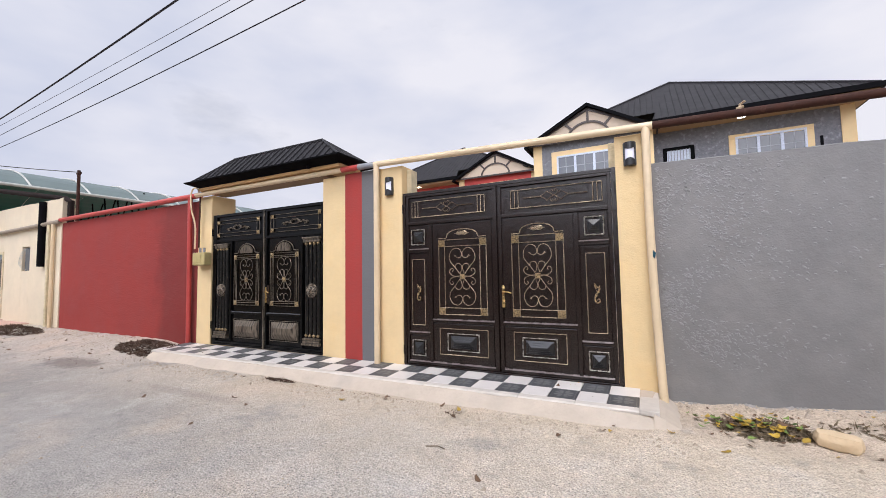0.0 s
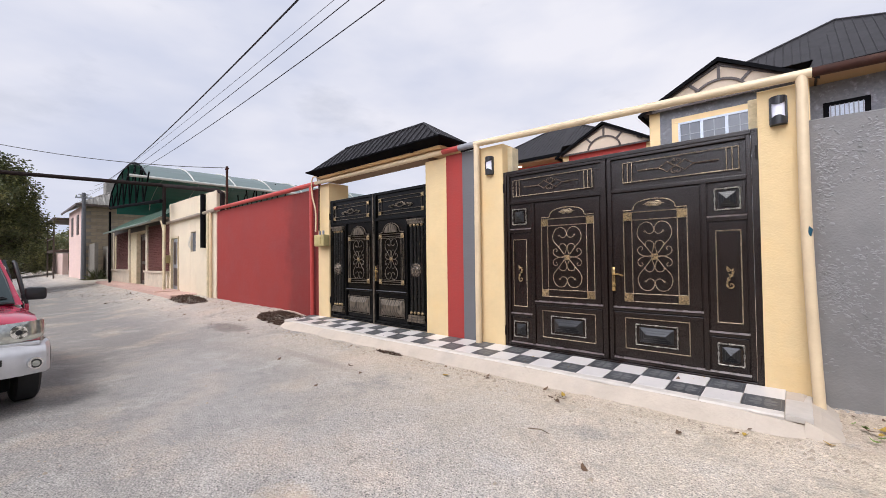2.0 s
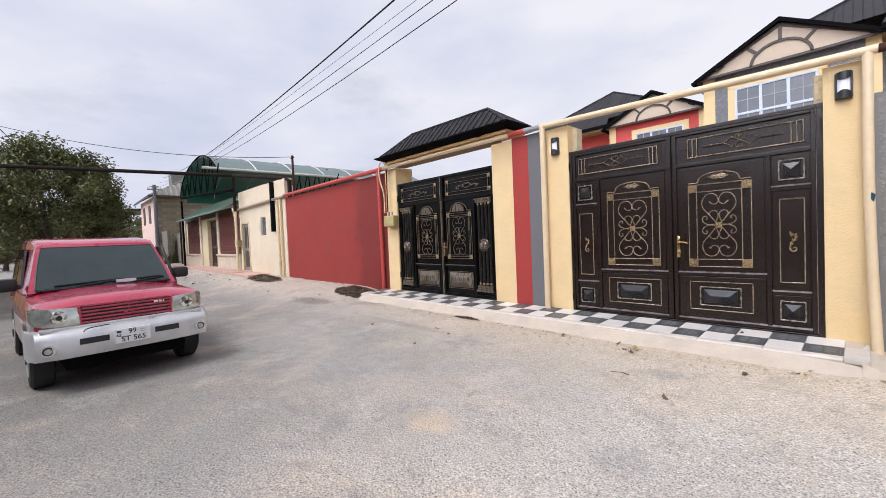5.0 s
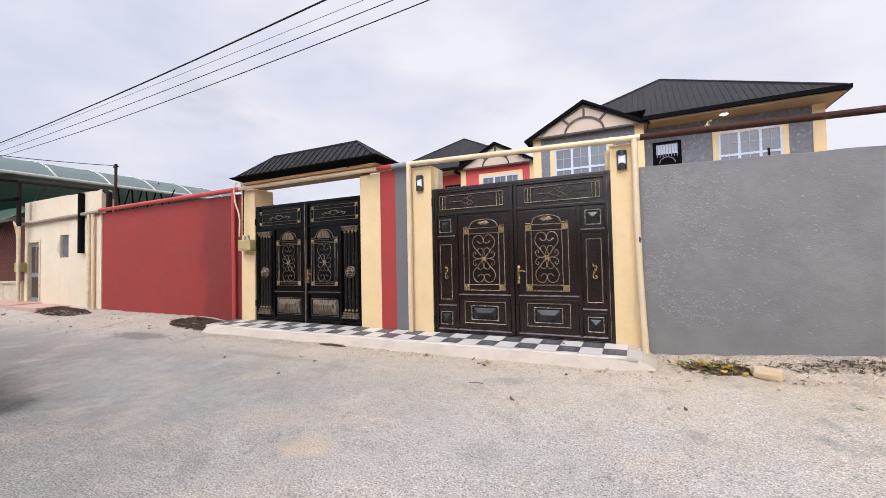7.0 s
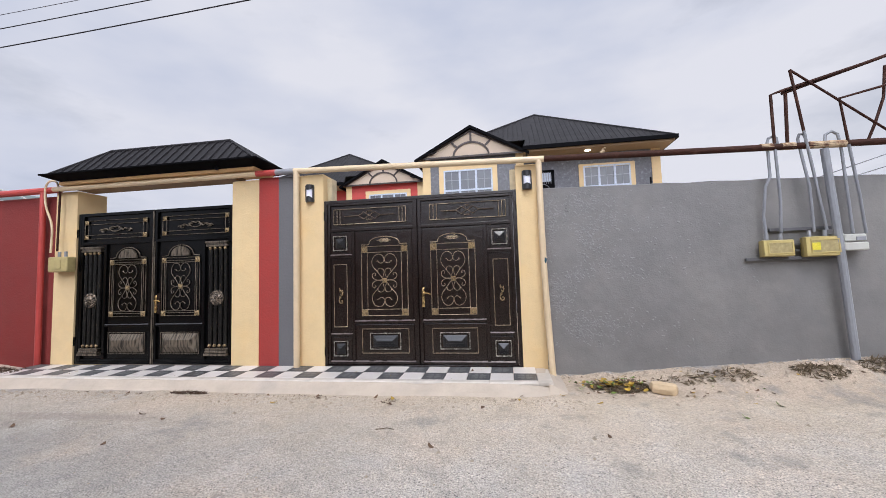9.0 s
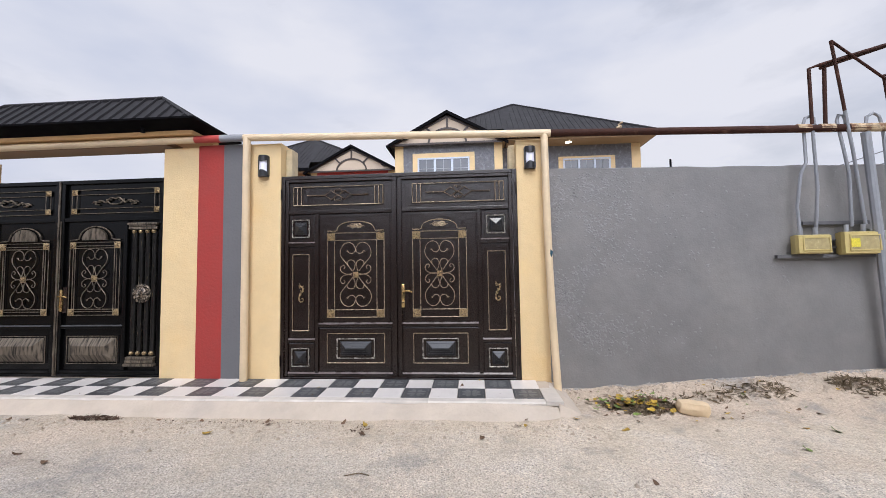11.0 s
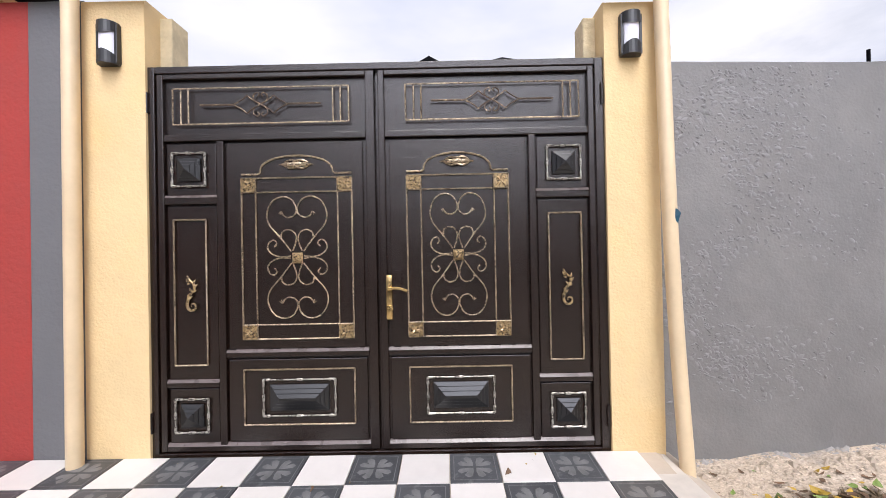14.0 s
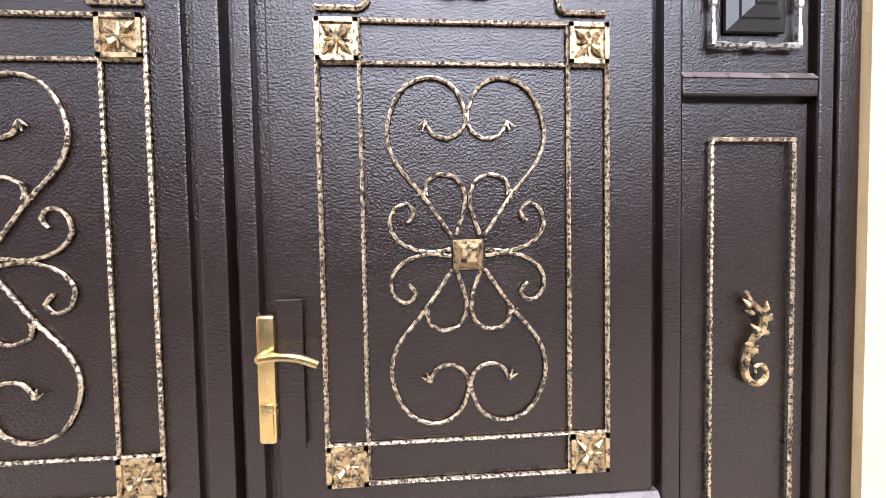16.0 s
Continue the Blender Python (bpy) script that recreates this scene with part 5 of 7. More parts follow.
    part("ridge_cap", tubes([([V(ax, ay, az), V(ex1, 0, ez)], 0.05), ([V(ax, ay, az), V(ex0, 0, ez)], 0.05), ([V(ax, ay, az), V(ax, by, az)], 0.05)], 6), black_roof, g, "folded black hip caps")
    part("gutter", boxes(B(2.0, 7.5, -0.1, 0.0, ez - 0.14, ez + 0.0), B(7.41, 7.5, 0, ey1, ez - 0.14, ez)), black_trim, g, "black box gutter")
    part("soffit", boxes(B(2.02, 7.4, 0.03, 0.9, 6.18, 6.24), B(2.02, 7.4, 0.0, 0.03, 6.16, 6.25), B(7.1, 7.4, 0.9, ey1, 6.18, 6.24)), soffit_paint, g, "ochre painted soffit")
    bm = bmesh.new()
    tube(bm, [(m * 4.45, 0.45, 6.055), (m * 4.45, 0.45, 6.075)], 0.11, 16)
    part("downlight", bm, spot_white, g, "round lit downlight in the soffit")
    # porch wall
    y = 0.9
    d = part("door", boxes(B(2.3, 3.22, y - 0.03, y + 0.02, 3.6, 5.62)), black_trim, g, "dark steel door with wrought bars")
    part("door_glass", boxes(B(2.42, 3.1, y - 0.036, y - 0.03, 5.15, 5.5)), upvc, d, "pale frosted door glass")
    part("door_bars", tubes([([(m * (2.45 + 0.09 * k), y - 0.05, 4.95), (m * (2.45 + 0.09 * k), y - 0.05, 5.42)], 0.012) for k in range(8)] + [([(m * (2.76 + math.cos(math.pi * i / 10) * 0.25), y - 0.05, 4.72 + math.sin(math.pi * i / 10) * 0.22) for i in range(11)], 0.012)], 6), grey_metal, d, "wrought bars on the door")
    part("window_surround", boxes(B(4.16, 4.33, y - 0.04, y + 0.02, 4.3, 5.6), B(6.08, 6.25, y - 0.04, y + 0.02, 4.3, 5.6), B(4.16, 6.25, y - 0.042, y + 0.02, 5.6, 5.75), bevel=0.01), cream, g, "cream window surround")
    wx = sorted((m * 4.33, m * 6.08))
    window_unit(g, wx[0], wx[1], 4.15, 5.57, y - 0.02)
    return g


house(-1.83, 14.6, 1, house_grey, "grey rendered house with a timbered gable and black hipped roof", 2.74, 9.3)
house(-6.5, 18.0, -1, house_red, "red rendered house with a timbered gable and black hipped roof", 3.05, 9.3)
finish(boxes((-30, 30, 34, 34.3, 0, 2.2)), "wall_back", cream_old, None, "plain boundary wall far behind the houses", "structure")


# ---- further along the street ----
brown_tile = material("brown_lattice_cladding", (0.19, 0.055, 0.045), 0.6, vary=0.2, scale=30, bump=0.004, bump_scale=50)
stone_base = material("pale_stone_cladding", (0.55, 0.47, 0.36), 0.85, vary=0.15, scale=6, bump=0.006, bump_scale=20, rand=0.08)
green_roof = material("green_painted_roof", (0.12, 0.19, 0.145), 0.5, vary=0.15, scale=4)
green_sheet = material("green_translucent_sheet", (0.006, 0.115, 0.085), 0.4, vary=0.15, scale=2)
grey_sheet = material("weathered_polycarbonate", (0.125, 0.165, 0.16), 0.5, vary=0.15, scale=1.5)
dark_wood = material("dark_brown_door", (0.06, 0.04, 0.03), 0.5, vary=0.2, scale=8)
brick_mat = material("limestone_block", (0.25, 0.205, 0.14), 0.9, vary=0.15, scale=7, rand=0.2, bump=0.006, bump_scale=18)
mortar = material("grey_mortar", (0.19, 0.17, 0.14), 0.95, vary=0.15)
slate = material("weathered_asbestos_sheet", (0.2, 0.19, 0.17), 0.85, vary=0.2, scale=6)
pink = material("faded_pink_render", (0.62, 0.45, 0.39), 0.85, vary=0.1)
pipe_dark = material("blackened_brown_pipe", (0.014, 0.008, 0.007), 0.8, vary=0.3, scale=5, spec=0.2)
pave = material("pinkish_pavement", (0.5, 0.33, 0.27), 0.85, vary=0.12, scale=4, bump=0.004)

# cream house front
finish(boxes((-19.6, -19.38, 4.97, 5.25, -0.1, 3.78), (-18.35, -16.96, 4.97, 5.25, -0.1, 3.78), (-16.4, -14.4, 4.97, 5.25, -0.1, 3.76), (-19.38, -18.35, 4.97, 5.25, 2.42, 3.78), (-16.96, -16.4, 4.97, 5.25, -0.1, 1.78), (-16.96, -16.4, 4.97, 5.25, 2.5, 3.78), (-19.6, -14.4, 5.25, 5.3, -0.1, 3.5), (-14.5, -14.4, 5.3, 9.0, -0.1, 2.9), bevel=0.01), "wall_cream", cream_old, None, "pale cream rendered street wall with a small window and a door", "structure")
d = thing("street_door", (-18.86, 5.05, 0.3), "narrow grey panelled steel door in a cream surround", "door")
part("door_leaf", boxes((-0.42, 0.42, -0.02, 0.03, 0, 2.05), bevel=0.01), grey_metal, d, "grey steel door leaf")
part("door_panel", boxes((-0.3, -0.05, -0.035, -0.02, 1.0, 1.9), (0.05, 0.3, -0.035, -0.02, 1.0, 1.9), (-0.3, 0.3, -0.035, -0.02, 0.15, 0.85), bevel=0.01), dark_wood, d, "dark raised door panels")
part("door_frame", boxes((-0.52, -0.42, -0.1, 0.04, -0.1, 2.12), (0.42, 0.5, -0.1, 0.04, -0.1, 2.12), (-0.42, 0.42, -0.1, 0.04, 2.05, 2.12)), cream_dull, d, "cream door surround")
w = thing("small_window", (-16.68, 5.0, 1.78), "small dark street window with a bulging wire grille", "window")
part("pane", boxes((-0.27, 0.27, 0.04, 0.06, 0.0, 0.7)), pane_dark, w, "dark glass")
part("grille", tubes([(smooth_line([(x, 0.0, 0.04), (x, -0.1, 0.2), (x, -0.08, 0.45), (x, 0.0, 0.68)], 0.05), 0.006) for x in (-0.25, -0.17, -0.09)], 6), pale_plastic, w, "bulging pale wire grille")
finish(tubes([([(-15.42, 4.9, 1.88), (-15.42, 4.9, 3.72)], 0.085), ], 12), "flue_pipe", black_trim, None, "blackened metal flue standing off the cream wall", smooth=True, category="flue")
finish(tubes([([(-14.95, 4.9, 0.2), (-14.95, 4.9, 3.05)], 0.045)], 10), "downpipe", cream_dull, None, "dull cream pipe standing on the cream wall", smooth=True, category="pipe")
finish(tubes([([(-14.7, 4.9, 0.2), (-14.7, 4.9, 3.05)], 0.045)], 10), "downpipe", cream_pipe, None, "pale cream pipe near the corner of the red wall", smooth=True, category="pipe")
finish(tubes([([(-19.6, 4.88, 3.0), (-14.3, 4.9, 3.08)], 0.055)], 10), "grey_gas_pipe", material("dusty_brown_pipe", (0.3, 0.24, 0.18), 0.6, vary=0.2), None, "dusty brown gas pipe along the cream wall", smooth=True, category="gas pipe")
finish(tubes([([(-14.25, 5.1, 3.0), (-14.25, 5.1, 3.65), (-14.45, 5.05, 3.74), (-19.1, 4.64, 4.47), (-20.6, -3.1, 4.48), (-20.6, -3.1, 0)], 0.075)], 10), "street_crossing_pipe", pipe_dark, None, "dark brown gas pipe carried high across the street", smooth=True, category="gas pipe")
finish(tubes([([(-19.1, 4.66, 0), (-19.1, 4.66, 2.9)], 0.055)], 10), "pipe_post", cream_dull, None, "dull yellow lower post holding the crossing pipe", smooth=True, category="post")
finish(tubes([([(-19.1, 4.66, 2.9), (-19.1, 4.66, 4.45)], 0.06)], 10), "pipe_post", pipe_dark, None, "dark rusty upper post under the crossing pipe", smooth=True, category="post")
finish(tubes([(smooth_line([(-19.3, 4.75, 1.6), (-19.35, 4.7, 2.6), (-19.3, 4.6, 3.05), (-19.1, 4.6, 2.9)], 0.1), 0.03)], 8), "cream_pipe", cream_pipe, None, "thin cream pipe looping down to a meter", smooth=True, category="pipe")
g = thing("gas_meter", (-19.5, 4.93, 1.35), "yellow gas meter box on the wall by the street door", "meter")
part("case", boxes((-0.18, 0.18, -0.2, 0, 0, 0.32), bevel=0.02), meter_olive, g, "yellow meter case")
finish(tubes([([(-14.0, 5.15, 3.1), (-14.0, 5.15, 4.5)], 0.04), ([(-14.1, 5.15, 4.42), (-13.9, 5.15, 4.42)], 0.03)], 8), "mast", rust, None, "short reddish mast on the wall holding a cable", smooth=True, category="mast")

# brown clad house
finish(boxes((-31.2, -25.4, 5.0, 5.3, -0.1, 3.2), (-23.5, -19.6, 5.0, 5.3, -0.1, 3.2), (-25.4, -23.5, 5.27, 5.5, -0.1, 3.2), (-25.4, -23.5, 5.0, 5.27, 2.85, 3.2)), "wall_brown_house", cream_dull, None, "low street house wall clad in brown lattice panels", "structure")
bl = thing("wall_cladding", (-25, 4.98, 0.9), "brown lattice wall cladding between pale stone strips", "cladding")
for a, b in ((-30.1, -27.1), (-22.9, -19.65)):
    part("panel", boxes((a + 25, b + 25, -0.01, 0.02, 0.12, 2.15)), brown_tile, bl, "brown cladding panel")
    bm = bmesh.new()
    n = int((b - a) / 0.16)
    for k in range(-12, n):
        for s in (1, -1):
            x = a + 25 + k * 0.16
            p, q = (x, 0.12), (x + 2.0, 2.12)
            lo, hi = max(0.0, (a + 25 - x) / 2.0), min(1.0, (b + 25 - x) / 2.0)
            if hi <= lo:
                continue
            zz = lambda f: 0.12 + 2.0 * f
            A = (x + 2.0 * lo, -0.018, zz(lo) if s > 0 else 2.24 - zz(lo))
            B = (x + 2.0 * hi, -0.018, zz(hi) if s > 0 else 2.24 - zz(hi))
            tube(bm, [A, B], 0.012, 4)
    part("lattice", bm, material("lattice_brown_paint", (0.13, 0.05, 0.04), 0.6, vary=0.2), bl, "diagonal lattice relief")
for a in (-31.0, -26.95, -23.3):
    for k in range(8):
        bm = boxes((a + 25, a + 25 + 0.3 + 0.03 * (k % 2), -0.05, 0.03, 0.1 + 0.27 * k, 0.36 + 0.27 * k), bevel=0.01)
        part("stone", bm, stone_base, bl)
for a, b in ((-31.0, -26.6), (-23.4, -19.65)):
    x = a
    while x < b - 0.1:
        part("stone", boxes((x + 25, min(b, x + 0.72) + 25, -0.06, 0.02, -0.75, 0.02), bevel=0.01), stone_base, bl)
        x += 0.74
    part("ledge", boxes((a + 25, b + 25, -0.12, 0.02, 0.025, 0.11), bevel=0.01), stone_base, bl, "pale stone ledge")
d = thing("entrance_door", (-24.45, 5.22, 0.3), "tall dark brown double door in a recessed porch", "door")
part("door_leaf", boxes((-0.78, 0.0, -0.03, 0.03, 0, 2.4), (0.01, 0.4, -0.03, 0.03, 0, 2.4), bevel=0.01), dark_wood, d, "dark brown door leaves")
part("door_panel", boxes((-0.65, -0.12, -0.05, -0.03, 0.2, 1.0), (-0.65, -0.12, -0.05, -0.03, 1.15, 2.2), (0.08, 0.33, -0.05, -0.03, 0.2, 2.2), bevel=0.01), rust, d, "raised brown door panels")
part("door_frame", boxes((-0.9, -0.78, -0.06, 0.05, 0, 2.5), (0.4, 0.55, -0.06, 0.05, 0, 2.5), (-0.78, 0.4, -0.06, 0.05, 2.4, 2.5)), dark_wood, d)
g = thing("lean_to_roof", (-24, 5, 3), "faded green painted tin roof over the brown clad house", "roof")
bm = bmesh.new()
ribbed_face(bm, (-30.2 + 24, 0.6, 0.86), (-19.95 + 24, 0.6, 0.8), (-19.75 + 24, -0.65, 0.09), (-29.6 + 24, -0.65, 0.06), 0.45, 0.03, 0.04)
part("roof_sheet", bm, green_roof, g, "faded green ribbed tin")
part("gutter", tubes([([(-29.6 + 24, -0.68, 0.04), (-19.75 + 24, -0.68, 0.06)], 0.045)], 8), material("pale_gutter", (0.17, 0.21, 0.18), 0.5), g, "pale half-round gutter")
part("fascia", boxes((-31.2 + 24, -19.6 + 24, -0.02, 0.02, -0.05, 0.22)), dark_wood, g)
finish(boxes((-19.9, -19.6, 5.3, 9, -0.1, 3.4), (-31.2, -30.9, 5.3, 9, -0.1, 3.2)), "wall_side", cream_dull, None, "plain side walls of the street houses", "structure")

# arched canopy
g = thing("arched_canopy", (-24, 4.4, 0), "green arched polycarbonate canopy on dark steel trusses", "canopy")
ARC = [(-28.4, 4.4), (-28.25, 4.75), (-27.7, 5.15), (-26.6, 5.6), (-25.2, 5.88), (-23.5, 6.0), (-22.3, 5.82), (-21.3, 5.45), (-20.5, 4.95)]
arc = [(p.x + 24, p.z) for p in smooth_line([(x, 0, z) for x, z in ARC], 0.35)]
n_apex = max(range(len(arc)), key=lambda i: arc[i][1])
def shell(bm, pts, y0, y1, t=0.03):
    solid(bm, [[(x, y0, z) for x, z in pts] + [(x, y0, z - t) for x, z in pts[::-1]], [(x, y1, z) for x, z in pts] + [(x, y1, z - t) for x, z in pts[::-1]]])
for k in range(7):
    bm = bmesh.new()
    shell(bm, arc[:n_apex + 1], k * 1.8, k * 1.8 + 1.76)
    part("roof_sheet", bm, green_sheet, g, "dark green curved sheet")
    bm = bmesh.new()
    shell(bm, arc[n_apex:], k * 1.8, k * 1.8 + 1.76)
    part("roof_sheet", bm, grey_sheet, g, "weathered grey green curved sheet")
    bm = bmesh.new()
    tube(bm, [(x, k * 1.8 - 0.02, z + 0.03) for x, z in arc], 0.035, 6)
    part("arch_rib", bm, pale_plastic if k else black_trim, g, "thin curved rib between the sheets")
part("eave_rail", tubes([([(3.5, -0.6, 4.97), (3.5, 12.6, 5.05)], 0.06)], 8), pale_plastic, g, "white eave rail")
bm = bmesh.new()
tube(bm, [(-4.4, 0, 4.4), (5.6, 0, 3.75)], 0.07, 6)
tube(bm, [(-4.4, 0.0, 4.2), (-4.4, 0, 0)], 0.06, 6)
part("truss", bm, black_trim, g, "dark welded steel trusses")
for k in range(2):
    y = k * 6.0
    bm = bmesh.new()
    tube(bm, [(-4.4, y, 4.35), (4.0, y, 3.85)], 0.045, 6)
    for i in range(6):
        x = -3.6 + i * 1.3
        zt = max(z for xx, z in arc if abs(xx - x) < 0.5)
        tube(bm, [(x, y, 4.3 - i * 0.07), (x - 0.3, y, zt - 0.05)], 0.035, 5)
        tube(bm, [(x, y, 4.3 - i * 0.07), (x + 0.9, y, zt - 0.3)], 0.03, 5)
    part("truss", bm, black_trim, g, "dark welded steel trusses")
bm = bmesh.new()
box(bm, -4.4, 5.4, 12.6, 12.65, 4.2, 5.0)
box(bm, -4.45, -4.4, 0.3, 12.6, 4.1, 4.5)
part("end_sheet", bm, green_sheet, g, "dark green end sheets")
finish(boxes((-31, -15, 17.1, 17.4, 0, 3.6)), "wall_yard", mortar, None, "plain yard wall beyond the canopy", "structure")

# block house with a pink front, at the bend
bh = thing("house", (-38, 4.49, 0.1), "limestone block house with a pink front and grey roof", "house")
part("wall", boxes((-8, -0.02, 0.02, 8, 0, 5.5)), mortar, bh, "mortar-grey wall core")
me = bpy.data.meshes.new("brick")
bm = boxes((-0.03, 0.03, 0, 0.6, 0, 0.225))
bm.to_mesh(me)
bm.free()
me.materials.append(brick_mat)
rng_ = random.Random(5)
for r in range(22):
    off = (r % 2) * 0.31
    c = 0
    y = -off + 0.02
    while y < 7.2:
        if y >= -0.01:
            b = shared("brick", me, (0.0 + rng_.uniform(-0.008, 0.012), y, r * 0.25), bh)
        y += 0.62
part("street_wall", boxes((-8, -0.02, -0.06, 0.02, 0.0, 5.45)), pink, bh, "faded pink rendered street front")
bm = bmesh.new()
ribbed_face(bm, (-6, 3.8, 7.9), (-2.5, 3.8, 7.7), (0.5, -0.5, 5.4), (-8.4, -0.5, 5.4), 0.35, 0.06, 0.16)
ribbed_face(bm, (-2.5, 3.8, 7.7), (-2.5, 3.8, 7.7), (0.5, 8.4, 5.4), (0.5, -0.5, 5.4), 0.35, 0.06, 0.16)
part("roof", bm, slate, bh, "corrugated weathered grey roof")
part("eave_board", boxes((-8.4, 0.55, -0.55, -0.48, 5.3, 5.44), (0.48, 0.55, -0.48, 8.4, 5.3, 5.44)), dark_wood, bh)
part("dormer", boxes((-4.2, -3.0, 1.6, 2.6, 6.2, 7.7)), slate, bh, "small grey attic box")
wn = part("window", boxes((-3.4, -2.4, -0.09, -0.05, 3.4, 4.9)), dark_wood, bh, "dark shuttered window")
part("window", boxes((-6.4, -5.4, -0.09, -0.05, 3.4, 4.9)), dark_wood, bh, "dark shuttered window")
part("balcony_roof", boxes((-14, -8.4, -1.0, 1.2, 4.9, 5.1), (-14, -13.85, -1.0, -0.9, 0, 4.9), (-8.6, -8.45, -1.0, -0.9, 0, 4.9), (-14, -8.4, -1.0, -0.95, 3.3, 3.4), (-14, -8.4, -1.0, 1.2, 2.2, 2.4)), dark_wood, bh, "dark roofed balcony")
part("low_wall", boxes((0.05, 2.5, 0.2, 0.4, 0, 2.6)), mortar, bh, "rough grey yard wall")
finish(boxes((-36.6, -31.2, 5.3, 5.5, -0.1, 2.5), (-31.6, -31.3, 4.9, 5.3, -0.1, 3.6)), "wall_rough", mortar, None, "rough grey block wall before the block house", "structure")
finish(tubes([([(-32.5, 5.0, 0), (-32.5, 5.0, 3.3), (-31.4, 5.0, 3.3), (-31.4, 5.0, 0)], 0.06)], 6), "steel_frame", rust, None, "rusty steel door frame standing at the wall end", category="frame")
finish(boxes((-62, -52.5, 4.6, 5.0, -0.1, 2.4), (-75, -63, 5.5, 6, -0.1, 3.0)), "wall_far", pink, None, "faded low walls at the far bend", "structure")
finish(boxes((-90, -88, -12, 8, 0, 1.2)), "bank_far", dry := material("dry_grass_bank", (0.22, 0.19, 0.12), 0.95, vary=0.3, scale=2), None, "dry brown bank at the end of the street", "structure")

# utility pole and cables
pole_grey = material("dark_weathered_concrete", (0.11, 0.11, 0.115), 0.9, vary=0.15, scale=5)
up = thing("utility_pole", (-37.5, 4.36, 0), "grey concrete utility pole carrying four cables", "pole")
part("pole", tubes([([(0, 0, 0), (0, 0, 6.3)], [0.15, 0.11])], 10), pole_grey, up, "tapered concrete pole", smooth=True)
part("crossarm", boxes((-0.05, 0.05, -0.45, 0.45, 5.9, 6.0), (-0.05, 0.05, -0.3, 0.3, 6.15, 6.2)), grey_metal, up, "steel crossarms")
for k in (-0.4, -0.15, 0.15, 0.4):
    part("insulator", tubes([([(0, k, 6.0), (0, k, 6.12)], 0.05)], 8), pale_plastic, up)


def cable(a, b, sag, r, mat, label, name="cable"):
    a, b = Vector(a), Vector(b)
    pts = [a.lerp(b, i / 24) - Vector((0, 0, sag * 4 * (i / 24) * (1 - i / 24))) for i in range(25)]
    return finish(tubes([(pts, r)], 5), name, mat, None, label, smooth=True, category="cable")


cab = material("black_cable", (0.012, 0.012, 0.015), 0.5, vary=0.1)
cab_grey = material("grey_cable", (0.16, 0.17, 0.19), 0.5, vary=0.1)
WIRES = ((4.926, 6.853, 2.501, 4.569, 0.409, 0.012, "thick black overhead cable along the street"), (3.931, 5.542, 3.06, 4.871, 0.179, 0.004, "very thin overhead wire along the street"),
         (4.38, 6.0, 3.036, 4.682, 0.303, 0.006, "thin black overhead cable along the street"), (4.499, 6.429, 3.51, 4.848, 0.519, 0.008, "black overhead cable along the street"))
for ya, za, yb, zb, sag, r, lab in WIRES:
    pts = [(-37.5 + 33 * f, ya + (yb - ya) * f, za + (zb - za) * f - 4 * sag * f * (1 - f)) for f in (i * 0.05 for i in range(33))]
    finish(tubes([(pts, r)], 5), "cable", cab if r > 0.004 else cab_grey, None, lab, smooth=True, category="cable")
cable((-14.0, 5.15, 4.45), (-21.2, -3.0, 6.15), 0.42, 0.011, cab, "black cable crossing the street from the mast to the pole")
cable((3.4, 8.5, 2.55), (16, 7.5, 7.0), 0.2, 0.01, cab_grey, "thin grey cable rising to a far pole")
cable((3.4, 8.5, 2.45), (16, 7.5, 6.4), 0.2, 0.01, cab_grey, "second thin grey cable rising to a far pole")

finish(tubes([([(16, 7.5, 0), (16, 7.5, 7.2)], 0.12), ], 8), "utility_pole", mortar, None, "grey pole carrying two thin cables behind the wall", category="pole")
finish(tubes([([(3.4, 8.5, 0), (3.4, 8.5, 2.6)], 0.06)], 8), "cable_post", grey_metal, None, "low grey post holding two thin cables", category="post")

# the other side of the street
orange = material("ochre_house_render", (0.55, 0.36, 0.17), 0.85, vary=0.1, scale=2, bump=0.005, bump_scale=30)
finish(boxes((-24.2, -14, -3.5, -3.25, -0.3, 3.25)), "wall_south", orange, None, "ochre rendered wall along the other side of the street", "structure")
finish(boxes((-24.2, -14, -3.55, -3.2, 3.25, 3.32)), "wall_coping", dark_wood, None, "thin dark coping on the ochre wall", "structure")
# added out of view, so that the gates mirror something dark
finish(boxes((-14, 18, -6.3, -6, -0.3, 5.2)), "unseen_dark_wall", dark_wall, None, "unseen dark wall added to darken reflections in the gates", "structure")
g = thing("junction_box", (-20.4, -3.24, 1.45), "dark brown metal junction box on the ochre wall", "box")
part("case", boxes((-0.3, 0.3, 0, 0.25, 0, 0.7), bevel=0.02), rust, g, "rusty brown box")
part("cable_loop", tubes([(smooth_line([(0.1, 0.15, 0), (0.15, 0.2, -0.5), (0.6, 0.2, -0.7), (1.0, 0.15, -0.2)], 0.1), 0.015)], 6), cab, g, "drooping black cable loop")
wp = thing("utility_pole", (-21.2, -3.19, 0), "dark wooden utility pole with twisted cables", "pole")
part("pole", tubes([([(0, 0, 0), (0.02, 0, 7.2)], [0.1, 0.075])], 10), dark_wood, wp, "dark wooden pole", smooth=True)
part("twisted_cable", tubes([([(0.03 * math.sin(k * 0.37 + q) + 0.02, 0.045 * math.cos(k * 0.37 + q) - 0.09 * max(0, k - 4) * 0.1 + 0.03 * math.sin(k * 0.21), 6.8 + k * 0.1) for k in range(50)], 0.022) for q in (0, 2.1, 4.2)], 5), cab, wp, "twisted bundle of black cables")
wp = thing("utility_pole", (-23.2, -3.2, 0), "second dark wooden pole behind the first", "pole")
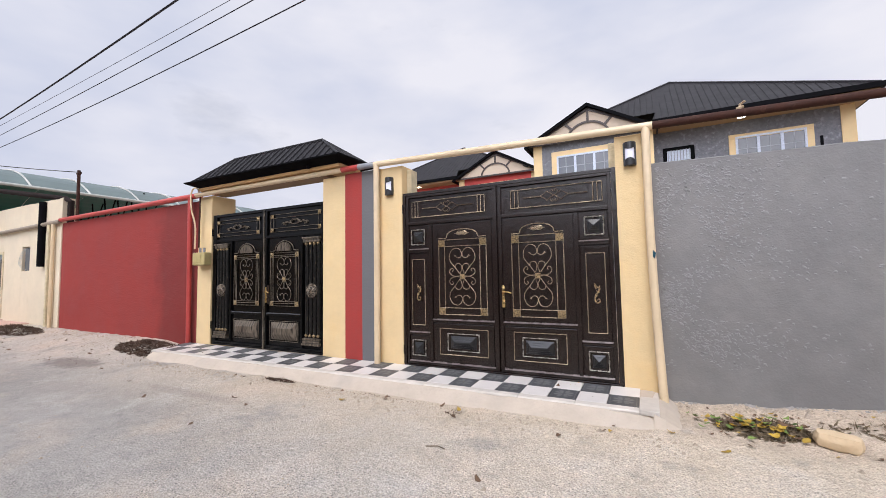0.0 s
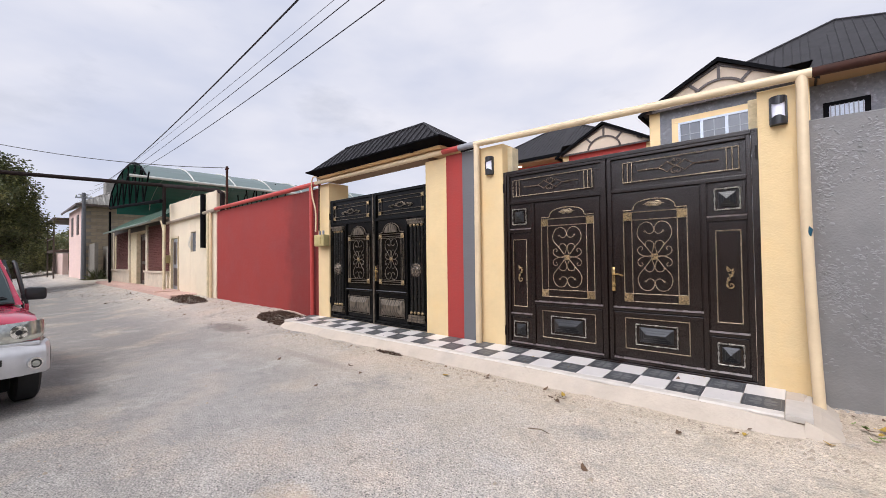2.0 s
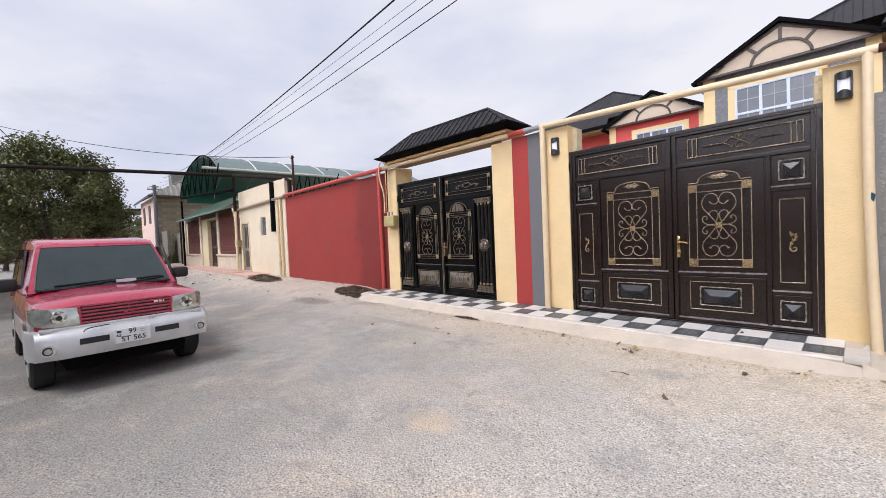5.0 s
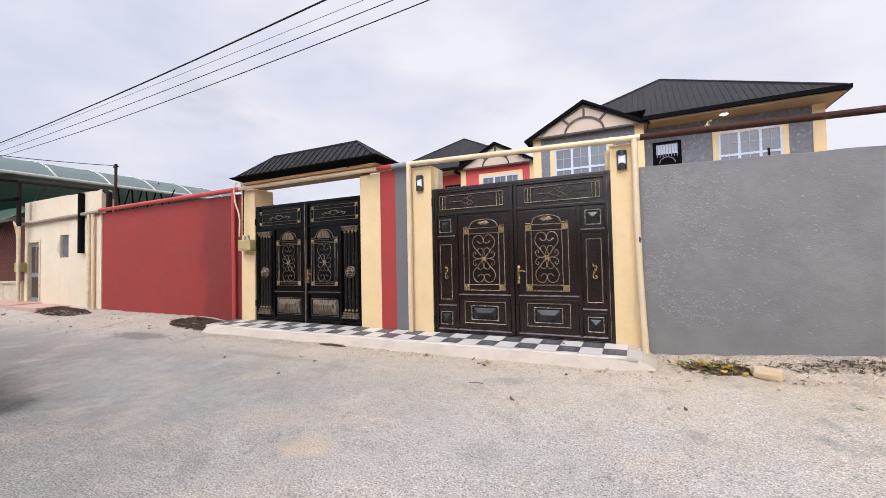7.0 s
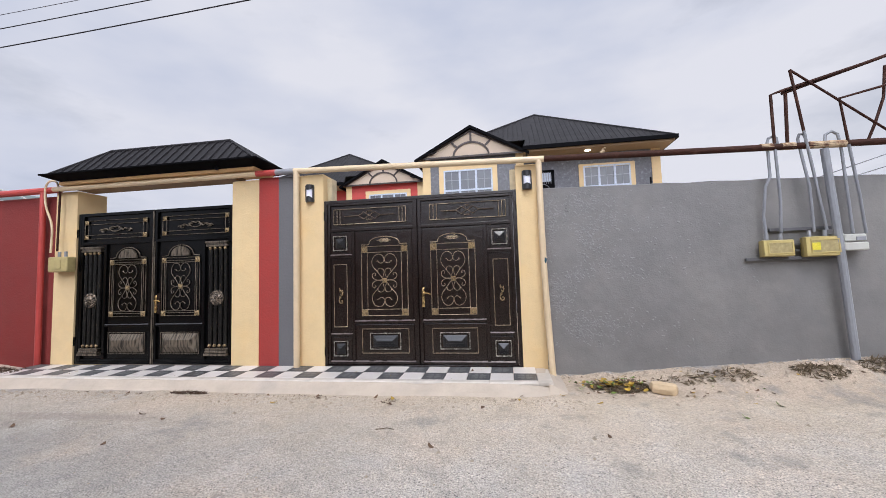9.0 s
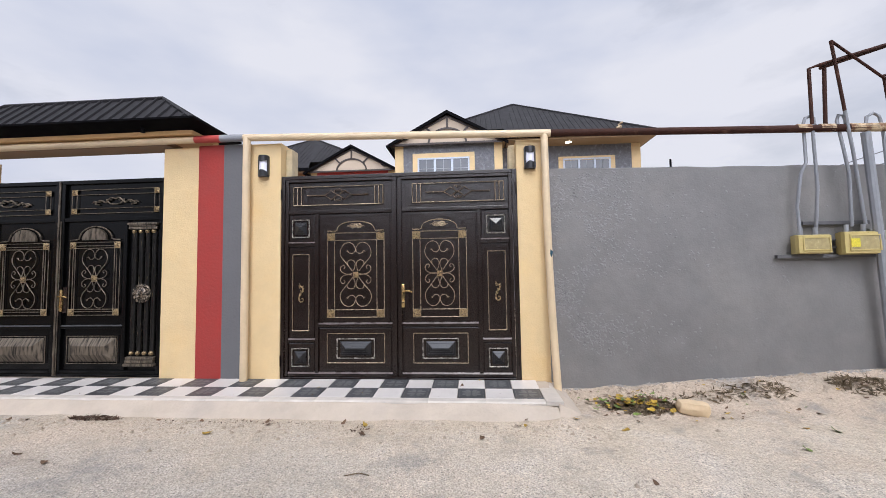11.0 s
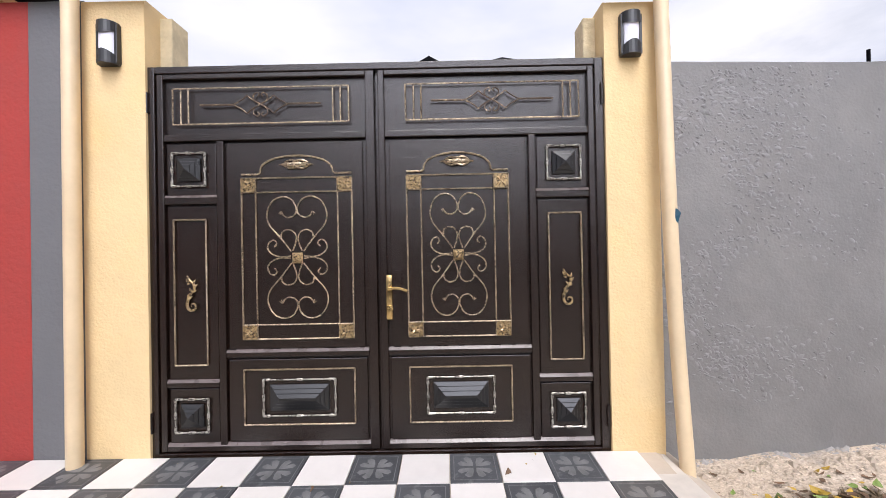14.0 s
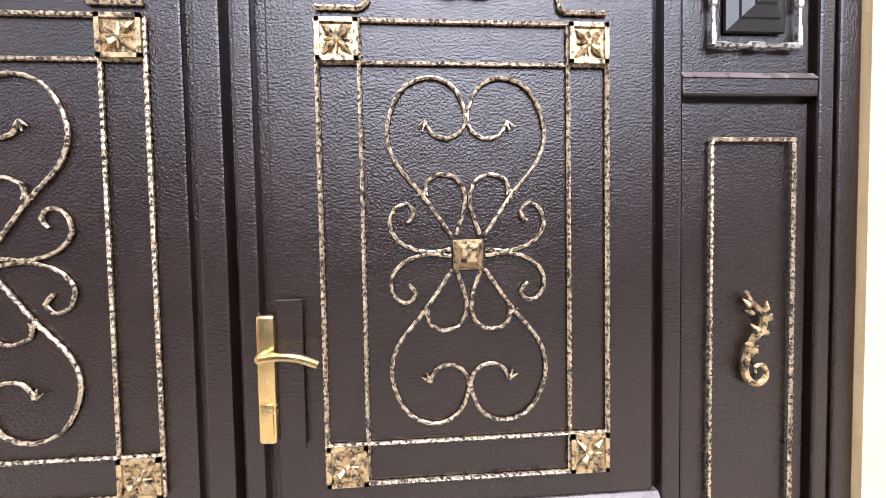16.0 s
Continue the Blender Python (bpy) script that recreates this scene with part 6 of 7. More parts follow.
part("pole", tubes([([(0, 0, 0), (0, 0, 6.7)], [0.075, 0.06])], 8), dark_wood, wp, "dark wooden pole", smooth=True)
cable((-21.1, -3.0, 6.9), (-34, 1.0, 3.6), 0.3, 0.014, cab, "black cable slanting from a dark wooden pole")
cable((-21.1, -3.0, 6.6), (-36, 0.4, 3.6), 0.4, 0.01, cab_grey, "thin grey cable slanting past the street tree")

# pavement before the cream house
bm = bmesh.new()
for a, b, z in ((-31.0, -18.2, 0.31), (-18.2, -16.2, 0.27)):
    box(bm, a, b, 4.15, 5.0, -0.1, z, 0.02)
finish(bm, "pavement", pave, None, "pinkish worn raised pavement before the cream house", "structure")


# ---- trees ----
leaf_mats = [material("dusty_green_leaf", (0.2, 0.2, 0.075), 0.6, vary=0.3, scale=1.2, second=(0.1, 0.12, 0.045), second_at=(0.45, 0.6), second_scale=1.0),
             material("dark_green_leaf", (0.075, 0.085, 0.033), 0.6, vary=0.3, scale=1.2, second=(0.13, 0.12, 0.05), second_at=(0.58, 0.7), second_scale=1.5)]
bark = material("grey_bark", (0.09, 0.07, 0.05), 0.9, vary=0.3, scale=12, bump=0.01, bump_scale=20)


def broadleaf(loc, r, h0, h1, n, seed, label):
    rg = random.Random(seed)
    g = thing("tree", loc, label, "tree")
    bm = bmesh.new()
    tube(bm, [(0, 0, 0), (0.1, 0.05, h0 * 0.6), (0, 0.1, h0 + 0.4)], [0.24, 0.19, 0.14], 8)
    clumps = []
    for i in range(105):
        a, el = rg.uniform(0, 6.28), rg.uniform(-0.75, 1.0)
        k = rg.uniform(0.3, 1.0) ** 0.6
        hr = math.sqrt(max(0.05, 1 - el * el)) if el > 0 else math.sqrt(max(0.05, 1 - (el) ** 2)) 
        c = Vector((math.cos(a) * r * hr * k, math.sin(a) * r * hr * k, (h0 + h1) / 2 + el * (h1 - h0) / 2 * (0.6 + 0.4 * k)))
        clumps.append((c, rg.uniform(0.6, 1.0)))
        if i < 22:
            mid = Vector((0, 0.1, h0)).lerp(c, 0.5) + Vector((0, 0, -0.1))
            tube(bm, [(0, 0.1, h0), mid, c], [0.07, 0.045, 0.012], 5)
    part("trunk", bm, bark, g, "grey forked trunk and limbs")
    for mi in range(2):
        verts, faces = [], []
        for i in range(n):
            c, cr = clumps[rg.randrange(len(clumps))]
            d = Vector((rg.gauss(0, 1), rg.gauss(0, 1), rg.gauss(0, 1))).normalized() * cr * rg.uniform(0.3, 1.0)
            p = c + d
            u = Vector((rg.gauss(0, 1), rg.gauss(0, 1), rg.gauss(0, 0.6))).normalized()
            v = u.orthogonal().normalized()
            s = rg.uniform(0.06, 0.1) * (1.0 if n > 5000 else 2.2)
            k = len(verts)
            verts += [p - u * s, p + v * s * 0.5, p + u * s * 1.1 - Vector((0, 0, s * 0.4)), p - v * s * 0.5]
            faces.append((k, k + 1, k + 2, k + 3))
        me = bpy.data.meshes.new("crown")
        me.from_pydata(verts, [], faces)
        me.materials.append(leaf_mats[mi])
        ob = new("crown", me)
        ob.parent = g
        tagged(ob, "crown of small dusty green leaves")
    return g


broadleaf((-30.5, -1.35, 0), 3.2, 1.3, 7.1, 25000, 3, "broad dusty green street tree leaning over the road")
broadleaf((-34, -6.0, 0), 3.0, 1.7, 6.2, 9000, 4, "second dusty green tree behind the ochre wall")

for i_, (tx, ty, tr, th) in enumerate(((-60, 1.0, 3.5, 5.5), (-72, -3.5, 4.5, 6.0), (-56, -5.0, 3.5, 5.0), (-84, 2.5, 5, 6.5), (-78, 9, 5, 6))):
    broadleaf((tx, ty, 0), tr, 0.6, th, 3500, 20 + i_, "hazy dusty green tree at the end of the street")


def conifer(loc, h, r, seed, label):
    rg = random.Random(seed)
    g = thing("conifer", loc, label, "tree")
    part("trunk", tubes([([(0, 0, 0), (0, 0, h)], [0.16, 0.03])], 8), bark, g, "straight dark trunk")
    verts, faces = [], []
    for i in range(150):
        z = h * (0.15 + 0.83 * i / 150)
        rr = r * (1 - z / h) ** 0.7 * rg.uniform(0.7, 1.15)
        a = i * 2.4
        for k in range(34):
            f = rg.uniform(0.15, 1)
            p = Vector((math.cos(a) * rr * f, math.sin(a) * rr * f, z - 0.25 * f * rr + rg.uniform(-0.08, 0.08))) + Vector((rg.gauss(0, 0.12), rg.gauss(0, 0.12), 0))
            u = Vector((math.cos(a + rg.uniform(-1, 1)), math.sin(a + rg.uniform(-1, 1)), -0.4)).normalized()
            v = u.orthogonal().normalized()
            s = rg.uniform(0.07, 0.12)
            q = len(verts)
            verts += [p - u * s, p + v * s * 0.25, p + u * s, p - v * s * 0.25]
            faces.append((q, q + 1, q + 2, q + 3))
    me = bpy.data.meshes.new("crown")
    me.from_pydata(verts, [], faces)
    me.materials.append(leaf_mats[1])
    ob = new("crown", me)
    ob.parent = g
    tagged(ob, "dark needled boughs")
    return g


conifer((-25.5, -4.11, 0), 7.5, 2.1, 7, "dark green conifer behind the ochre wall")
g = thing("shrub", (-35.8, 4.9, 0.1), "dark spiky shrub at the foot of the block wall", "plant")
rg = random.Random(2)
bm = bmesh.new()
for i in range(90):
    a, e_ = rg.uniform(0, 6.28), rg.uniform(0.3, 1.3)
    L_ = rg.uniform(0.7, 1.3)
    d_ = Vector((math.cos(a) * math.cos(e_), math.sin(a) * math.cos(e_), math.sin(e_)))
    s_ = d_.cross(Vector((0, 0, 1))).normalized() * 0.04
    p = [Vector((0, 0, 0)), d_ * L_ * 0.6, d_ * L_ - Vector((0, 0, 0.15))]
    v = [bm.verts.new(p[0] - s_), bm.verts.new(p[0] + s_), bm.verts.new(p[1] + s_), bm.verts.new(p[2]), bm.verts.new(p[1] - s_)]
    bm.faces.new(v)
part("blades", bm, leaf_mats[1], g, "dark pointed leaves")

broadleaf((-58, 1.5, 0), 2.6, 0.3, 3.4, 6000, 21, "low olive green thicket at the far end of the street")
broadleaf((-64, 5.5, 0), 3.2, 0.4, 4.2, 6000, 22, "taller olive green thicket at the far end of the street")


# ---- the parked car ----
car_red = material("faded_pink_red_paint", (0.43, 0.017, 0.055), 0.28, vary=0.12, scale=2, coat=1.0, second=(0.52, 0.09, 0.15), second_at=(0.5, 0.8), second_scale=1.2)
car_silver = material("silver_bumper_paint", (0.62, 0.62, 0.63), 0.35, metal=0.4, vary=0.14, scale=3, second=(0.3, 0.29, 0.28), second_at=(0.62, 0.7), second_scale=5)
car_beige = material("beige_lower_paint", (0.5, 0.45, 0.4), 0.45, metal=0.3, vary=0.08)
car_black = material("black_trim_plastic", (0.015, 0.015, 0.016), 0.5, vary=0.15)
# near-black that paints in the shade beneath the car
under_black = material("underside_shade_black", (0.004, 0.004, 0.004), 0.9, spec=0.1)
tyre_mat = material("tyre_rubber", (0.02, 0.02, 0.02), 0.8, vary=0.2, scale=20)
windscreen = material("windscreen_glass", (0.03, 0.045, 0.045), 0.05, vary=0.2, scale=2, coat=0.3)
lens = material("headlight_lens", (0.5, 0.52, 0.48), 0.1, metal=0.6, vary=0.35, scale=14, coat=0.6)
chrome = material("chrome", (0.75, 0.75, 0.75), 0.1, metal=1.0, vary=0.05)
reflector = material("faceted_reflector", (0.75, 0.75, 0.72), 0.15, metal=0.9, vary=0.2, scale=20, second=(0.12, 0.12, 0.11), second_at=(0.45, 0.6), second_scale=22)
plate_white = material("plate_white", (0.8, 0.8, 0.8), 0.4, vary=0.03)


def suv():
    """Origin on the ground under the middle of the front bumper; the car looks along +x."""
    g = thing("car", CAR, "faded red off-road car with silver bumper parked facing the viewer", "car", rz=CAR_TURN)
    W = 0.80
    def section(x, w, z0, z1, zt, crown=0.03):
        half = [(0.0, z0), (w * 0.9, z0), (w, z0 + 0.1), (w + 0.015, z1 - 0.12), (w - 0.02, z1), (w - 0.12, zt - 0.01), (w * 0.5, zt + crown * 0.7), (0.0, zt + crown)]
        pts = [(y, z) for y, z in half] + [(-y, z) for y, z in half[-2:0:-1]]
        return [(x, y, z) for y, z in pts]
    bm = bmesh.new()
    solid(bm, [section(-0.16, 0.72, 0.52, 0.92, 0.94, 0.01), section(-0.22, 0.77, 0.45, 0.95, 0.975), section(-0.5, 0.8, 0.45, 0.97, 1.01), section(-1.2, 0.81, 0.45, 1.0, 1.06), section(-1.35, 0.81, 0.42, 1.01, 1.07), section(-2.5, 0.82, 0.4, 1.0, 1.05, 0.0), section(-3.7, 0.81, 0.45, 1.0, 1.05, 0.0), section(-3.88, 0.76, 0.5, 0.95, 1.0, 0.0)])
    part("body", bm, car_red, g, "faded red body with a broad bonnet", smooth=True)
    # cabin
    def cab(x, w0, z0, w1, z1):
        return [(x[0], -w0, z0), (x[0], w0, z0), (x[1], w1, z1 - 0.03), (x[1], w1 - 0.06, z1), (x[1], -w1 + 0.06, z1), (x[1], -w1, z1 - 0.03)]
    bm = bmesh.new()
    solid(bm, [cab((-1.1, -1.6), 0.77, 1.05, 0.635, 1.645), cab((-1.35, -1.8), 0.79, 1.05, 0.655, 1.70), cab((-2.6, -2.6), 0.8, 1.03, 0.665, 1.755), cab((-3.75, -3.5), 0.78, 1.03, 0.66, 1.74), cab((-3.88, -3.65), 0.74, 1.03, 0.64, 1.64)])
    part("cabin", bm, car_red, g, "red roof and window pillars", smooth=True)
    # windscreen lies on the front face
    n = Vector((0.61, 0, 0.62)).normalized()
    def on(f, y, lift=0.006):
        a, b = Vector((-1.1, 0, 1.05)), Vector((-1.6, 0, 1.645))
        p = a.lerp(b, f)
        return Vector((p.x, y, p.z)) + n * lift
    bm = bmesh.new()
    ws = [on(0.05, -0.70), on(0.05, 0.70), on(0.5, 0.655), on(0.92, 0.595), on(0.92, -0.595), on(0.5, -0.655)]
    solid(bm, [ws, [p + n * 0.006 for p in ws]])
    part("windscreen", bm, windscreen, g, "dark windscreen with soft reflections")
    part("windscreen_seal", tubes([(ws + ws[:1], 0.011)], 6), car_black, g, "black rubber seal round the windscreen")
    bm = bmesh.new()
    for y0, y1, z in ((-0.55, 0.06, 0.07), (0.02, 0.62, 0.07)):
        tube(bm, [on(0.02, y0 + 0.1, 0.02), on(0.05, (y0 + y1) / 2, 0.03), on(0.12, y1 + 0.02, 0.02)], 0.011, 6)
        tube(bm, [on(0.09, y0 + 0.02, 0.025), on(0.14, y1 + 0.1 if y1 < 0.3 else y1, 0.025)], 0.009, 6)
    part("wiper", bm, car_black, g, "black windscreen wipers")
    part("cowl", boxes((-1.18, -1.06, -0.7, 0.7, 1.065, 1.085), bevel=0.006), car_black, g, "black vent strip under the windscreen")
    part("dashboard_card", boxes((-1.13, -1.1, 0.08, 0.3, 1.1, 1.14)), plate_white, g)
    for s in (-1, 1):
        for xa, xb in ((-1.65, -2.45), (-2.55, -3.45)):
            bm = bmesh.new()
            k = 0.012
            f = lambda z: 0.8 - (z - 1.05) * 0.17
            solid(bm, [[(xa, s * (f(1.1) + k), 1.1), (xb, s * (f(1.1) + k), 1.1), (xb, s * (f(1.6) + k), 1.6), (xa - 0.25 if xa > -2 else xa, s * (f(1.6) + k), 1.6)], [(xa, s * (f(1.1) - k), 1.1), (xb, s * (f(1.1) - k), 1.1), (xb, s * (f(1.6) - k), 1.6), (xa - 0.25 if xa > -2 else xa, s * (f(1.6) - k), 1.6)]])
            part("side_window", bm, windscreen, g, "dark side window")
        m = part("mirror", boxes((-1.5, -1.36, s * 0.93 - 0.1, s * 0.93 + 0.1, 1.08, 1.24), bevel=0.035), car_black, g, "black door mirror", smooth=True)
        part("mirror_arm", boxes((-1.47, -1.4, min(s * 0.8, s * 0.9), max(s * 0.8, s * 0.9), 1.1, 1.16), bevel=0.01), car_black, g)
        # headlight
        bm = bmesh.new()
        rows_ = [[(x - 0.14, s * y, z0), (x, s * y, z0), (x + 0.006, s * y, (z0 + z1) / 2), (x - 0.02, s * y, z1), (x - 0.14, s * y, z1)] for y, x, z0, z1 in ((0.44, -0.09, 0.735, 0.925), (0.6, -0.1, 0.735, 0.935), (0.72, -0.125, 0.745, 0.94), (0.79, -0.18, 0.765, 0.94), (0.825, -0.27, 0.8, 0.93))]
        solid(bm, rows_)
        hl = part("headlight", bm, lens, g, "clear headlight in a silver housing", smooth=True)
        bm = bmesh.new()
        tube(bm, [(-0.12, s * 0.6, 0.835), (-0.088, s * 0.6, 0.835)], [0.075, 0.066], 18)
        part("bulb_ring", bm, reflector, hl, "round faceted reflector", smooth=True)
        bm = bmesh.new()
        tube(bm, [(-0.1, s * 0.6, 0.835), (-0.084, s * 0.6, 0.835)], [0.03, 0.026], 14)
        part("bulb", bm, car_black, hl, "dark bulb shield", smooth=True)
        # fog light
        bm = bmesh.new()
        tube(bm, [(-0.03, s * 0.70, 0.515), (0.012, s * 0.71, 0.515)], 0.062, 16)
        fl = part("fog_light", bm, chrome, g, "round fog light", smooth=True)
        bm = bmesh.new()
        tube(bm, [(0.012, s * 0.71, 0.515), (0.02, s * 0.71, 0.515)], 0.045, 16)
        part("lens", bm, car_black, fl)
        bm = bmesh.new()
        tube(bm, [(0.018, s * 0.71, 0.515), (0.026, s * 0.71, 0.515)], 0.03, 14)
        part("bulb_ring", bm, lens, fl)
        # wheels
        for wx in (-0.72, -3.15):
            w = part("wheel", tubes([([(wx, s * 0.62, 0.345), (wx, s * 0.64, 0.345), (wx, s * 0.8, 0.345), (wx, s * 0.825, 0.345)], [0.31, 0.345, 0.345, 0.31])], 28), tyre_mat, g, "wide black off-road tyre", smooth=True)
            part("rim", tubes([([(wx, s * 0.78, 0.345), (wx, s * 0.832, 0.345)], 0.21)], 24), car_silver, w, "silver wheel rim", smooth=True)
            part("hub", tubes([([(wx, s * 0.82, 0.345), (wx, s * 0.845, 0.345)], 0.06)], 12), car_black, w)
            part("wheel_arch", boxes((wx - 0.42, wx + 0.42, min(s * 0.6, s * 0.826), max(s * 0.6, s * 0.826), 0.42, 0.72), bevel=0.05), car_black, g)
        part("lower_side", boxes((-2.75, -1.15, s * 0.8 - 0.03, s * 0.8 + 0.035, 0.42, 0.72), bevel=0.02), car_beige, g, "beige lower door panel")
        part("wing_flare", boxes((-0.62, -0.24, s * 0.79 - 0.03, s * 0.79 + 0.02, 0.56, 0.80), bevel=0.02), car_beige, g, "beige lower wing")
    # front door on the far side stands ajar
    dr = part("door", boxes((-0.92, 0.0, -0.02, 0.02, 0.5, 1.04), bevel=0.012), car_red, g, "faded red front door standing ajar")
    part("window_frame", tubes([([(-0.04, 0, 1.04), (-0.42, -0.1, 1.56), (-0.9, -0.11, 1.58), (-0.92, 0, 1.04)], 0.02)], 8), car_black, dr, "black door window frame")
    part("door_edge", boxes((-0.945, -0.921, -0.035, 0.018, 0.5, 1.04), bevel=0.004), car_black, dr, "dark rear edge of the door")
    dr.matrix_local = Matrix.Translation((-1.32, 0.835, 0)) @ Euler((0, 0, radians(-7))).to_matrix().to_4x4()
    # grille
    gr = part("grille", boxes((-0.17, -0.12, -0.44, 0.44, 0.725, 0.93), bevel=0.01), car_black, g, "red slatted radiator grille")
    for k in range(5):
        z = 0.74 + k * 0.039
        part("slat", boxes((-0.13, -0.095, -0.42, 0.42, z, z + 0.021), bevel=0.004), car_red, gr)
    part("grille_surround", boxes((-0.14, -0.09, -0.45, -0.42, 0.72, 0.94), (-0.14, -0.09, 0.42, 0.45, 0.72, 0.94), (-0.15, -0.09, -0.42, 0.42, 0.925, 0.95), bevel=0.006), car_red, gr)
    bm = bmesh.new()
    for k in range(3):
        a = math.pi / 2 + k * 2 * math.pi / 3
        c = Vector((0, math.cos(a) * 0.032, 0.835 + math.sin(a) * 0.032))
        u = Vector((0, math.cos(a), math.sin(a)))
        v = Vector((0, -math.sin(a), math.cos(a)))
        q = [c - u * 0.03, c + v * 0.017, c + u * 0.03, c - v * 0.017]
        solid(bm, [[(-0.09, p.y, p.z) for p in q], [(-0.083, p.y, p.z) for p in q]])
    part("badge", bm, car_red, g, "small three-pointed badge")
    part("trim_badge", boxes((-0.094, -0.088, 0.25, 0.29, 0.88, 0.9), (-0.094, -0.088, 0.30, 0.335, 0.88, 0.9), (-0.094, -0.088, 0.345, 0.355, 0.88, 0.9)), chrome, g, "small chrome letters as bars")
    # bumper
    def bsec(y, x, z0=0.40, z1=0.70):
        return [(x - 0.16, y, z0 + 0.02), (x - 0.02, y, z0), (x + 0.0, y, z0 + 0.06), (x + 0.005, y, z1 - 0.09), (x - 0.025, y, z1 - 0.03), (x - 0.08, y, z1), (x - 0.2, y, z1 + 0.01)]
    bm = bmesh.new()
    solid(bm, [bsec(-0.86, -0.42), bsec(-0.855, -0.2), bsec(-0.8, -0.06), bsec(-0.6, 0.0), bsec(-0.3, 0.015), bsec(0, 0.02), bsec(0.3, 0.015), bsec(0.6, 0.0), bsec(0.8, -0.06), bsec(0.855, -0.2), bsec(0.86, -0.42)])
    bp = part("bumper", bm, car_silver, g, "scuffed silver plastic bumper with dark intakes", smooth=True)
    part("intake", boxes((0.0, 0.026, -0.46, -0.21, 0.53, 0.595), (0.0, 0.026, 0.22, 0.47, 0.53, 0.595), bevel=0.004), car_black, bp, "dark mesh intakes")
    part("upper_strip", boxes((-0.17, -0.08, -0.76, 0.76, 0.69, 0.73), bevel=0.01), car_silver, g, "silver strip above the bumper")
    # underside boxes hang low and shade-black to deepen the dark under the car
    part("sump_guard", boxes((-0.9, -0.22, -0.56, 0.56, 0.22, 0.44), bevel=0.03), under_black, g, "dark underside")
    part("underbody", boxes((-3.7, -1.15, -0.76, 0.76, 0.17, 0.5), bevel=0.02), under_black, g, "dark underbody")
    part("crack", tubes([(smooth_line([(0.0, -0.42, 0.665), (0.012, -0.4, 0.69), (0.0, -0.33, 0.7), (-0.01, -0.2, 0.705)], 0.02), 0.006)], 5), car_black, bp, "black crack along the bumper top")
    part("scuff", boxes((-0.4, -0.22, 0.84, 0.866, 0.48, 0.64), bevel=0.01), car_black, bp, "black scuffed bumper corner")
    pl = part("number_plate", boxes((0.022, 0.046, -0.165, 0.165, 0.475, 0.635), bevel=0.003), plate_white, g, "white number plate with black writing")
    def word(txt, y, z, size):
        cu = bpy.data.curves.new("plate_text", "FONT")
        cu.body, cu.size, cu.extrude, cu.offset = txt, size, 0.001, 0.0008
        ob = new("plate_text", cu)
        dg = bpy.context.evaluated_depsgraph_get()
        me = bpy.data.meshes.new_from_object(ob.evaluated_get(dg))
        bpy.data.objects.remove(ob)
        o = new("plate_text", me)
        me.materials.clear()
        me.materials.append(car_black)
        o.parent = pl
        o.matrix_local = Matrix.Translation((0.048, y, z)) @ Euler((math.pi / 2, 0, math.pi / 2)).to_matrix().to_4x4()
        return o
    nines = word("66", -0.045, 0.572, 0.078)
    nines.matrix_local = Matrix.Translation((0.048, 0.034, 0.628)) @ Euler((math.pi / 2, 0, math.pi / 2)).to_matrix().to_4x4() @ Matrix.Rotation(math.pi, 4, "Z")
    word("ST 565", -0.112, 0.492, 0.082)
    word("AZ", -0.156, 0.552, 0.034)
    part("plate_flag", boxes((0.046, 0.048, -0.15, -0.108, 0.592, 0.618)), blue_film, pl)
    part("plate_stamp", boxes((0.046, 0.048, 0.06, 0.13, 0.6, 0.604), (0.046, 0.048, 0.06, 0.13, 0.578, 0.582)), grey_metal, pl)
    return g


CAR, CAR_TURN = (-6.03, -0.31, -0.115), 6.0
suv()


# ---- stones, leaves and litter ----
def ground_at(x, y):
    if -8.3 < x < -0.15 and y > 4.3:
        return 0.15 + (y - 4.3) * 0.044
    if -8.3 < x < -0.15 and y > 4.04:
        return 0.0 + (y - 4.04) / 0.26 * 0.14
    z = ground_z(x, y)
    if -16 < x < 9 and -6 < y < 5.4:
        rough = 0.012 * noise.noise((x * 1.3, y * 1.3, 0))
        if y > 4.1 or (x < -8.4 and y > 3.6):
            rough += 0.03 * noise.noise((x * 4, y * 4, 3)) + 0.012 * noise.noise((x * 11, y * 11, 5))
        z += rough
    return z


st = thing("stone", (1.13, 4.32, ground_at(1.13, 4.32) + 0.012), "rough ochre limestone block lying beside dead leaves", "stone")
bm = bmesh.new()
bmesh.ops.create_cube(bm, size=1)
bmesh.ops.subdivide_edges(bm, edges=bm.edges[:], cuts=6, use_grid_fill=True)
for v in bm.verts:
    p = v.co.copy()
    q = p.normalized() * 0.5
    v.co = p.lerp(q, 0.62)
    v.co = Vector((v.co.x * 0.31, v.co.y * 0.17, v.co.z * 0.13 + 0.045)) + Vector([noise.noise(p * 3 + Vector((k * 7, 0, 0))) * 0.012 for k in range(3)])
b = part("block", bm, material("ochre_limestone", (0.62, 0.47, 0.3), 0.9, vary=0.12, scale=9, bump=0.006, bump_scale=35, second=(0.45, 0.33, 0.2), second_at=(0.5, 0.7)), st, "worn ochre stone", smooth=True)
b.rotation_euler = (0, 0.06, radians(-12))

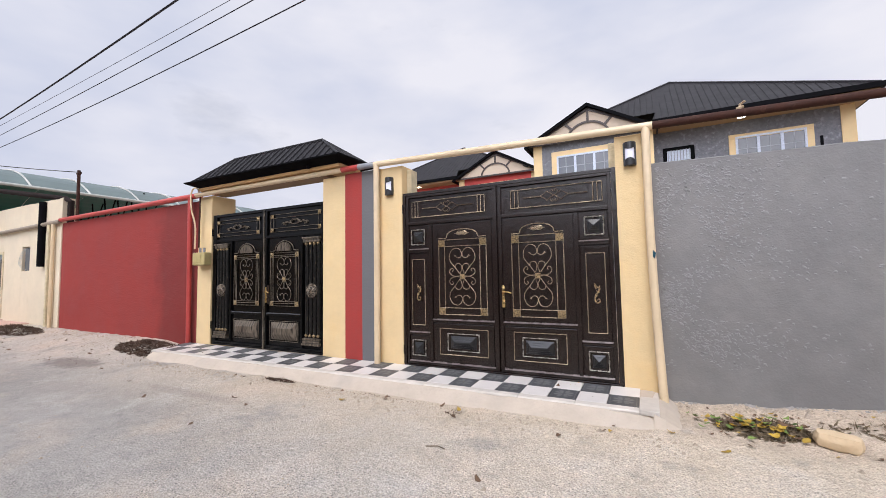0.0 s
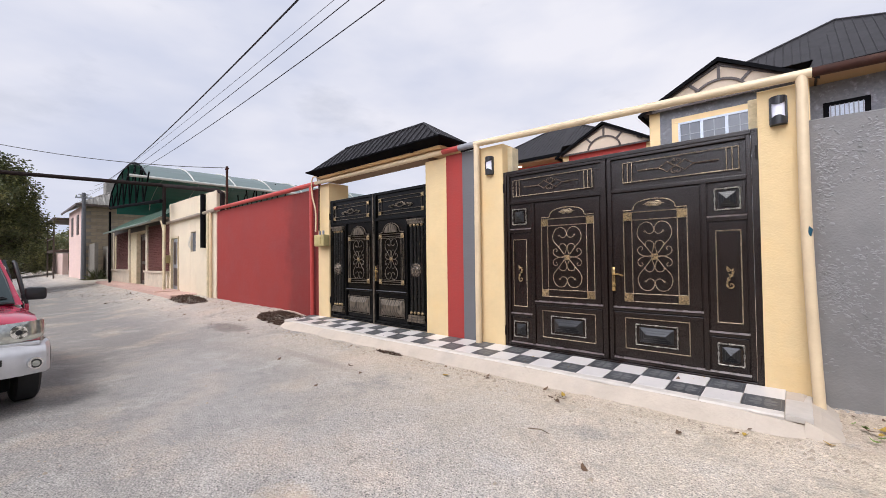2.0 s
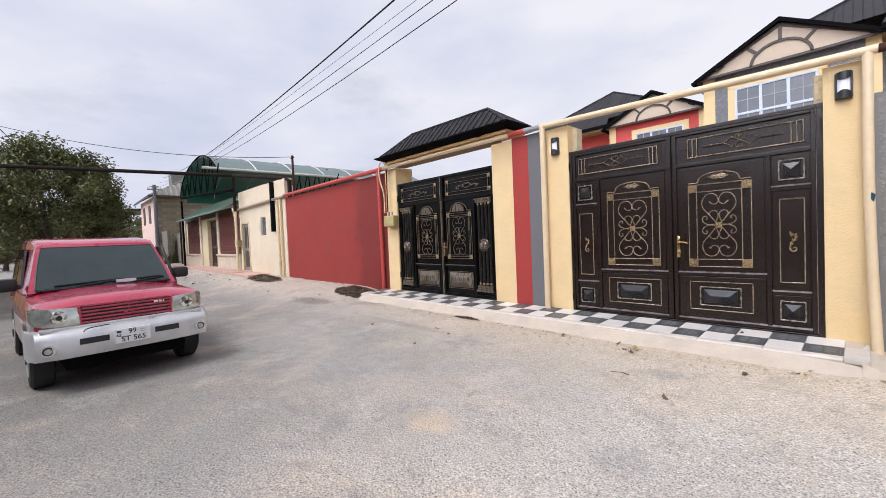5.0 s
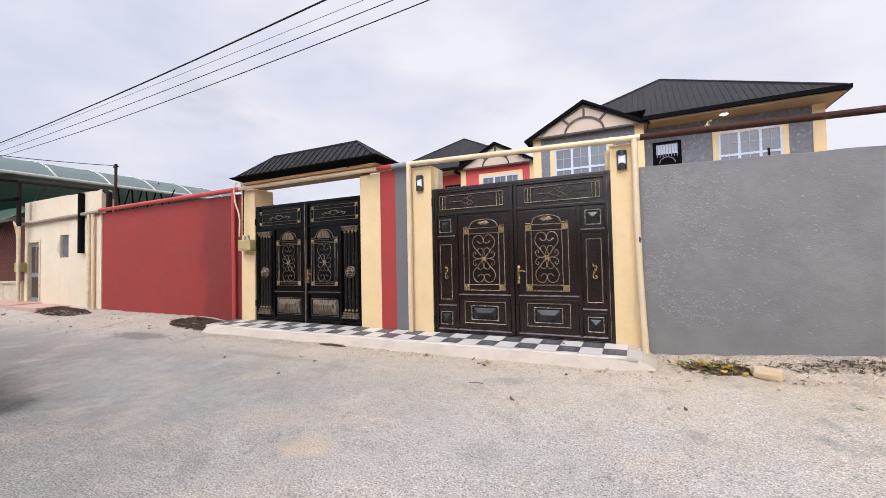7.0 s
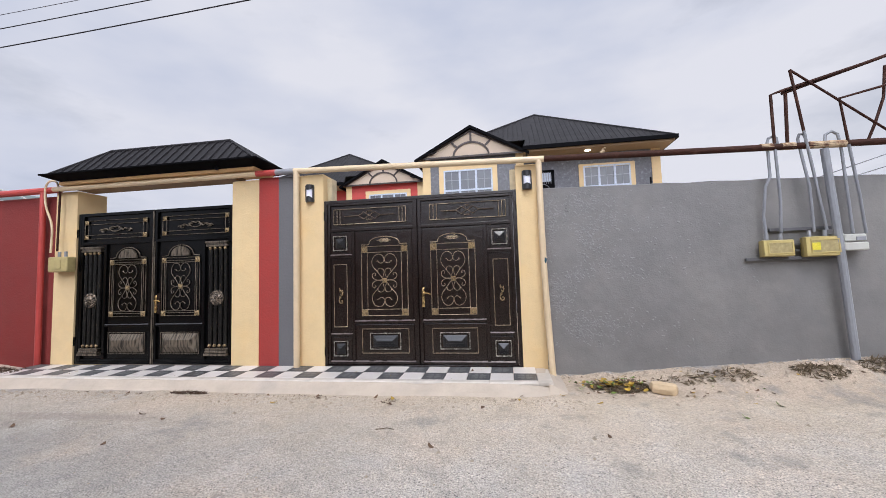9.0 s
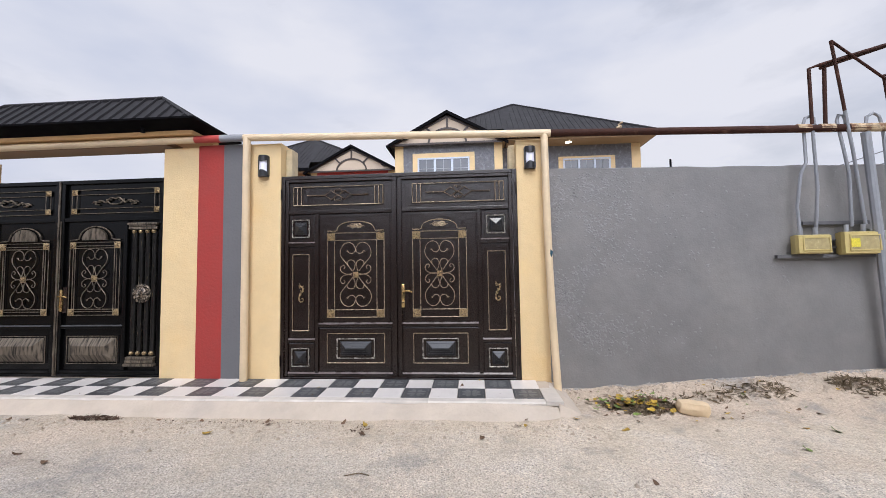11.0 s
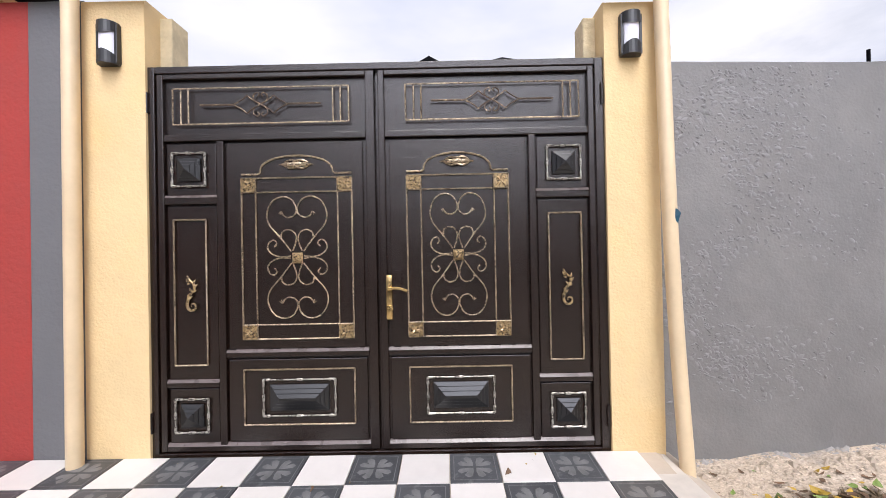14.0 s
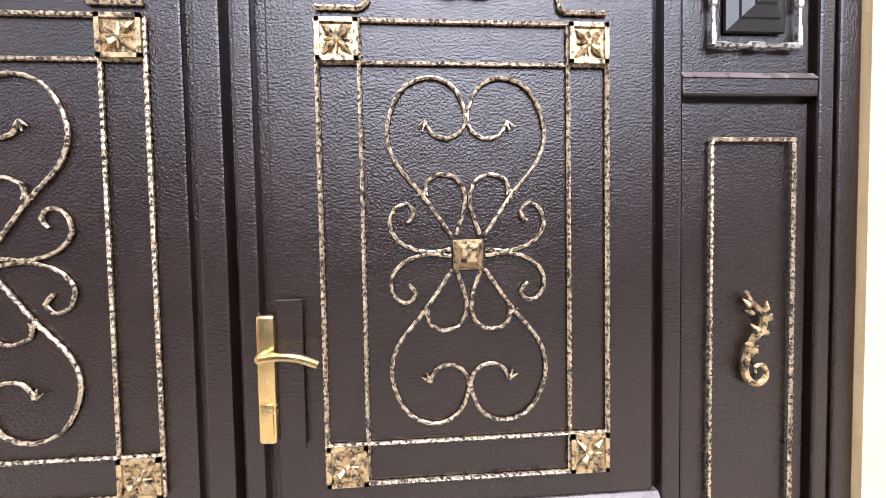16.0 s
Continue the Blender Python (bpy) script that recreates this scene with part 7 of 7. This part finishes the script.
leaf_yellow = material("yellow_fallen_leaf", (0.42, 0.27, 0.035), 0.6, vary=0.3, scale=30, rand=0.2)
leaf_brown = material("brown_dead_leaf", (0.14, 0.08, 0.045), 0.8, vary=0.35, scale=30, rand=0.3)
leaf_green = material("green_fallen_leaf", (0.14, 0.2, 0.045), 0.6, vary=0.3, scale=30, rand=0.3)
straw = material("dry_dark_straw", (0.13, 0.092, 0.052), 0.9, vary=0.4, scale=15)
pebble = material("pale_grit", (0.33, 0.27, 0.21), 0.9, vary=0.2, scale=12, rand=0.2)


def leaf_mesh(name, mat, seed):
    rg = random.Random(seed)
    bm = bmesh.new()
    n = 9
    curl = rg.uniform(0.2, 0.7)
    rim = []
    for i in range(n):
        a = 2 * math.pi * i / n
        r = (0.6 + 0.4 * abs(math.cos(a * 1.5))) * rg.uniform(0.8, 1.1)
        x, y = math.cos(a) * r, math.sin(a) * r * 0.62
        rim.append(bm.verts.new((x, y, curl * (x * x) * 0.6 + rg.uniform(0, 0.22))))
    c = bm.verts.new((0, 0, 0.03))
    for i in range(n):
        bm.faces.new((c, rim[i], rim[(i + 1) % n]))
    me = bpy.data.meshes.new(name)
    bm.to_mesh(me)
    bm.free()
    me.materials.append(mat)
    return me


LEAVES = [[leaf_mesh("leaf", mt, 10 * k + j) for j in range(4)] for k, mt in enumerate((leaf_yellow, leaf_brown, leaf_green))]
NAMES = ("curled yellow fallen leaf on the ground", "curled brown dead leaf on the ground", "limp green fallen leaf on the ground")


def leaf(x, y, kind, size, rg, lift=0.0):
    ob = new("fallen_leaf", LEAVES[kind][rg.randrange(4)])
    ob.location = (x, y, ground_at(x, y) + 0.004 + lift)
    ob.rotation_euler = (rg.uniform(-0.35, 0.35), rg.uniform(-0.35, 0.35), rg.uniform(0, 6.28))
    ob.scale = (size, size, size)
    return tagged(ob, NAMES[kind], "leaf", "fallen leaves on the street")


rg = random.Random(12)
SPOTS = ((-1.98, 3.95, 0), (-1.93, 3.86, 1), (-1.95, 3.75, 1), (-0.5, 3.98, 0), (-0.56, 3.97, 1), (-0.02, 4.12, 0), (0.35, 3.9, 0), (-3.35, 3.7, 0), (-4.05, 4.0, 1), (-3.6, 3.98, 1), (-2.95, 4.0, 1), (-2.9, 3.92, 1), (-2.2, 4.0, 1), (-3.35, 4.28, 0), (-2.95, 4.25, 1), (-2.88, 4.2, 1), (-1.35, 4.35, 2), (-1.1, 4.7, 1), (-2.2, 4.6, 1),
         (-2.7, 4.62, 0), (-0.7, 4.5, 1), (-4.3, 4.65, 2), (-3.9, 4.6, 2), (-5.6, 3.95, 1), (-5.4, 3.95, 1), (-6.3, 4.0, 1), (-6.9, 3.2, 1), (-5.9, 2.9, 1), (-8.2, 3.4, 1), (-0.9, 3.7, 1), (-4.4, 2.6, 1), (-4.7, 3.3, 1), (-1.3, 2.8, 1), (0.25, 3.1, 1), (1.6, 3.6, 2), (-4.32, 3.18, 1), (2.1, 3.95, 2), (1.9, 4.0, 0))
for x, y, k in SPOTS:
    leaf(x, y, k, rg.uniform(0.03, 0.05), rg)
for i in range(100):
    r = abs(rg.gauss(0, 0.16))
    a = rg.uniform(0, 6.28)
    leaf(0.68 + math.cos(a) * r * 1.9, 4.46 + math.sin(a) * r * 0.95, rg.choice((0, 0, 1, 1, 1, 2)), rg.uniform(0.025, 0.052), rg, max(0.0, 0.05 - r * 0.15) + rg.uniform(0, 0.02))
for i in range(55):
    leaf(rg.uniform(0.05, 2.2), rg.uniform(4.15, 4.95), rg.choice((0, 1, 1, 2)), rg.uniform(0.015, 0.035), rg)
for i in range(25):
    leaf(rg.uniform(-16, -8.6), rg.uniform(3.2, 4.9), 1, rg.uniform(0.03, 0.06), rg)
for i in range(10):
    leaf(rg.uniform(-26, -16), rg.uniform(2.6, 4.2), 1, rg.uniform(0.05, 0.09), rg)
for i in range(48):
    leaf(rg.uniform(-8.0, -0.3), rg.uniform(4.1, 4.9), rg.choice((0, 1, 1, 2)), rg.uniform(0.012, 0.034), rg)
for i in range(16):
    leaf(rg.uniform(1.8, 4.6), rg.uniform(4.3, 4.9), rg.choice((0, 1, 1, 2)), rg.uniform(0.02, 0.04), rg)


dead = material("dark_dead_leaves", (0.075, 0.042, 0.026), 0.9, vary=0.4, scale=15)


def litter_heap(x, y, rx, ry, h, n, seed, label, mat=None, size=1.0):
    g = random.Random(seed)
    verts, faces = [], []
    for i in range(n):
        a, r = g.uniform(0, 6.28), math.sqrt(g.uniform(0, 1))
        px, py = x + math.cos(a) * rx * r, y + math.sin(a) * ry * r
        pz = ground_at(px, py) + h * (1 - r) * g.uniform(0.2, 1) + 0.004
        d = Vector((g.gauss(0, 1), g.gauss(0, 1), g.gauss(0, 0.35))).normalized() * g.uniform(0.02, 0.075) * size
        s = d.cross(Vector((g.gauss(0, 0.5), g.gauss(0, 0.5), 1))).normalized() * g.uniform(0.003, 0.014) * (0.4 + 0.6 * size)
        k = len(verts)
        c = Vector((px, py, pz))
        verts += [c - d, c + s, c + d + Vector((0, 0, g.uniform(0, 0.015))), c - s]
        faces.append((k, k + 1, k + 2, k + 3))
    me = bpy.data.meshes.new("litter")
    me.from_pydata(verts, [], faces)
    me.materials.append(mat or straw)
    return tagged(new("leaf_litter", me), label, "litter", "", "stuff")


litter_heap(0.68, 4.46, 0.36, 0.17, 0.06, 600, 1, "heap of dry dark leaf litter by the stone")
litter_heap(1.45, 4.62, 0.35, 0.12, 0.02, 90, 2, "thin trail of dry dark litter")
litter_heap(1.95, 4.7, 0.42, 0.16, 0.03, 150, 3, "dry dark weeds along the grey wall")
litter_heap(3.0, 4.74, 0.3, 0.17, 0.05, 260, 4, "dry dark weeds round the post foot")
litter_heap(3.95, 4.78, 0.5, 0.17, 0.07, 520, 14, "dry olive brown weeds round the post foot")
litter_heap(-9.05, 4.5, 0.85, 0.4, 0.09, 2300, 5, "mound of dark dry litter at the red wall", dead)
litter_heap(-15.3, 4.4, 1.5, 0.35, 0.16, 2200, 6, "long mound of brown litter at the wall corner", dead)
litter_heap(-4.75, 4.03, 0.28, 0.06, 0.04, 330, 7, "small tuft of dark litter at the cement edge", dead, 0.6)
litter_heap(-2.0, 3.85, 0.08, 0.12, 0.01, 26, 8, "few dry leaf crumbs below the cement edge", dead, 0.4)
litter_heap(-3.2, 3.98, 0.9, 0.05, 0.004, 60, 9, "thin line of crumbs along the cement edge", dead, 0.25)

litter_heap(-12, 3.9, 4.0, 0.8, 0.003, 240, 31, "thin scatter of dead leaves by the red wall", dead, 0.6)
litter_heap(-21, 3.4, 5.0, 0.9, 0.003, 200, 32, "thin scatter of dead leaves before the street houses", dead, 0.9)
litter_heap(-28, 3.0, 5.0, 1.2, 0.003, 160, 33, "dead leaves strewn far down the street", dead, 1.2)

# grit along the walls
verts, faces = [], []
g_ = random.Random(9)
for i in range(5200):
    if i < 1500:
        x, y = g_.uniform(0.0, 4.8), 5.02 - abs(g_.gauss(0, 0.25))
    elif i < 3000:
        x, y = g_.uniform(-8.2, 0.2), 4.0 - abs(g_.gauss(0, 0.18))
    elif i < 4400:
        x, y = g_.uniform(-15, -8.3), 4.95 - abs(g_.gauss(0, 0.4))
    else:
        x, y = g_.uniform(-7, 5), g_.uniform(-1, 4.0)
    z = ground_at(x, y)
    s = g_.uniform(0.003, 0.011) if g_.random() < 0.93 else g_.uniform(0.012, 0.026)
    k = len(verts)
    for dx, dy, dz in ((-1, -1, -0.3), (1, -1, -0.3), (1, 1, -0.3), (-1, 1, -0.3), (0.1, 0, 0.9)):
        verts.append((x + dx * s * g_.uniform(0.6, 1.2), y + dy * s * g_.uniform(0.6, 1.2), z + dz * s))
    faces += [(k, k + 1, k + 4), (k + 1, k + 2, k + 4), (k + 2, k + 3, k + 4), (k + 3, k, k + 4)]
me = bpy.data.meshes.new("grit")
me.from_pydata(verts, [], faces)
me.materials.append(pebble)
tagged(new("grit", me), "scattered pale grit and small stones", "gravel", "", "stuff")

# crumbled mortar at the foot of the grey wall
verts, faces = [], []
for i in range(420):
    x = g_.uniform(-0.02, 5.2)
    y = 5.035 - abs(g_.gauss(0, 0.03))
    s = g_.uniform(0.01, 0.032)
    z = ground_at(x, y)
    k = len(verts)
    for j in range(5):
        a = j * 1.257 + g_.uniform(-0.3, 0.3)
        verts.append((x + math.cos(a) * s * 1.5, min(5.045, y + math.sin(a) * s), z - 0.01))
    verts.append((x + g_.uniform(-0.3, 0.3) * s, y + 0.3 * s, z + s * g_.uniform(0.2, 0.55)))
    faces += [(k + j, k + (j + 1) % 5, k + 5) for j in range(5)]
me = bpy.data.meshes.new("mortar_crumbs")
me.from_pydata(verts, [], faces)
me.materials.append(material("pale_grey_mortar", (0.3, 0.28, 0.26), 0.95, vary=0.25, scale=14, bump=0.004, bump_scale=60))
tagged(new("mortar_crumbs", me), "pale grey mortar crumbs along the foot of the grey wall", "mortar", "", "stuff")

# twigs
finish(tubes([([(-1.9, 3.1, ground_at(-1.9, 3.1) + 0.006), (-1.8, 3.13, ground_at(-1.8, 3.13) + 0.01), (-1.72, 3.11, ground_at(-1.72, 3.11) + 0.006)], 0.004)], 5), "twig", straw, None, "thin dry twig lying on the road", category="twig")

# ---- the apron's tiles, one by one ----
def slab_mesh(name, w, d, h, mat, gap=0.0025):
    bm = bmesh.new()
    box(bm, gap, w - gap, gap, d - gap, 0, h)
    me = bpy.data.meshes.new(name)
    bmesh.ops.bevel(bm, geom=[e for e in bm.edges if all(v.co.z > h / 2 for v in e.verts)], offset=0.0015, segments=1, affect="EDGES")
    bm.to_mesh(me)
    bm.free()
    me.materials.append(mat)
    return me


TW, TD = 0.2905, 0.298
white_me = slab_mesh("tile", TW, TD, 0.012, white_tile)
dark_me = slab_mesh("tile", TW, TD, 0.012, dark_tile)
slope = math.atan2(0.03, 0.68)
mot = bmesh.new()
for i in range(4):
    a = i * math.pi / 2
    for b_ in (-0.35, 0.35):
        p = [Vector((math.cos(a + b_ * f) * r_, math.sin(a + b_ * f) * r_, 0)) for r_, f in ((0.012, 0), (0.05, -0.15), (0.1, 0.35), (0.108, 1.15), (0.09, 1.7), (0.045, 1.75))]
        mot.faces.new([mot.verts.new((q.x, q.y, 0.0128)) for q in p])
for i in range(4):
    a = i * math.pi / 2 + math.pi / 4
    for r0, r1 in ((0.168, 0.174),):
        p = [Vector((math.cos(q) * r_, math.sin(q) * r_, 0)) for q, r_ in ((a, r0), (a, r1), (a + math.pi / 2, r1), (a + math.pi / 2, r0))]
        rot = Matrix.Rotation(math.pi / 4, 3, "Z")
        mot.faces.new([mot.verts.new((rot @ q).xy[:] + (0.0128,)) for q in p])
motif_me = bpy.data.meshes.new("tile_motif")
mot.to_mesh(motif_me)
mot.free()
motif_me.materials.append(tile_motif)
trg = random.Random(4)
for row in range(2):
    for k in range(28):
        x = -0.27 - TW * (k + 1)
        y = 4.975 - TD * (row + 1) - 0.045
        z = 0.148 + (y - 4.30) * 0.0441 + 0.002
        dark = (k + row) % 2 == 1
        t = shared("tile", dark_me if dark else white_me, Vector((x, y, z + trg.uniform(0, 0.0012))) - apron.location, apron)
        t.rotation_euler = (slope, 0, 0)
        if dark:
            q = shared("tile_motif", motif_me, (TW / 2, TD / 2, 0), t, math.pi / 4)
nose = bmesh.new()
solid(nose, [[(a, 0.0 - 0.085, -0.03), (a, -0.09, -0.006), (a, -0.078, 0.009), (a, 0.0, 0.014), (a, 0.0, -0.02)] for a in (0.002, 2 * TW - 0.002)])
nose_me = bpy.data.meshes.new("edging_slab")
nose.to_mesh(nose_me)
nose.free()
nose_me.materials.append(marble)
for k in range(14):
    x = -0.27 - 2 * TW * (k + 1)
    y = 4.975 - TD * 2 - 0.045
    s = shared("edging_slab", nose_me, Vector((x, y - 0.002, 0.148 + (y - 4.3) * 0.0441)) - apron.location, apron)
bm = boxes((-0.27, -0.1, 4.25, 4.93, 0.12, 0.166), bevel=0.006)
e = part("edging_slab", bm, marble, apron)
e.location = -apron.location
